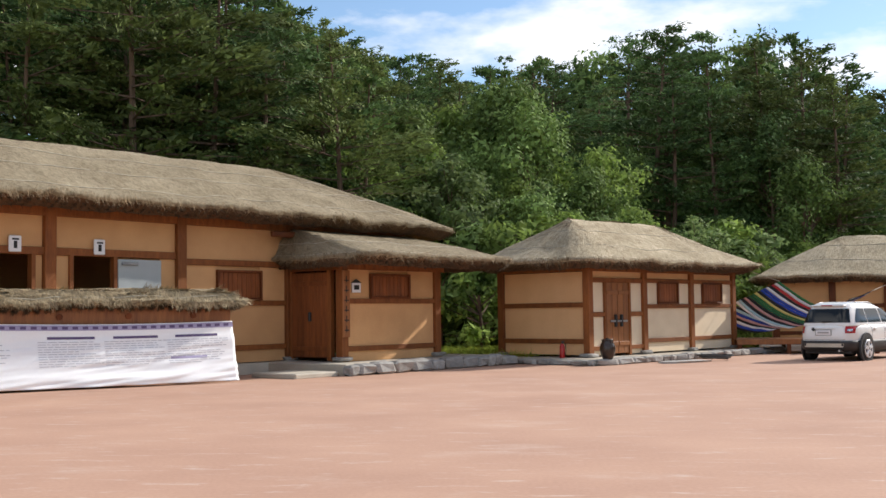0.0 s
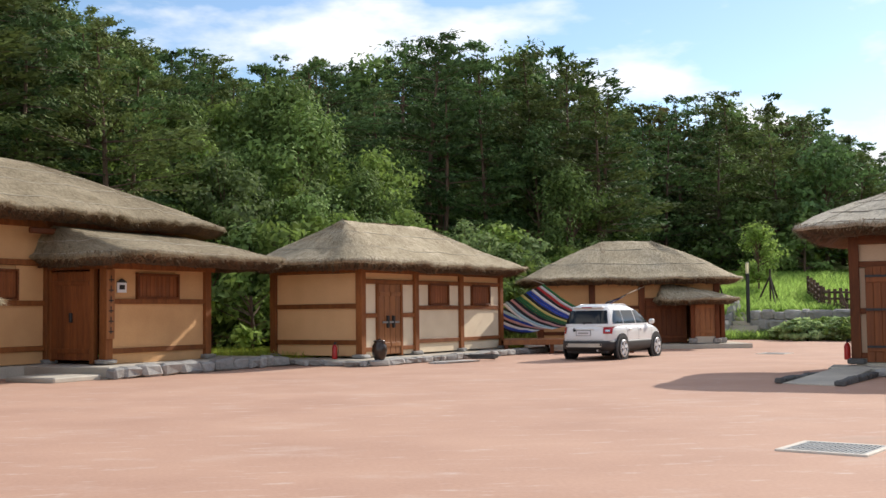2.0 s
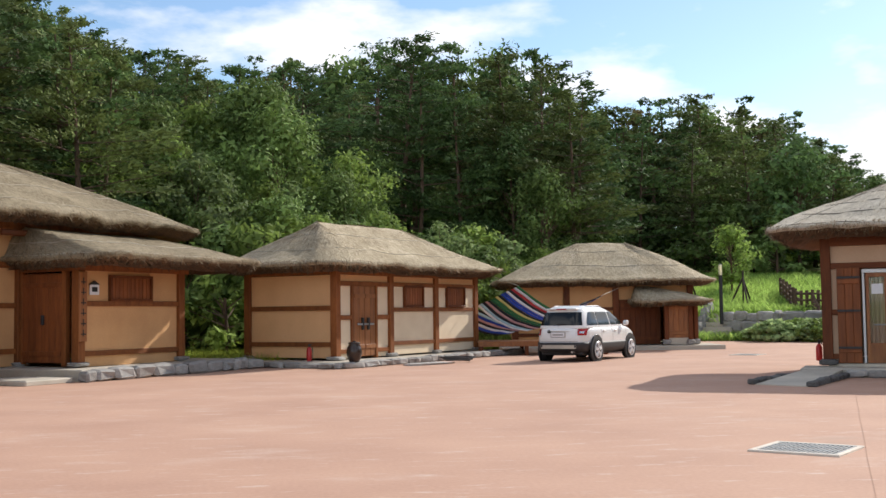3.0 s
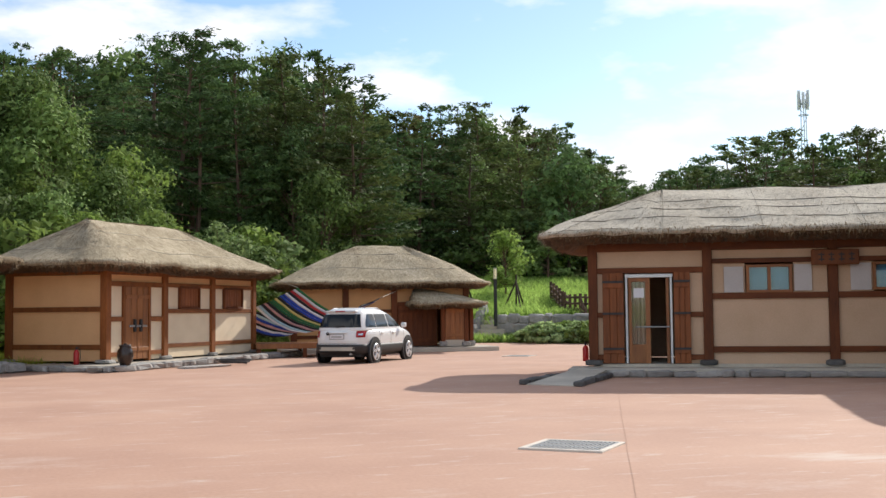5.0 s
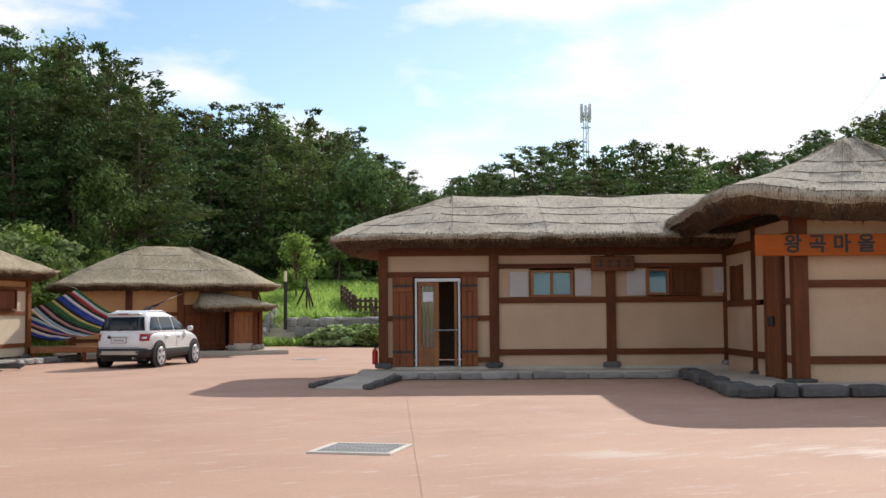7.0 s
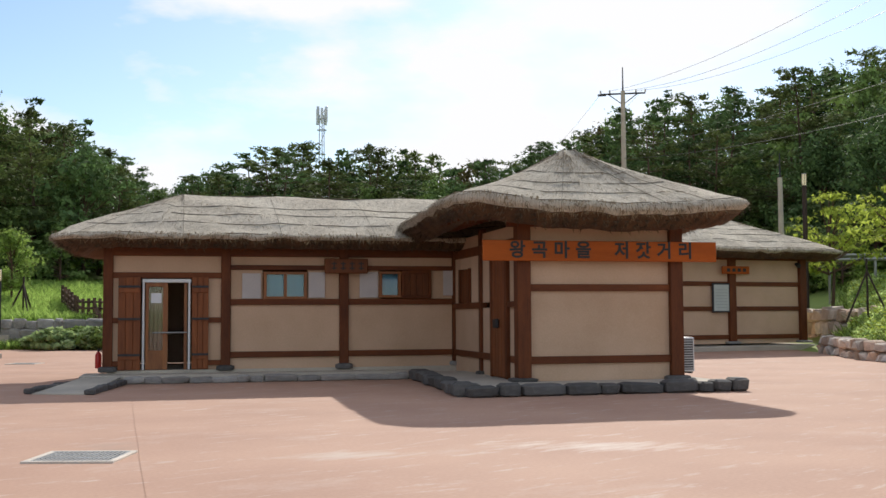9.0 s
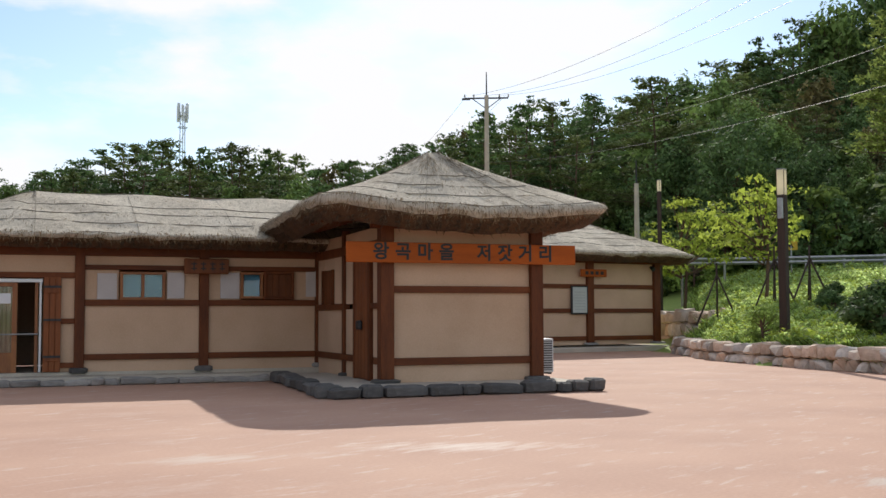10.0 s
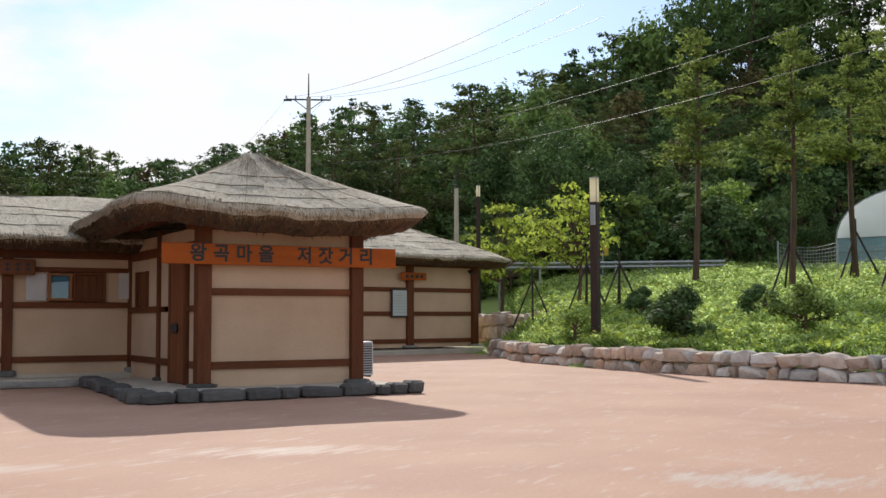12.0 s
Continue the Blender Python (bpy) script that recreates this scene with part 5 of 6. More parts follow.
        if math.hypot(x - 64.4, y - 9.05) > 8.0:
            plant(r.choice(DARK_BUSHES), Matrix.Translation((x, y, land(x, y))) @ Matrix.Rotation(r.uniform(0, 6.28), 4, "Z") @ Matrix.Diagonal((s, s, s, 1)),
                  "bush", "dark shrub in the shade of the wood", "bush", "wood edge shrubs")
    for x, y, s in ((-3.6, 39.6, 1.2), (-2.0, 40.6, 1.4), (-5.2, 40.6, 1.3), (-4.2, 43.0, 1.6), (-1.0, 43.2, 1.5), (-6.6, 41.6, 1.4), (4.2, 44.6, 1.0), (6.0, 46.6, 1.2), (4.8, 48.0, 1.4), (-2.8, 42.0, 1.7)):
        plant(r.choice(BUSHES[:3]), Matrix.Translation((x, y, land(x, y))) @ Matrix.Rotation(r.uniform(0, 6.28), 4, "Z") @ Matrix.Diagonal((s, s, s, 1)),
              "bush", "dense green shrub growing behind the houses", "bush", "hillside shrubs")


wood()


# ---- plaza things ----
PAINT = mat("white_car_paint", (0.80, 0.80, 0.79), (0.76, 0.76, 0.75), 0.22, 2, 30, 0.0, spec=0.6)
CLAD = mat("dark_plastic", (0.035, 0.035, 0.037), (0.022, 0.022, 0.024), 0.6, 4, 60, 0.1)
TINT = mat("tinted_glass", (0.014, 0.017, 0.019), (0.010, 0.013, 0.015), 0.08, 2, 20, 0.0, spec=0.4)
RED = mat("red_lens", (0.42, 0.015, 0.02), (0.30, 0.01, 0.015), 0.15, 4, 40, 0.0)
REDPAINT = mat("red_enamel", (0.50, 0.02, 0.02), (0.36, 0.014, 0.014), 0.3, 4, 40, 0.0)
RUBBER = mat("tyre_rubber", (0.018, 0.018, 0.018), (0.010, 0.010, 0.010), 0.85, 6, 60, 0.2)
CHROME = mat("bright_alloy", (0.62, 0.63, 0.65), (0.5, 0.51, 0.53), 0.25, 4, 40, 0.0, metal=0.9)


def curve_at(keys, z):
    """Smooth values between rows (z, a, b, ...)."""
    zs = [k[0] for k in keys]
    return [float(np.interp(z, zs, [k[i] for k in keys])) for i in range(1, len(keys[0]))]


def car():
    """A white sport-utility car; its own y points ahead. Level outlines, rounded at the corners, are lofted upwards."""
    c = thing("car", pose(8.28, 34.7, 0, 0, 0, -37.0), "white sport utility car with dark lower cladding parked on the plaza", "car")
    # height, half width, rear end, front end
    low = [(0.50, 0.875, -2.23, 2.20), (0.58, 0.885, -2.25, 2.22), (0.72, 0.892, -2.255, 2.22), (0.86, 0.888, -2.235, 2.17), (0.96, 0.868, -2.205, 2.08), (1.02, 0.835, -2.17, 1.95), (1.05, 0.79, -2.13, 1.80)]
    top = [(1.00, 0.825, -2.165, 1.42), (1.06, 0.812, -2.15, 1.34), (1.20, 0.775, -2.09, 1.12), (1.36, 0.725, -2.01, 0.82), (1.50, 0.672, -1.93, 0.50), (1.58, 0.635, -1.88, 0.22), (1.64, 0.585, -1.80, -0.02), (1.68, 0.51, -1.66, -0.20), (1.70, 0.40, -1.40, -0.40)]

    def outline(keys, z, off=0.0, n=48, p=5.0):
        w, y0, y1 = curve_at(keys, z)
        w, y0, y1 = w + off, y0 - off, y1 + off
        pts = []
        for k in range(n):
            a = math.tau * k / n
            ca, sa = math.cos(a), math.sin(a)
            x = w * math.copysign(abs(ca) ** (2 / p), ca)
            y = (y0 + y1) / 2 + (y1 - y0) / 2 * math.copysign(abs(sa) ** (2 / p), sa)
            drop = 0.24 * max(0.0, (y - 1.0) / 1.2) ** 1.6 * max(0.0, (z - 0.72) / 0.33) if keys is low else 0.0
            pts.append((x, y, z - drop))
        return pts

    def levels(a, b, n):
        return [a + (b - a) * k / n for k in range(n + 1)]
    body = part("body", loft([outline(low, z) for z in levels(0.50, 1.05, 11)]), PAINT, c, "glossy white body", True)
    cabin = part("cabin", loft([outline(top, z, p=6.0 - 2.2 * max(0.0, z - 1.4) / 0.3) for z in levels(1.0, 1.70, 20)]), PAINT, c, "white roof and pillars", True)
    part("cladding", loft([outline([(0.28, 0.82, -2.10, 2.05), (0.34, 0.875, -2.22, 2.16), (0.44, 0.90, -2.285, 2.22), (0.60, 0.90, -2.285, 2.22)], z, p=5.5) for z in (0.28, 0.34, 0.44, 0.52, 0.585)]), CLAD, c, "dark plastic lower cladding", True)

    def patch(name, rows, material, parent, label=""):
        """A thin bowed panel through rows of points."""
        bm = bmesh.new()
        g = [[bm.verts.new(p) for p in row] for row in rows]
        for u, v in zip(g, g[1:]):
            for k in range(len(u) - 1):
                bm.faces.new((u[k], u[k + 1], v[k + 1], v[k]))
        bmesh.ops.recalc_face_normals(bm, faces=bm.faces[:])
        return part(name, bm, material, parent, label, True)

    def side(s, y, z, keys, off, p):
        w, y0, y1 = curve_at(keys, z)
        e = min(0.999, abs((y - (y0 + y1) / 2) / ((y1 - y0) / 2 + off)))
        return (s * (w + off) * (1 - e ** p) ** (1 / p), y, z)

    def rear(x, z, keys, off, p):
        w, y0, y1 = curve_at(keys, z)
        e = min(0.999, abs(x / (w + off)))
        return (x, (y0 + y1) / 2 - ((y1 - y0) / 2 + off) * (1 - e ** p) ** (1 / p), z)

    def front(x, z):
        q = rear(x, z, top, 0.008, 6)
        w, y0, y1 = curve_at(top, z)
        return (x, y0 + y1 - q[1], z)
    patch("rear_window", [[rear(x * (0.70 - 0.25 * (z - 1.1)), z, top, 0.008, 6) for x in levels(-1, 1, 14)] for z in levels(1.10, 1.50, 6)], TINT, cabin, "dark tinted rear window")
    patch("windscreen", [[front(x * (0.70 - 0.25 * (z - 1.1)), z) for x in levels(-1, 1, 14)] for z in levels(1.10, 1.56, 6)], TINT, cabin)
    for s in (-1, 1):
        for ya, yb, yc, yd in ((-1.80, -1.10, -1.08, -1.52), (-1.04, -0.14, -0.16, -1.02), (-0.06, 1.06, 0.36, -0.08)):
            rows = []
            for z in levels(1.10, 1.50, 5):
                q = (z - 1.10) / 0.40
                e0, e1 = ya + (yd - ya) * q ** 1.6, yb + (yc - yb) * q
                rows.append([side(s, e0 + (e1 - e0) * k / 6, z, top, 0.008, 6) for k in range(7)])
            patch("side_window", rows, TINT, cabin, "tinted side window")
        part("roof_rail", tube([(s * 0.52, -1.45, 1.62), (s * 0.53, -1.30, 1.685), (s * 0.54, -0.4, 1.69), (s * 0.54, -0.15, 1.62)], 0.014, 6), CHROME, cabin, "silver roof rail")
        part("mirror", box(s * 0.86, s * 1.03, 0.80, 0.94, 1.06, 1.22, 0.04), PAINT, cabin)
        patch("tail_light", [[rear(s * x, z, low, 0.010, 5) for x in levels(0.60 + 0.10 * abs(z - 0.92), 0.80, 5)] + [side(s, y, z, low, 0.010, 5) for y in levels(-2.06, -1.86 - 0.5 * abs(z - 0.96), 4)] for z in levels(0.80, 1.03, 6)], RED, body, "red wraparound tail light cluster")
        patch("light_core", [[rear(s * x, z, low, 0.016, 5) for x in levels(0.66, 0.76, 3)] for z in levels(0.86, 0.92, 2)], CHROME, body, "clear reversing lamp")
        for y in (-0.98, -0.10, 1.02):
            patch("door_seam", [[side(s, y, z, low, 0.004, 5), side(s, y + 0.014, z, low, 0.004, 5)] for z in levels(0.55, 1.02, 6)], CLAD, body)
        for y in (-0.86, 0.04):
            part("door_handle", box(s * 0.875, s * 0.915, y, y + 0.19, 0.90, 0.935, 0.01), PAINT, body)
        part("head_light", box(s * 0.48, s * 0.70, 1.80, 2.03, 0.68, 0.80, 0.03), CHROME, body, "clear headlight")
        for y in (-1.36, 1.36):
            arch = bmesh.new()
            bmesh.ops.create_cone(arch, cap_ends=True, segments=32, radius1=0.455, radius2=0.445, depth=0.05, matrix=Matrix.Translation((s * 0.884, y, 0.36)) @ Matrix.Rotation(radians(90 * s), 4, "Y"))
            part("wheel_arch", arch, CLAD, body, "dark plastic wheel arch")
            w = part("wheel", cyl((s * 0.71, y, 0.345), (s * 0.925, y, 0.345), 0.345, n=32), RUBBER, c, "black tyre on a bright alloy rim")
            part("rim", cyl((s * 0.88, y, 0.345), (s * 0.928, y, 0.345), 0.245, n=28), CLAD, w)
            for k in range(10):
                a = radians(72 * (k // 2) + 20 + (9 if k % 2 else -9))
                part("spoke", cyl((s * 0.932, y + 0.04 * math.cos(a), 0.345 + 0.04 * math.sin(a)), (s * 0.932, y + 0.235 * math.cos(a), 0.345 + 0.235 * math.sin(a)), 0.034, 0.028, 6), ALU, w)
            part("hub", cyl((s * 0.90, y, 0.345), (s * 0.945, y, 0.345), 0.06, 0.05, 12), CHROME, w)
            part("rim_ring", tube([(s * 0.930, y + 0.245 * math.cos(k * math.tau / 24), 0.345 + 0.245 * math.sin(k * math.tau / 24)) for k in range(25)], 0.020, 5), ALU, w)
    patch("skid_plate", [[rear(x, z, [(0.3, 0.9, -2.29, 2.2), (0.7, 0.9, -2.29, 2.2)], 0.006, 5) for x in levels(-0.60 + 0.5 * abs(z - 0.46), 0.60 - 0.5 * abs(z - 0.46), 10)] for z in levels(0.40, 0.51, 3)], CONCRETE, body, "dull silver skid plate in the rear bumper")
    for zz, hw in ((0.605, 0.62), (0.655, 0.62)):
        patch("tailgate_seam", [[rear(x, z, low, 0.004, 5) for x in levels(-hw, hw, 10)] for z in (zz, zz + 0.012)], CLAD if zz < 0.63 else ALU, body)
    plate = part("number_plate", box(-0.22, 0.22, -2.268, -2.24, 0.755, 0.885, 0.006), PAPER, body, "white number plate")
    part("plate_frame", box(-0.245, 0.245, -2.262, -2.235, 0.735, 0.905, 0.006), METAL, plate)
    part("plate_bar", box(-0.17, 0.17, -2.272, -2.268, 0.795, 0.845), METAL, plate)
    part("garnish", box(-0.34, 0.34, -2.262, -2.22, 0.92, 0.955, 0.010), PAINT, body, "white tailgate grip")
    part("badge", cyl((-0.30, -2.262, 0.915), (-0.30, -2.22, 0.915), 0.05, n=12), IRON, body)
    part("wiper", tube([(0.0, -2.16, 1.09), (-0.10, -2.15, 1.14), (0.22, -2.14, 1.14)], 0.014, 5), CLAD, cabin)
    part("rear_spoiler", box(-0.50, 0.50, -1.97, -1.70, 1.57, 1.615, 0.02), PAINT, cabin)
    part("brake_light", box(-0.16, 0.16, -1.985, -1.96, 1.575, 1.605), RED, cabin, "red high brake light")
    part("underbody", box(-0.68, 0.68, -2.0, 1.9, 0.20, 0.40, 0.03), CLAD, c)
    part("exhaust", cyl((0.45, -2.25, 0.30), (0.45, -1.9, 0.30), 0.035, n=10), METAL, c)


car()


def hammock():
    """Two sagging striped cloth slings hung between the house corner and the next porch."""
    cols = [(0.02, 0.13, 0.04), (0.60, 0.60, 0.62), (0.42, 0.03, 0.04), (0.015, 0.016, 0.02), (0.75, 0.75, 0.77), (0.02, 0.06, 0.36), (0.025, 0.07, 0.42),
            (0.015, 0.016, 0.02), (0.62, 0.52, 0.18), (0.03, 0.15, 0.05), (0.02, 0.12, 0.05), (0.015, 0.016, 0.02), (0.55, 0.30, 0.30), (0.02, 0.02, 0.03), (0.40, 0.58, 0.66), (0.75, 0.75, 0.77)]
    mats = [mat("stripe_cloth", c, tuple(k * 0.8 for k in c), 0.85, 6, 80, 0.1) for c in cols]
    h = thing("hammock", pose(0, 0, 0), "striped cloth hammocks slung under the eaves behind the car", "hammock")

    def hung(p):
        return Vector((p[0] * 1.075 + 0.12, p[1] * 1.075, EYE + (p[2] - EYE) * 1.075))

    def sling(p00, p01, p10, p11, sag, order):
        A, B, C, D = (hung(p) for p in (p00, p01, p10, p11))
        n, k = 14, len(order)
        for j, ci in enumerate(order):
            bm = bmesh.new()
            rows = []
            for i in range(n + 1):
                s = i / n
                row = []
                for q in (j / k + 0.004, (j + 1) / k - 0.004):
                    p = A.lerp(B, q).lerp(C.lerp(D, q), s)
                    p.z -= sag * math.sin(math.pi * s) * (1 - 0.2 * q) + 0.03 * noise.noise((s * 5, q * 4, 2))
                    row.append(p)
                rows.append(row)
            top = [[bm.verts.new(p) for p in r_] for r_ in rows]
            low = [[bm.verts.new(p + Vector((0, 0.012, -0.006))) for p in r_] for r_ in rows]
            for i in range(n):
                bm.faces.new((top[i][0], top[i][1], top[i + 1][1], top[i + 1][0]))
                bm.faces.new((low[i][0], low[i + 1][0], low[i + 1][1], low[i][1]))
                for e in (0, 1):
                    bm.faces.new((top[i][e], top[i + 1][e], low[i + 1][e], low[i][e]))
            bmesh.ops.recalc_face_normals(bm, faces=bm.faces[:])
            part("cloth_stripe", bm, mats[ci], h, "", True)
    sling((5.0, 37.6, 1.75), (6.35, 37.0, 2.42), (6.6, 37.0, 0.88), (8.3, 36.6, 1.30), 0.22, list(range(15, -1, -1)))
    sling((4.85, 37.8, 0.95), (4.95, 37.7, 1.70), (5.95, 37.2, 0.78), (6.7, 37.1, 0.98), 0.10, [3, 6, 4, 3, 12, 5, 14, 3])
    sling((8.15, 36.5, 1.58), (8.35, 36.3, 1.80), (9.25, 37.6, 1.98), (9.45, 37.5, 2.12), 0.03, [3, 6, 4, 3, 5, 3, 14, 3])
    for a, b in (((6.35, 37.0, 2.42), (5.3, 37.5, 2.85)), ((9.4, 37.55, 2.08), (10.5, 39.6, 2.35))):
        part("rope", tube([hung(a), hung(b)], 0.012, 5), ROPE_OLD, h)


hammock()


def deck():
    d = thing("wooden_platform", pose(7.4, 39.7, 0, 0, 0, -6), "low varnished wooden sitting platform beside the house", "platform")
    for k in range(14):
        part("board", box(-2.0, 2.6, -1.25 + k * 0.18, -1.25 + k * 0.18 + 0.17, 0.46, 0.50, 0.004), DOORWOOD, d)
    part("apron", box(-2.0, 2.6, -1.30, -1.25, 0.32, 0.50, 0.006), DOORWOOD, d)
    for x in (-1.9, -0.3, 1.1, 2.5):
        for y in (-1.2, 1.2):
            part("leg", box(x - 0.07, x + 0.07, y - 0.07, y + 0.07, 0, 0.46, 0.006), TIMBER, d)


deck()


def lathe(profile, n=24):
    rings = [[(r * math.cos(k * math.tau / n), r * math.sin(k * math.tau / n), z) for k in range(n)] for r, z in profile]
    return loft(rings)


jar = thing("jar", pose(0.74, 31.42, 0.165), "dark brown glazed earthenware jar standing by the door", "jar")
GLAZE = mat("brown_glaze", (0.045, 0.028, 0.02), (0.02, 0.013, 0.010), 0.25, 5, 40, 0.05)
part("body", lathe([(0.13, 0), (0.19, 0.12), (0.225, 0.28), (0.20, 0.42), (0.15, 0.50), (0.165, 0.53), (0.14, 0.53), (0.13, 0.45)]), GLAZE, jar, "", True)
part("lid", lathe([(0.17, 0.53), (0.165, 0.56), (0.05, 0.58), (0.03, 0.61)]), GLAZE, jar, "", True)


def extinguisher(x, y, z):
    e = thing("fire_extinguisher", pose(x, y, z), "red fire extinguisher standing against the wall", "extinguisher", "fire extinguishers")
    part("cylinder", lathe([(0.075, 0), (0.08, 0.03), (0.08, 0.33), (0.05, 0.40), (0.03, 0.42)], 16), REDPAINT, e, "", True)
    part("valve", cyl((0, 0, 0.42), (0, 0, 0.48), 0.025, 0.03), IRON, e)
    part("hose", tube([(0.02, 0, 0.46), (0.10, -0.02, 0.40), (0.11, -0.03, 0.2), (0.09, -0.03, 0.1)], 0.012, 5), IRON, e)
    part("handle", box(-0.02, 0.09, -0.012, 0.012, 0.48, 0.50, 0.004), IRON, e)


extinguisher(-0.55, 32.72, 0.165)
extinguisher(12.32, 26.76, 0.20)

slab = thing("stepping_slab", pose(2.95, 32.9, 0, 0, 0, 40), "flat grey stone slab lying before the house platform", "slab")
part("stone", stone_mesh("stone", STONE, 81, 1.7, 0.7, 0.13), None, slab)
coil = thing("hose_coil", pose(4.0, 33.9, 0.02), "dark hose coiled on the plaza", "hose")
part("coil", tube([(0.35 * math.cos(k * 0.5) * (1 + 0.02 * k), 0.25 * math.sin(k * 0.5) * (1 + 0.02 * k), 0.03 + 0.004 * k) for k in range(36)], 0.025, 5), IRON, coil)


PALE_CEMENT = mat("pale_cement", (0.74, 0.66, 0.56), (0.58, 0.51, 0.43), 0.9, 3, 30, 0.15)
BARSTEEL = mat("weathered_zinc", (0.42, 0.41, 0.39), (0.30, 0.295, 0.28), 0.6, 5, 40, 0.05, metal=0.3)


def grate(x, y, turn, label):
    g = thing("drain_grate", pose(x, y, 0.004, 0, 0, turn), label, "grate", "drain grates")
    for a, b, c, d in ((-0.48, 0.48, -0.46, -0.40), (-0.48, 0.48, 0.40, 0.46), (-0.48, -0.42, -0.40, 0.40), (0.42, 0.48, -0.40, 0.40)):
        part("curb", box(a, b, c, d, -0.05, 0.018, 0.006), PALE_CEMENT, g, "pale cement surround")
    part("pit", box(-0.42, 0.42, -0.40, 0.40, -0.05, -0.002), IRON, g)
    for k in range(17):
        x_ = -0.40 + k * 0.05
        part("bar", box(x_ - 0.012, x_ + 0.012, -0.40, 0.40, 0, 0.014), BARSTEEL, g)
    for y_ in (-0.40, -0.14, 0.14, 0.38):
        part("cross_bar", box(-0.42, 0.42, y_, y_ + 0.02, 0.001, 0.015), METAL, g)


grate(5.08, 11.42, -42, "steel drain grate in a pale cement surround")
grate(13.9, 35.6, -42, "distant steel drain grate set in the plaza")


# ---- low stall with banner ----
def stall():
    s = thing("market_stall", pose(-8.17, 25.09, 0, 0, 0, 40.5), "low stall counter with straw roof and white printed banner", "stall")
    part("counter", box(-10.0, -0.05, 0.06, 0.9, 0, 1.38), PLASTER, s)
    stone_row(s, (0.0, 0.02), (0.0, 0.95), 1.05, 0.22, size=0.4, courses=3)
    beam_ = part("beam", box(-10.0, 0.02, -0.02, 0.14, 1.36, 1.74, 0.015), DOORWOOD, s, "orange varnished beam")
    for k in range(5):
        part("beam_end", cyl((-0.9 - k * 1.5, -0.06, 1.55), (-0.9 - k * 1.5, 0.0, 1.55), 0.07, n=10), TIMBER, beam_)
    thatch(s, -10.4, 0.40, -0.30, 1.25, 1.70, 2.16, -10.0, -0.25, 0.42, lip=0.20, rad=0.35, seed=21, overhang=0.3, fringe=9000, straw=STRAW_NEW, ropes=True, net=(8,), bulge=0.2, step=1.0)
    # banner
    n, m = 140, 44

    def at(u, v):
        x = -10.0 + 10.02 * u
        sag = 0.10 * math.sin(min(1, u * 1.0) * math.pi * 2.0) * 0.35
        z = 0.05 + v * (1.36 + sag)
        fold = 0.075 * (1.15 - v) * noise.noise((x * 0.35 + v * 0.8, v * 5.0 - x * 0.35, 3)) + 0.055 * (1.1 - v) * noise.noise((x * 0.9 + v * 2, v * 13 - x * 1.1, 7))
        return Vector((x, -0.12 - 0.42 * (1 - v) ** 1.3 + fold, z))

    def cloth(name, u0, u1, v0, v1, nu, nv, material, off, parent, label=""):
        bm = bmesh.new()
        g = [[bm.verts.new(at(u0 + (u1 - u0) * i / nu, v0 + (v1 - v0) * j / nv) + Vector((0, -off, 0))) for j in range(nv + 1)] for i in range(nu + 1)]
        for i in range(nu):
            for j in range(nv):
                bm.faces.new((g[i][j], g[i + 1][j], g[i + 1][j + 1], g[i][j + 1]))
        return part(name, bm, material, parent, label, True)
    WHITE = mat("banner_cloth", (0.95, 0.95, 0.95), (0.88, 0.88, 0.90), 0.6, 1.0, 20, 0.05)
    LILAC = mat("lilac_print", (0.42, 0.38, 0.55), (0.32, 0.28, 0.45), 0.6, 2, 20, 0.03)
    PURPLE = mat("purple_print", (0.13, 0.09, 0.20), (0.09, 0.06, 0.15), 0.6, 2, 20, 0.03)
    GREYINK = mat("grey_print", (0.58, 0.57, 0.61), (0.48, 0.47, 0.52), 0.6, 2, 20, 0.03)
    tr = random.Random(77)
    b = cloth("banner", 0, 1, 0, 1, n, m, WHITE, 0.0, s, "white printed banner with purple header and folds")
    mod = b.modifiers.new("thickness", "SOLIDIFY")
    mod.thickness = 0.004
    cloth("banner_header", 0, 1, 0.90, 0.985, n, 3, LILAC, 0.007, b, "lilac banner header")
    for k in range(46):
        u = 0.01 + k * 0.0215
        cloth("header_mark", u, u + 0.012, 0.92, 0.965, 1, 2, PURPLE, 0.013, b)
    for u0 in (0.06, 0.38, 0.58, 0.72, 0.86):
        cloth("heading", u0, u0 + 0.10, 0.76, 0.80, 8, 1, PURPLE, 0.008, b)
        for k in range(11):
            v, u = 0.71 - k * 0.038, u0 - 0.02
            end = u0 + 0.11 + 0.015 * tr.uniform(-1, 1) - (0.05 if k in (4, 10) else 0)
            while u < end:
                w = tr.uniform(0.006, 0.022)
                cloth("text_line", u, min(u + w, end), v, v + 0.011, 2, 1, GREYINK, 0.009, b)
                u += w + 0.0025
    cloth("heading", 0.845, 0.93, 0.40, 0.44, 8, 1, LILAC, 0.008, b)


stall()


# ---- things at the market house ----
def ac_unit():
    M = pose(16.0, 15.368, 0, 0, 0, -28.542)
    a = thing("air_conditioner", M @ pose(3.72, 0.72, 0.25), "white outdoor air conditioner unit beside the wall", "air conditioner")
    part("case", box(-0.17, 0.17, -0.40, 0.40, 0.04, 0.76, 0.015), ALU, a)
    for k in range(12):
        part("grille_bar", box(-0.13, 0.13, -0.425, -0.40, 0.10 + k * 0.052, 0.125 + k * 0.052), METAL, a)
    part("grille_back", box(-0.14, 0.14, -0.405, -0.40, 0.08, 0.72), IRON, a)
    for x in (-0.1, 0.1):
        part("foot", box(x - 0.03, x + 0.03, -0.38, 0.38, 0, 0.04), IRON, a)


ac_unit()


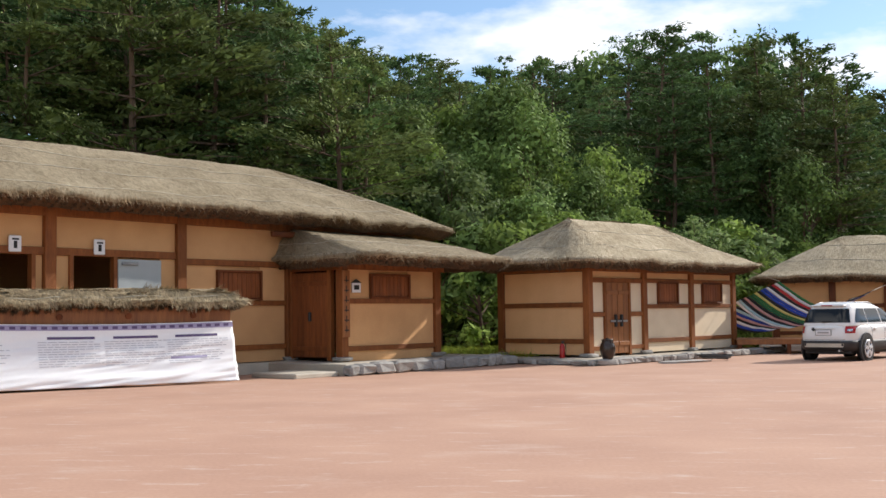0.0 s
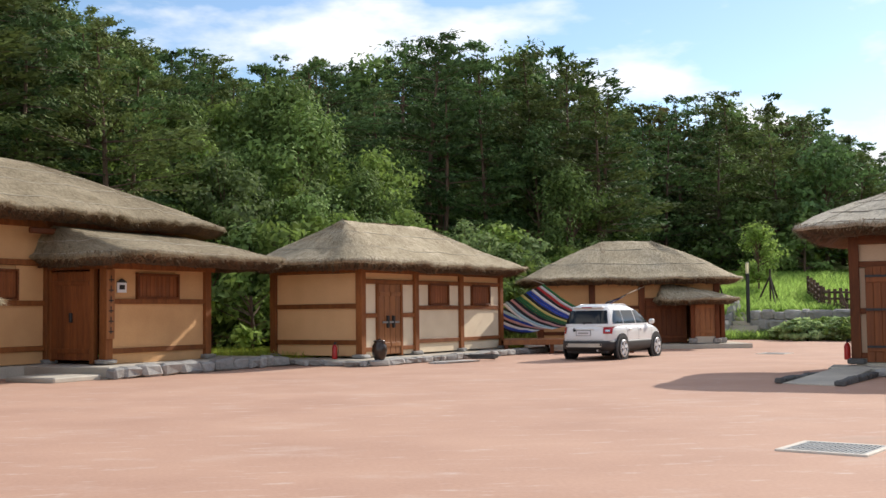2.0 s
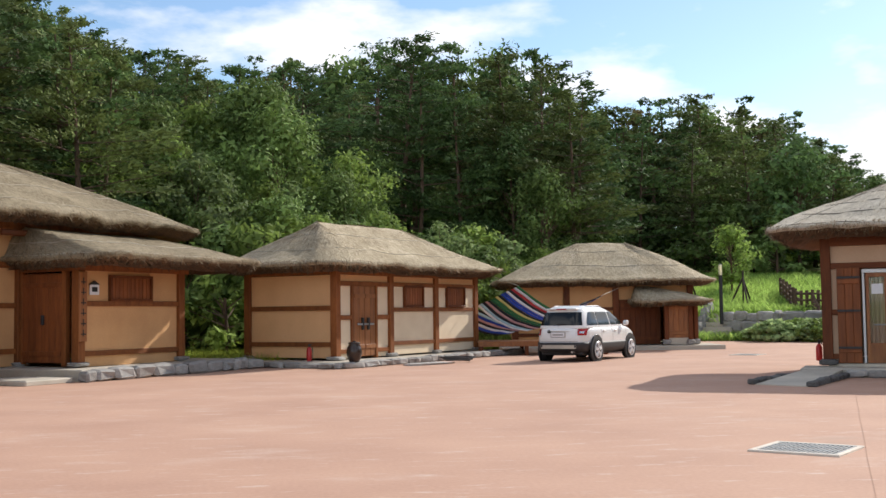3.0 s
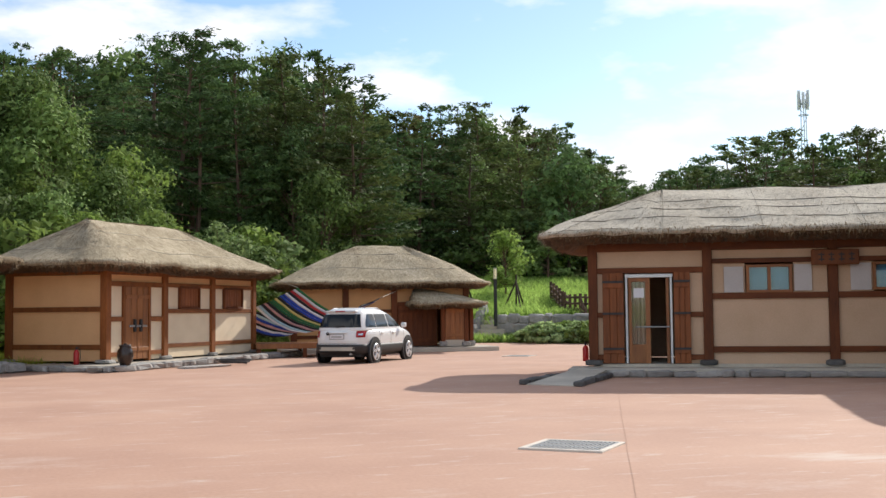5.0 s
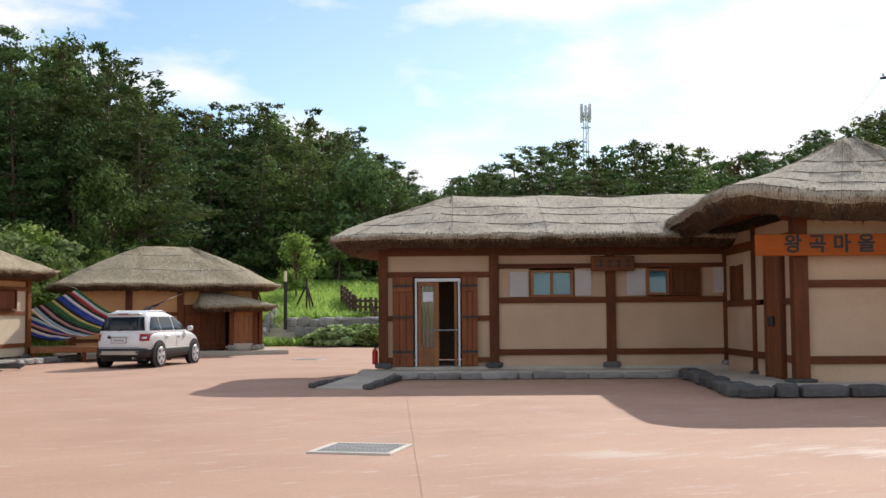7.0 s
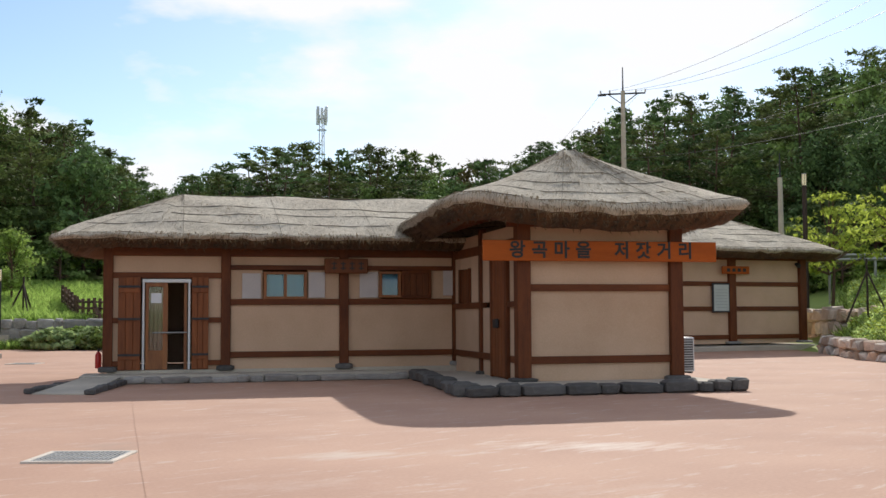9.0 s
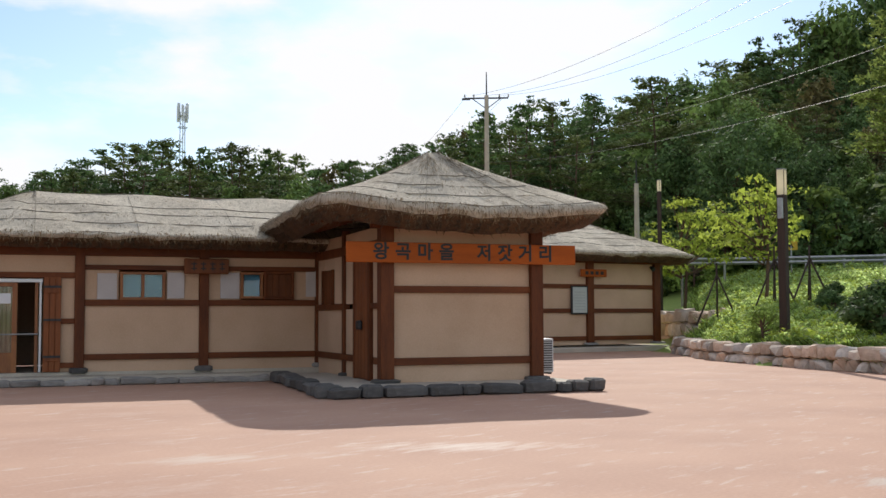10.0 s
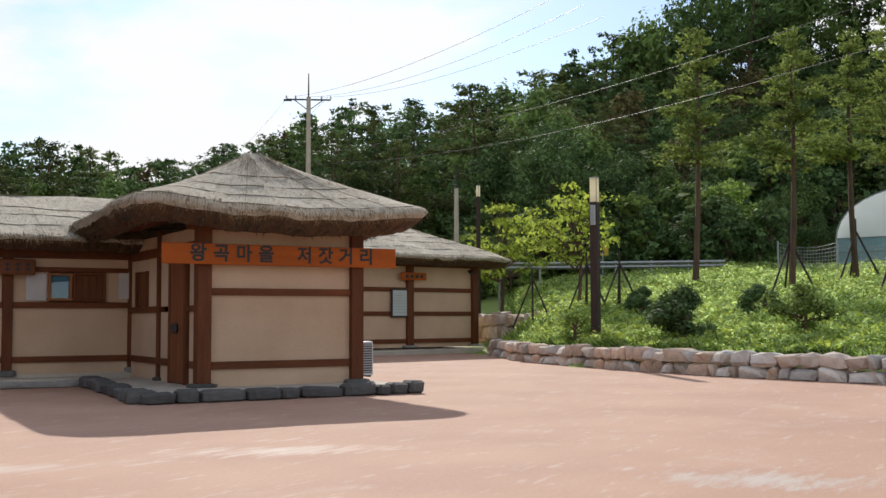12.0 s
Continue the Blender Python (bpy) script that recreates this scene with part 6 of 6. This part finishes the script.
# ---- banks, walls and fences ----
def stone_wall(name, points, h, size, courses, stones, depth=0.5, label=""):
    w = thing(name, pose(0, 0, 0), label, "wall", kind="structure")
    for a, b in zip(points, points[1:]):
        stone_row(w, a, b, h, depth, z=-0.05, size=size, stones=stones, courses=courses)
    return w


stone_wall("retaining_wall", [(25.4, -3.0), (25.6, 0.6), (26.4, 4.6), (27.85, 8.4), (30.1, 12.3), (34.0, 17.4), (37.9, 20.5), (38.6, 21.3)], 0.68, 0.52, 2, WARM_STONES, 0.6, "retaining wall of rounded pale granite stones")
stone_wall("bank_wall", [(45.6, 26.0), (43.6, 23.4), (41.6, 20.2)], 1.75, 0.8, 3, WARM_STONES, 0.6, "higher retaining wall of grey field stones")
stone_wall("garden_wall", [(19.9, 53.9), (22.0, 51.8), (26.5, 48.8), (33.0, 46.5)], 1.42, 0.75, 3, STONES, 0.4, "grey cut stone garden wall")
steps = thing("garden_steps", pose(18.9, 53.2, 0, 0, 0, -42), "pale stone steps up to the grassy bank", "steps")
for k in range(6):
    part("step", box(-0.75, 0.75, k * 0.4, k * 0.4 + 2.4 - k * 0.35, k * 0.22, k * 0.22 + 0.22, 0.02), CONCRETE, steps)
for x in (-0.95,):
    for k in range(5):
        place("stone", STONES[k], Matrix.Translation((x, 0.2 + k * 0.5, 0.25 + k * 0.2)) @ Matrix.Diagonal((0.4, 0.55, 0.6 + k * 0.3, 1)), steps)


def garden():
    r = random.Random(31)
    low = [broad_kind(90 + i, 1.0, 0.10, 900, (GARDEN_LEAF, GARDEN_LEAF, BUSH_LEAF)[i], 0.6, 0.05, 0.6) for i in range(3)]
    for _ in range(60):
        t, o = r.random(), r.uniform(0.3, 2.3)
        x, y = 20.5 + 9.5 * t - 0.3 * o * 0.4, 51.6 - 5.4 * t - o
        plant(r.choice(low), Matrix.Translation((x, y, 0)) @ Matrix.Rotation(r.uniform(0, 6.28), 4, "Z") @ Matrix.Diagonal((1.4, 1.4, r.uniform(0.75, 1.05), 1)),
              "garden_plant", "leafy pale green garden plant in the bed below the wall", "plant", "garden bed plants")


garden()


def blades(name, count, spot, h0, h1, material, label, seed, width=0.03):
    """A field of single grass blades; spot(random) gives a place or None."""
    r = random.Random(seed)
    vs, fs = [], []
    for _ in range(count):
        p = spot(r)
        if p is None:
            continue
        x, y = p
        z = land(x, y) - 0.05
        h = r.uniform(h0, h1)
        a = r.uniform(0, math.tau)
        dx, dy = math.cos(a) * width * r.uniform(0.6, 1.4), math.sin(a) * width
        lx, ly = r.gauss(0, 0.8) * h, r.gauss(0, 0.8) * h
        k = len(vs)
        vs += [(x - dx, y - dy, z), (x + dx, y + dy, z), (x + lx, y + ly, z + h)]
        fs.append((k, k + 1, k + 2))
    me = bpy.data.meshes.new(name)
    me.from_pydata(vs, [], fs)
    me.materials.append(material)
    tagged(new(name, me), label, "grass", kind="stuff")


def polar(a0, a1, r0, r1, inner=None):
    def spot(r):
        az = r.uniform(a0, a1)
        lo = max(r0, np.interp(az, AZ, R0) - 1.2 + 0.5) if inner is None else inner
        d = lo + (r1 - lo) * r.random() ** 1.5
        return (d * math.sin(radians(az)), d * math.cos(radians(az)))
    return spot


def leafy(name, count, spot, h0, h1, leaf, material, label, seed):
    """A cover of small weeds: many single leaves that lie open to the sky in an uneven layer."""
    r = random.Random(seed)
    vs = []
    for _ in range(count):
        x, y = spot(r)
        tuft = 0.5 + 0.9 * noise.noise((x * 0.7, y * 0.7, 3.0)) + 0.6 * noise.noise((x * 2.3, y * 2.3, 5.0))
        z = land(x, y) - 0.03 + max(0.04, h0 + (h1 - h0) * max(0.0, tuft) * r.random() ** 0.7)
        a, s = r.uniform(0, math.tau), leaf * r.uniform(0.6, 1.5)
        u = Vector((math.cos(a), math.sin(a), r.gauss(0, 0.4)))
        v = Vector((-math.sin(a), math.cos(a), r.gauss(0, 0.55))) * 0.5
        c = Vector((x, y, z))
        vs += [c + u * s, c - u * s * 0.6 + v * s, c - u * s * 0.6 - v * s]
    me = bpy.data.meshes.new(name)
    me.from_pydata([tuple(p) for p in vs], [], [(k, k + 1, k + 2) for k in range(0, len(vs), 3)])
    me.materials.append(material)
    tagged(new(name, me), label, "plants", kind="stuff")


leafy("bank_cover", 130000, polar(62.2, 86, 27, 62), 0.05, 0.42, 0.075, WEED, "dense yellow-green leafy weeds on the bank", 21)
leafy("bank_clover", 30000, polar(62.2, 86, 27, 62), 0.05, 0.55, 0.085, LIME_LEAF, "bright young weeds on the bank", 22)
blades("bank_grass", 45000, polar(61.6, 86, 27, 66), 0.08, 0.30, GRASS, "rough green grass and weeds on the bank", 1, 0.022)
blades("bank_weed", 9000, polar(61.6, 86, 27, 66), 0.15, 0.5, BUSH_LEAF, "taller leafy weeds on the bank", 2, 0.045)
blades("slope_grass", 60000, polar(14, 31, 54, 88, 55.5), 0.2, 0.6, GRASS, "bright green grass on the slope", 3, 0.05)
blades("bank_flower", 500, polar(68, 86, 27, 50), 0.3, 0.45, PAPER, "small white wild flowers in the grass", 9, 0.02)
blades("verge_grass", 26000, lambda r: (lambda x, y: (x, y) if (y > 33.2 + 0.35 * abs(x + 3.5)) else None)(r.uniform(-7.5, -0.5), r.uniform(33, 46)), 0.15, 0.5, LIME_LEAF, "bright grass verge between two houses", 4, 0.035)
blades("verge_weed", 9000, lambda r: (r.uniform(3.5, 10), r.uniform(44.5, 51)), 0.3, 0.8, BUSH_LEAF, "tall weeds behind the house", 5, 0.08)
blades("edge_weed", 1500, lambda r: (lambda t: (27.9 + t * 2.2 + r.gauss(0.3, 0.12), 8.5 + t * 3.8 - 0.2))(r.random()), 0.2, 0.5, BUSH_LEAF, "weeds growing over the retaining wall", 6, 0.05)


def bank_plants():
    yew = [broad_kind(110 + i, 1.3, 0.06, 2200, PINE_LEAF, 0.62, 0.1, 0.7) for i in range(2)]
    shrub = [broad_kind(120 + i, 1.5, 0.06, 420, BUSH_LEAF, 0.55, 0.2, 0.6) for i in range(2)]
    for x, y, s, k, label in ((31.9, 11.2, 1.35, yew[0], "dark clipped yew shrub on the grassy bank"), (37.5, 10.4, 0.9, yew[1], "small dark yew shrub on the grassy bank"),
                              (32.1, 7.76, 1.15, shrub[0], "open-branched green shrub on the grassy bank"), (33.3, 15.3, 0.95, shrub[1], "open-branched green shrub beside the lamp post"),
                              (40.0, 15.6, 0.8, yew[0], "low dark shrub on the grassy bank"), (38.2, 15.0, 0.7, yew[1], "low dark shrub on the grassy bank"), (30.5, 4.0, 1.2, shrub[1], "leafy green shrub on the bank")):
        plant(k, Matrix.Translation((x, y, land(x, y))) @ Matrix.Diagonal((s, s, s * 0.9, 1)), "shrub", label, "shrub")
    tall = [pine_kind(130 + i, 11.2, 0.015, 0.46, 0.11, 110, YOUNG_PINE, 0.66) for i in range(3)]
    for i, (x, y, s) in enumerate(((49.26, 16.66, 1.03), (45.6, 11.4, 0.95), (49.1, 9.5, 0.95), (44.0, 7.0, 0.9))):
        g = land(x, y)
        plant(tall[i % 3], Matrix.Translation((x, y, g)) @ Matrix.Rotation(i * 1.7, 4, "Z") @ Matrix.Diagonal((s, s, s, 1)), "pine_tree", "slender young pine with a bare trunk on the bank", "tree", "bank pines")
        if i:
            props(x, y, g, 2.2, 0.045)
    lime = [broad_kind(140 + i, 5.0, 0.10, 60, LIME_LEAF, 0.44, 0.36, 0.26, True) for i in range(2)]
    for i, (x, y, s) in enumerate(((50.2, 27.4, 1.2), (42.7, 19.6, 1.12))):
        g = land(x, y)
        plant(lime[i % 2], Matrix.Translation((x, y, g)) @ Matrix.Diagonal((s, s, s, 1)), "sapling", "yellow-green young broadleaf tree staked on the bank", "tree", "staked saplings")
    for x, y in ((40.6, 20.6), (40.9, 18.3), (40.2, 16.6)):
        props(x, y, land(x, y), 1.9, 0.04)
    for az, d in ((18.6, 63), (21.2, 62), (17.2, 64)):
        x, y = d * math.sin(radians(az)), d * math.cos(radians(az))
        props(x, y, land(x, y), 1.6, 0.05)
    far = broad_kind(150, 5.0, 0.12, 110, BUSH_LEAF, 0.44, 0.2, split=True)
    x, y = 67 * math.sin(radians(20.6)), 67 * math.cos(radians(20.6))
    plant(far, Matrix.Translation((x, y, land(x, y))) @ Matrix.Diagonal((0.85, 0.85, 0.85, 1)), "sapling", "small green tree on the grassy slope", "tree")


def props(x, y, g, h, r0):
    p = thing("tree_stake", pose(x, y, g), "tripod of dark wooden stakes", "stake", "tree stakes")
    for k in range(3):
        a = k * 2.09 + 0.5
        part("pole", cyl((math.cos(a) * h * 0.5, math.sin(a) * h * 0.5, -0.1), (0, 0, h), r0, n=6), LAMPWOOD, p)
    part("upright", cyl((0, 0, -0.1), (0.02, 0.02, h * 1.25), r0, n=6), LAMPWOOD, p)


bank_plants()


# ---- lamps, poles and wires ----
MILK = mat("milky_lantern_panel", (0.92, 0.88, 0.74), (0.86, 0.80, 0.64), 0.4, 2, 20, 0, translucent=0.7)


def street_lamp(x, y, base, neck, top, w, material, label):
    l = thing("street_lamp", pose(x, y, base), label, "lamp", "street lamps")
    part("pole", box(-w / 2, w / 2, -w / 2, w / 2, -0.5, neck - base, 0.02), material, l)
    q = w * 0.46
    part("lantern", box(-q, q, -q, q, neck - base, top - base - 0.05, 0.02), MILK, l, "milky lantern")
    part("cap", box(-q * 1.05, q * 1.05, -q * 1.05, q * 1.05, top - base - 0.05, top - base - 0.02, 0.005), METAL, l)
    for sx in (-1, 1):
        for sy in (-1, 1):
            part("lantern_bar", box(sx * q - 0.006, sx * q + 0.006, sy * q - 0.006, sy * q + 0.006, neck - base, top - base - 0.05), material, l)
    return l


near = street_lamp(33.0, 14.47, 0.9, 5.26, 6.10, 0.26, LAMPWOOD, "dark timber street lamp with a milky lantern on the bank")
part("switch_box", box(-0.24, -0.14, -0.10, 0.06, 3.6, 4.25, 0.01), METAL, near, "grey metal box on the pole")
street_lamp(48.65, 27.75, 1.0, 7.70, 8.30, 0.18, LAMPWOOD, "tall timber street lamp with a milky lantern behind the house")
street_lamp(19.6, 53.5, 1.3, 3.25, 3.83, 0.15, IRON, "black street lamp with a milky lantern on the slope")


def utility_pole(x, y, z0, top, label, arms=True):
    p = thing("utility_pole", pose(x, y, z0, 0, 0, -52), label, "pole", "utility poles")
    part("shaft", cyl((0, 0, -1), (0, 0, top - z0 - 1.3), 0.19, 0.12, 10), CONCRETE, p)
    part("tip", cyl((0, 0, top - z0 - 1.3), (0, 0, top - z0), 0.05, 0.03, 6), IRON, p)
    if arms:
        h = top - z0 - 1.45
        part("cross_arm", box(-1.2, 1.2, -0.04, 0.04, h - 0.04, h + 0.04, 0.008), IRON, p)
        for sx in (-1.2, -0.7, 0.7, 1.2):
            part("insulator", cyl((sx, 0, h + 0.06), (sx, 0, h + 0.22), 0.05, 0.03, 8), CONCRETE, p)
        part("brace", tube([(-0.8, 0, h), (0, 0.0, h - 0.6), (0.8, 0, h)], 0.03, 5), IRON, p)
        part("fuse", box(-1.35, -0.9, -0.2, -0.08, h - 0.12, h - 0.02), IRON, p)


utility_pole(46.93, 37.39, land(46.93, 37.39), 14.9, "grey concrete utility pole with a cross arm")
utility_pole(51.5, 30.75, land(51.5, 30.75), 9.9, "short grey concrete pole", False)
xp, yp = 76 * math.sin(radians(37.8)), 76 * math.cos(radians(37.8))
utility_pole(xp, yp, land(xp, yp), 9.4, "distant utility pole before the pine wood")
for a, b, sag in (((46.4, 38.0, 13.6), (27.0, 12.6, 10.4), 0.5), ((46.9, 37.4, 13.6), (27.4, 12.2, 10.1), 0.6), ((47.4, 36.8, 13.6), (27.8, 11.8, 9.8), 0.55), ((46.2, 38.2, 13.6), (60.6, 61, 11.0), 0.8),
                  ((47.6, 36.6, 13.6), (61.4, 60.4, 11.0), 0.8), ((46.9, 37.4, 9.9), (28.0, 2.0, 8.6), 0.9), ((46.9, 37.4, 10.4), (29.0, 0.0, 10.6), 0.8)):
    A, B = Vector(a), Vector(b)
    pts = [A.lerp(B, k / 16) - Vector((0, 0, sag * 4 * (k / 16) * (1 - k / 16))) for k in range(17)]
    w = thing("overhead_wire", pose(0, 0, 0), "thin black overhead wire between poles", "wire", "overhead wires")
    part("strand", tube(pts, 0.008, 4), IRON, w)


def mast():
    m = thing("radio_mast", pose(81.8, 113.6, 9.0), "white lattice radio mast with antenna panels above the trees", "mast")
    H = 19.1
    for k in range(3):
        a = k * 2.094
        part("leg", cyl((0.6 * math.cos(a), 0.6 * math.sin(a), -3), (0.3 * math.cos(a), 0.3 * math.sin(a), H - 1), 0.06, n=6), METAL, m)
    for k in range(18):
        z = 1 + k
        a, b = k * 2.094, (k + 1) * 2.094
        part("lattice_bar", cyl((0.5 * math.cos(a), 0.5 * math.sin(a), z), (0.5 * math.cos(b), 0.5 * math.sin(b), z + 0.9), 0.035, n=5), METAL, m)
    for k in range(6):
        a = k * 1.047
        part("antenna_panel", box(-0.17, 0.17, -0.1, 0.1, 0, 2.0, 0.03), ALU, m).matrix_local = Matrix.Translation((0.6 * math.cos(a), 0.6 * math.sin(a), H - 2.3 + 0.3 * (k % 2))) @ Matrix.Rotation(a, 4, "Z")
    part("antenna_ring", tube([(0.58 * math.cos(k * 0.524), 0.58 * math.sin(k * 0.524), H - 1.6) for k in range(13)], 0.05, 5), METAL, m)
    part("platform_ring", tube([(0.58 * math.cos(k * 0.524), 0.58 * math.sin(k * 0.524), H - 3.0) for k in range(13)], 0.06, 5), METAL, m)


mast()


def guard_rail():
    g = thing("guard_rail", pose(0, 0, 0), "galvanised road guard rail above the bank", "guard rail")
    pts = [(50.0, 33.5), (52.4, 28.6), (54.2, 24.6), (55.7, 21.2), (57.0, 17.6)]

    def RAIL_Z(p):
        return EYE + math.hypot(*p) * 0.0475
    for a, b in zip(pts, pts[1:]):
        za, zb = RAIL_Z(a), RAIL_Z(b)
        for dz in (-0.12, 0.10):
            part("rail", tube([(*a, za + dz), (*b, zb + dz)], 0.10, 6), METAL, g)
        for q in (0.0, 0.5):
            x, y, z = a[0] + (b[0] - a[0]) * q, a[1] + (b[1] - a[1]) * q, za + (zb - za) * q
            part("post", cyl((x, y, min(land(x, y), z) - 0.4), (x, y, z + 0.22), 0.07, n=8), METAL, g)
    x, y = 54.8, 23.6
    sg = thing("bend_sign", pose(x, y, land(x, y), 0, 0, -66), "yellow road bend sign with a black chevron", "sign")
    part("post", cyl((0, 0, -0.2), (0, 0, 1.5), 0.04, n=8), METAL, sg)
    part("plate", box(-0.32, 0.32, -0.02, 0.02, 1.3, 2.05, 0.01), mat("road_yellow", (0.62, 0.40, 0.03), (0.5, 0.32, 0.02), 0.5, 3, 30, 0.02), sg)
    bm = bmesh.new()
    for s in (-1, 1):
        v = [bm.verts.new(p) for p in ((0.15, -0.026, 1.68 + s * 0.28), (-0.05, -0.026, 1.68 + s * 0.28), (-0.22, -0.026, 1.68), (-0.02, -0.026, 1.68))]
        bm.faces.new(v)
    part("chevron", bm, INK, sg)


guard_rail()


def greenhouse():
    g = thing("greenhouse", pose(64.4, 9.05, 4.25, 0, 0, 262), "white vinyl tunnel greenhouse behind the bank", "greenhouse")
    FILM = mat("white_vinyl", (0.94, 0.95, 0.95), (0.88, 0.90, 0.91), 0.4, 0.8, 8, 0.05, translucent=0.75)
    BLUE = mat("blue_vinyl", (0.45, 0.60, 0.66), (0.36, 0.50, 0.56), 0.3, 0.8, 8, 0.05, translucent=0.5)
    R, L = 4.6, 12.0
    arc = [(R * math.cos(radians(a)), 1.7 + R * 0.6 * math.sin(radians(a))) for a in range(0, 181, 10)]
    bm = bmesh.new()
    rows = [[bm.verts.new((x, y, z + 0.03 * math.cos(y * 4.2))) for x, z in arc] for y in (L * k / 32 for k in range(33))]
    for u, v in zip(rows, rows[1:]):
        for k in range(len(arc) - 1):
            bm.faces.new((u[k], u[k + 1], v[k + 1], v[k]))
    part("roof_film", bm, FILM, g, "white vinyl roof film", True)
    for s in (-1, 1):
        part("side_film", box(s * R - 0.02, s * R + 0.02, 0, L, 0, 1.7), BLUE, g, "bluish side film")
    part("end_film", box(-R, R, -0.02, 0.0, 0, 1.7), BLUE, g, "bluish end film")
    part("gable_film", loft([[(x, y, z) for x, z in arc] for y in (-0.03, 0.0)]), FILM, g, "white vinyl gable")
    for k in range(1, 9):
        u = -R + k * 2 * R / 9
        part("end_stud", cyl((u, -0.05, 0), (u, -0.05, 1.7), 0.025, n=5), METAL, g)
    for k in range(9):
        y = -0.05 + k * L / 8
        part("hoop", tube([(R * 1.01, y, 0), *((x * 1.01, y, z + 0.02) for x, z in arc), (-R * 1.01, y, 0)], 0.035, 5), METAL, g)
    for z in (0.9, 1.7):
        part("end_bar", tube([(-R, -0.06, z), (R, -0.06, z)], 0.03, 5), METAL, g)


greenhouse()


def slope_rail():
    """A timber stair railing that climbs the slope in two flights."""
    f = thing("stair_railing", pose(0, 0, 0), "weathered dark wooden stair railing climbing the slope", "railing")
    for o in (0.0, 1.3):
        for (a0, d0), (a1, d1), n in (((25.3, 56.5), (23.7, 61.0), 7), ((23.6, 61.4), (23.0, 66.0), 5)):
            pts = []
            for k in range(n):
                q = k / (n - 1)
                az, d = radians(a0 + (a1 - a0) * q), d0 + (d1 - d0) * q + o
                x, y = d * math.sin(az), d * math.cos(az)
                pts.append((x, y, land(x, y)))
            for p in pts:
                part("post", cyl((p[0], p[1], p[2] - 0.2), (p[0], p[1], p[2] + 1.15), 0.085, n=7), BARK, f)
            for dz in (0.35, 0.65, 0.98):
                part("rail", tube([(u, v, w + dz) for u, v, w in pts], 0.06, 6), BARK, f)


slope_rail()


def net_fence():
    n = thing("net_fence", pose(0, 0, 0), "sagging grey net fence on thin posts above the bank", "fence")
    pts = [(56.0, 14.6), (55.0, 11.5), (54.0, 8.5), (53.0, 5.5)]
    for x, y in pts:
        z = land(x, y)
        part("post", cyl((x, y, z - 0.2), (x, y, z + 1.6), 0.04, n=6), METAL, n)
    for (a, b), (c, d) in zip(pts, pts[1:]):
        for k in range(7):
            h = 0.3 + k * 0.2
            part("net_line", tube([((a + (c - a) * q / 6), (b + (d - b) * q / 6), land(a, b) + (land(c, d) - land(a, b)) * q / 6 + h - 0.25 * math.sin(math.pi * q / 6) * k / 6) for q in range(7)], 0.010, 4), METAL, n)
        for q in range(1, 20):
            x, y = a + (c - a) * q / 20, b + (d - b) * q / 20
            part("net_line", tube([(x, y, land(x, y) + 0.3), (x, y, land(x, y) + 1.4 - 0.2 * math.sin(math.pi * q / 20))], 0.008, 4), METAL, n)


net_fence()
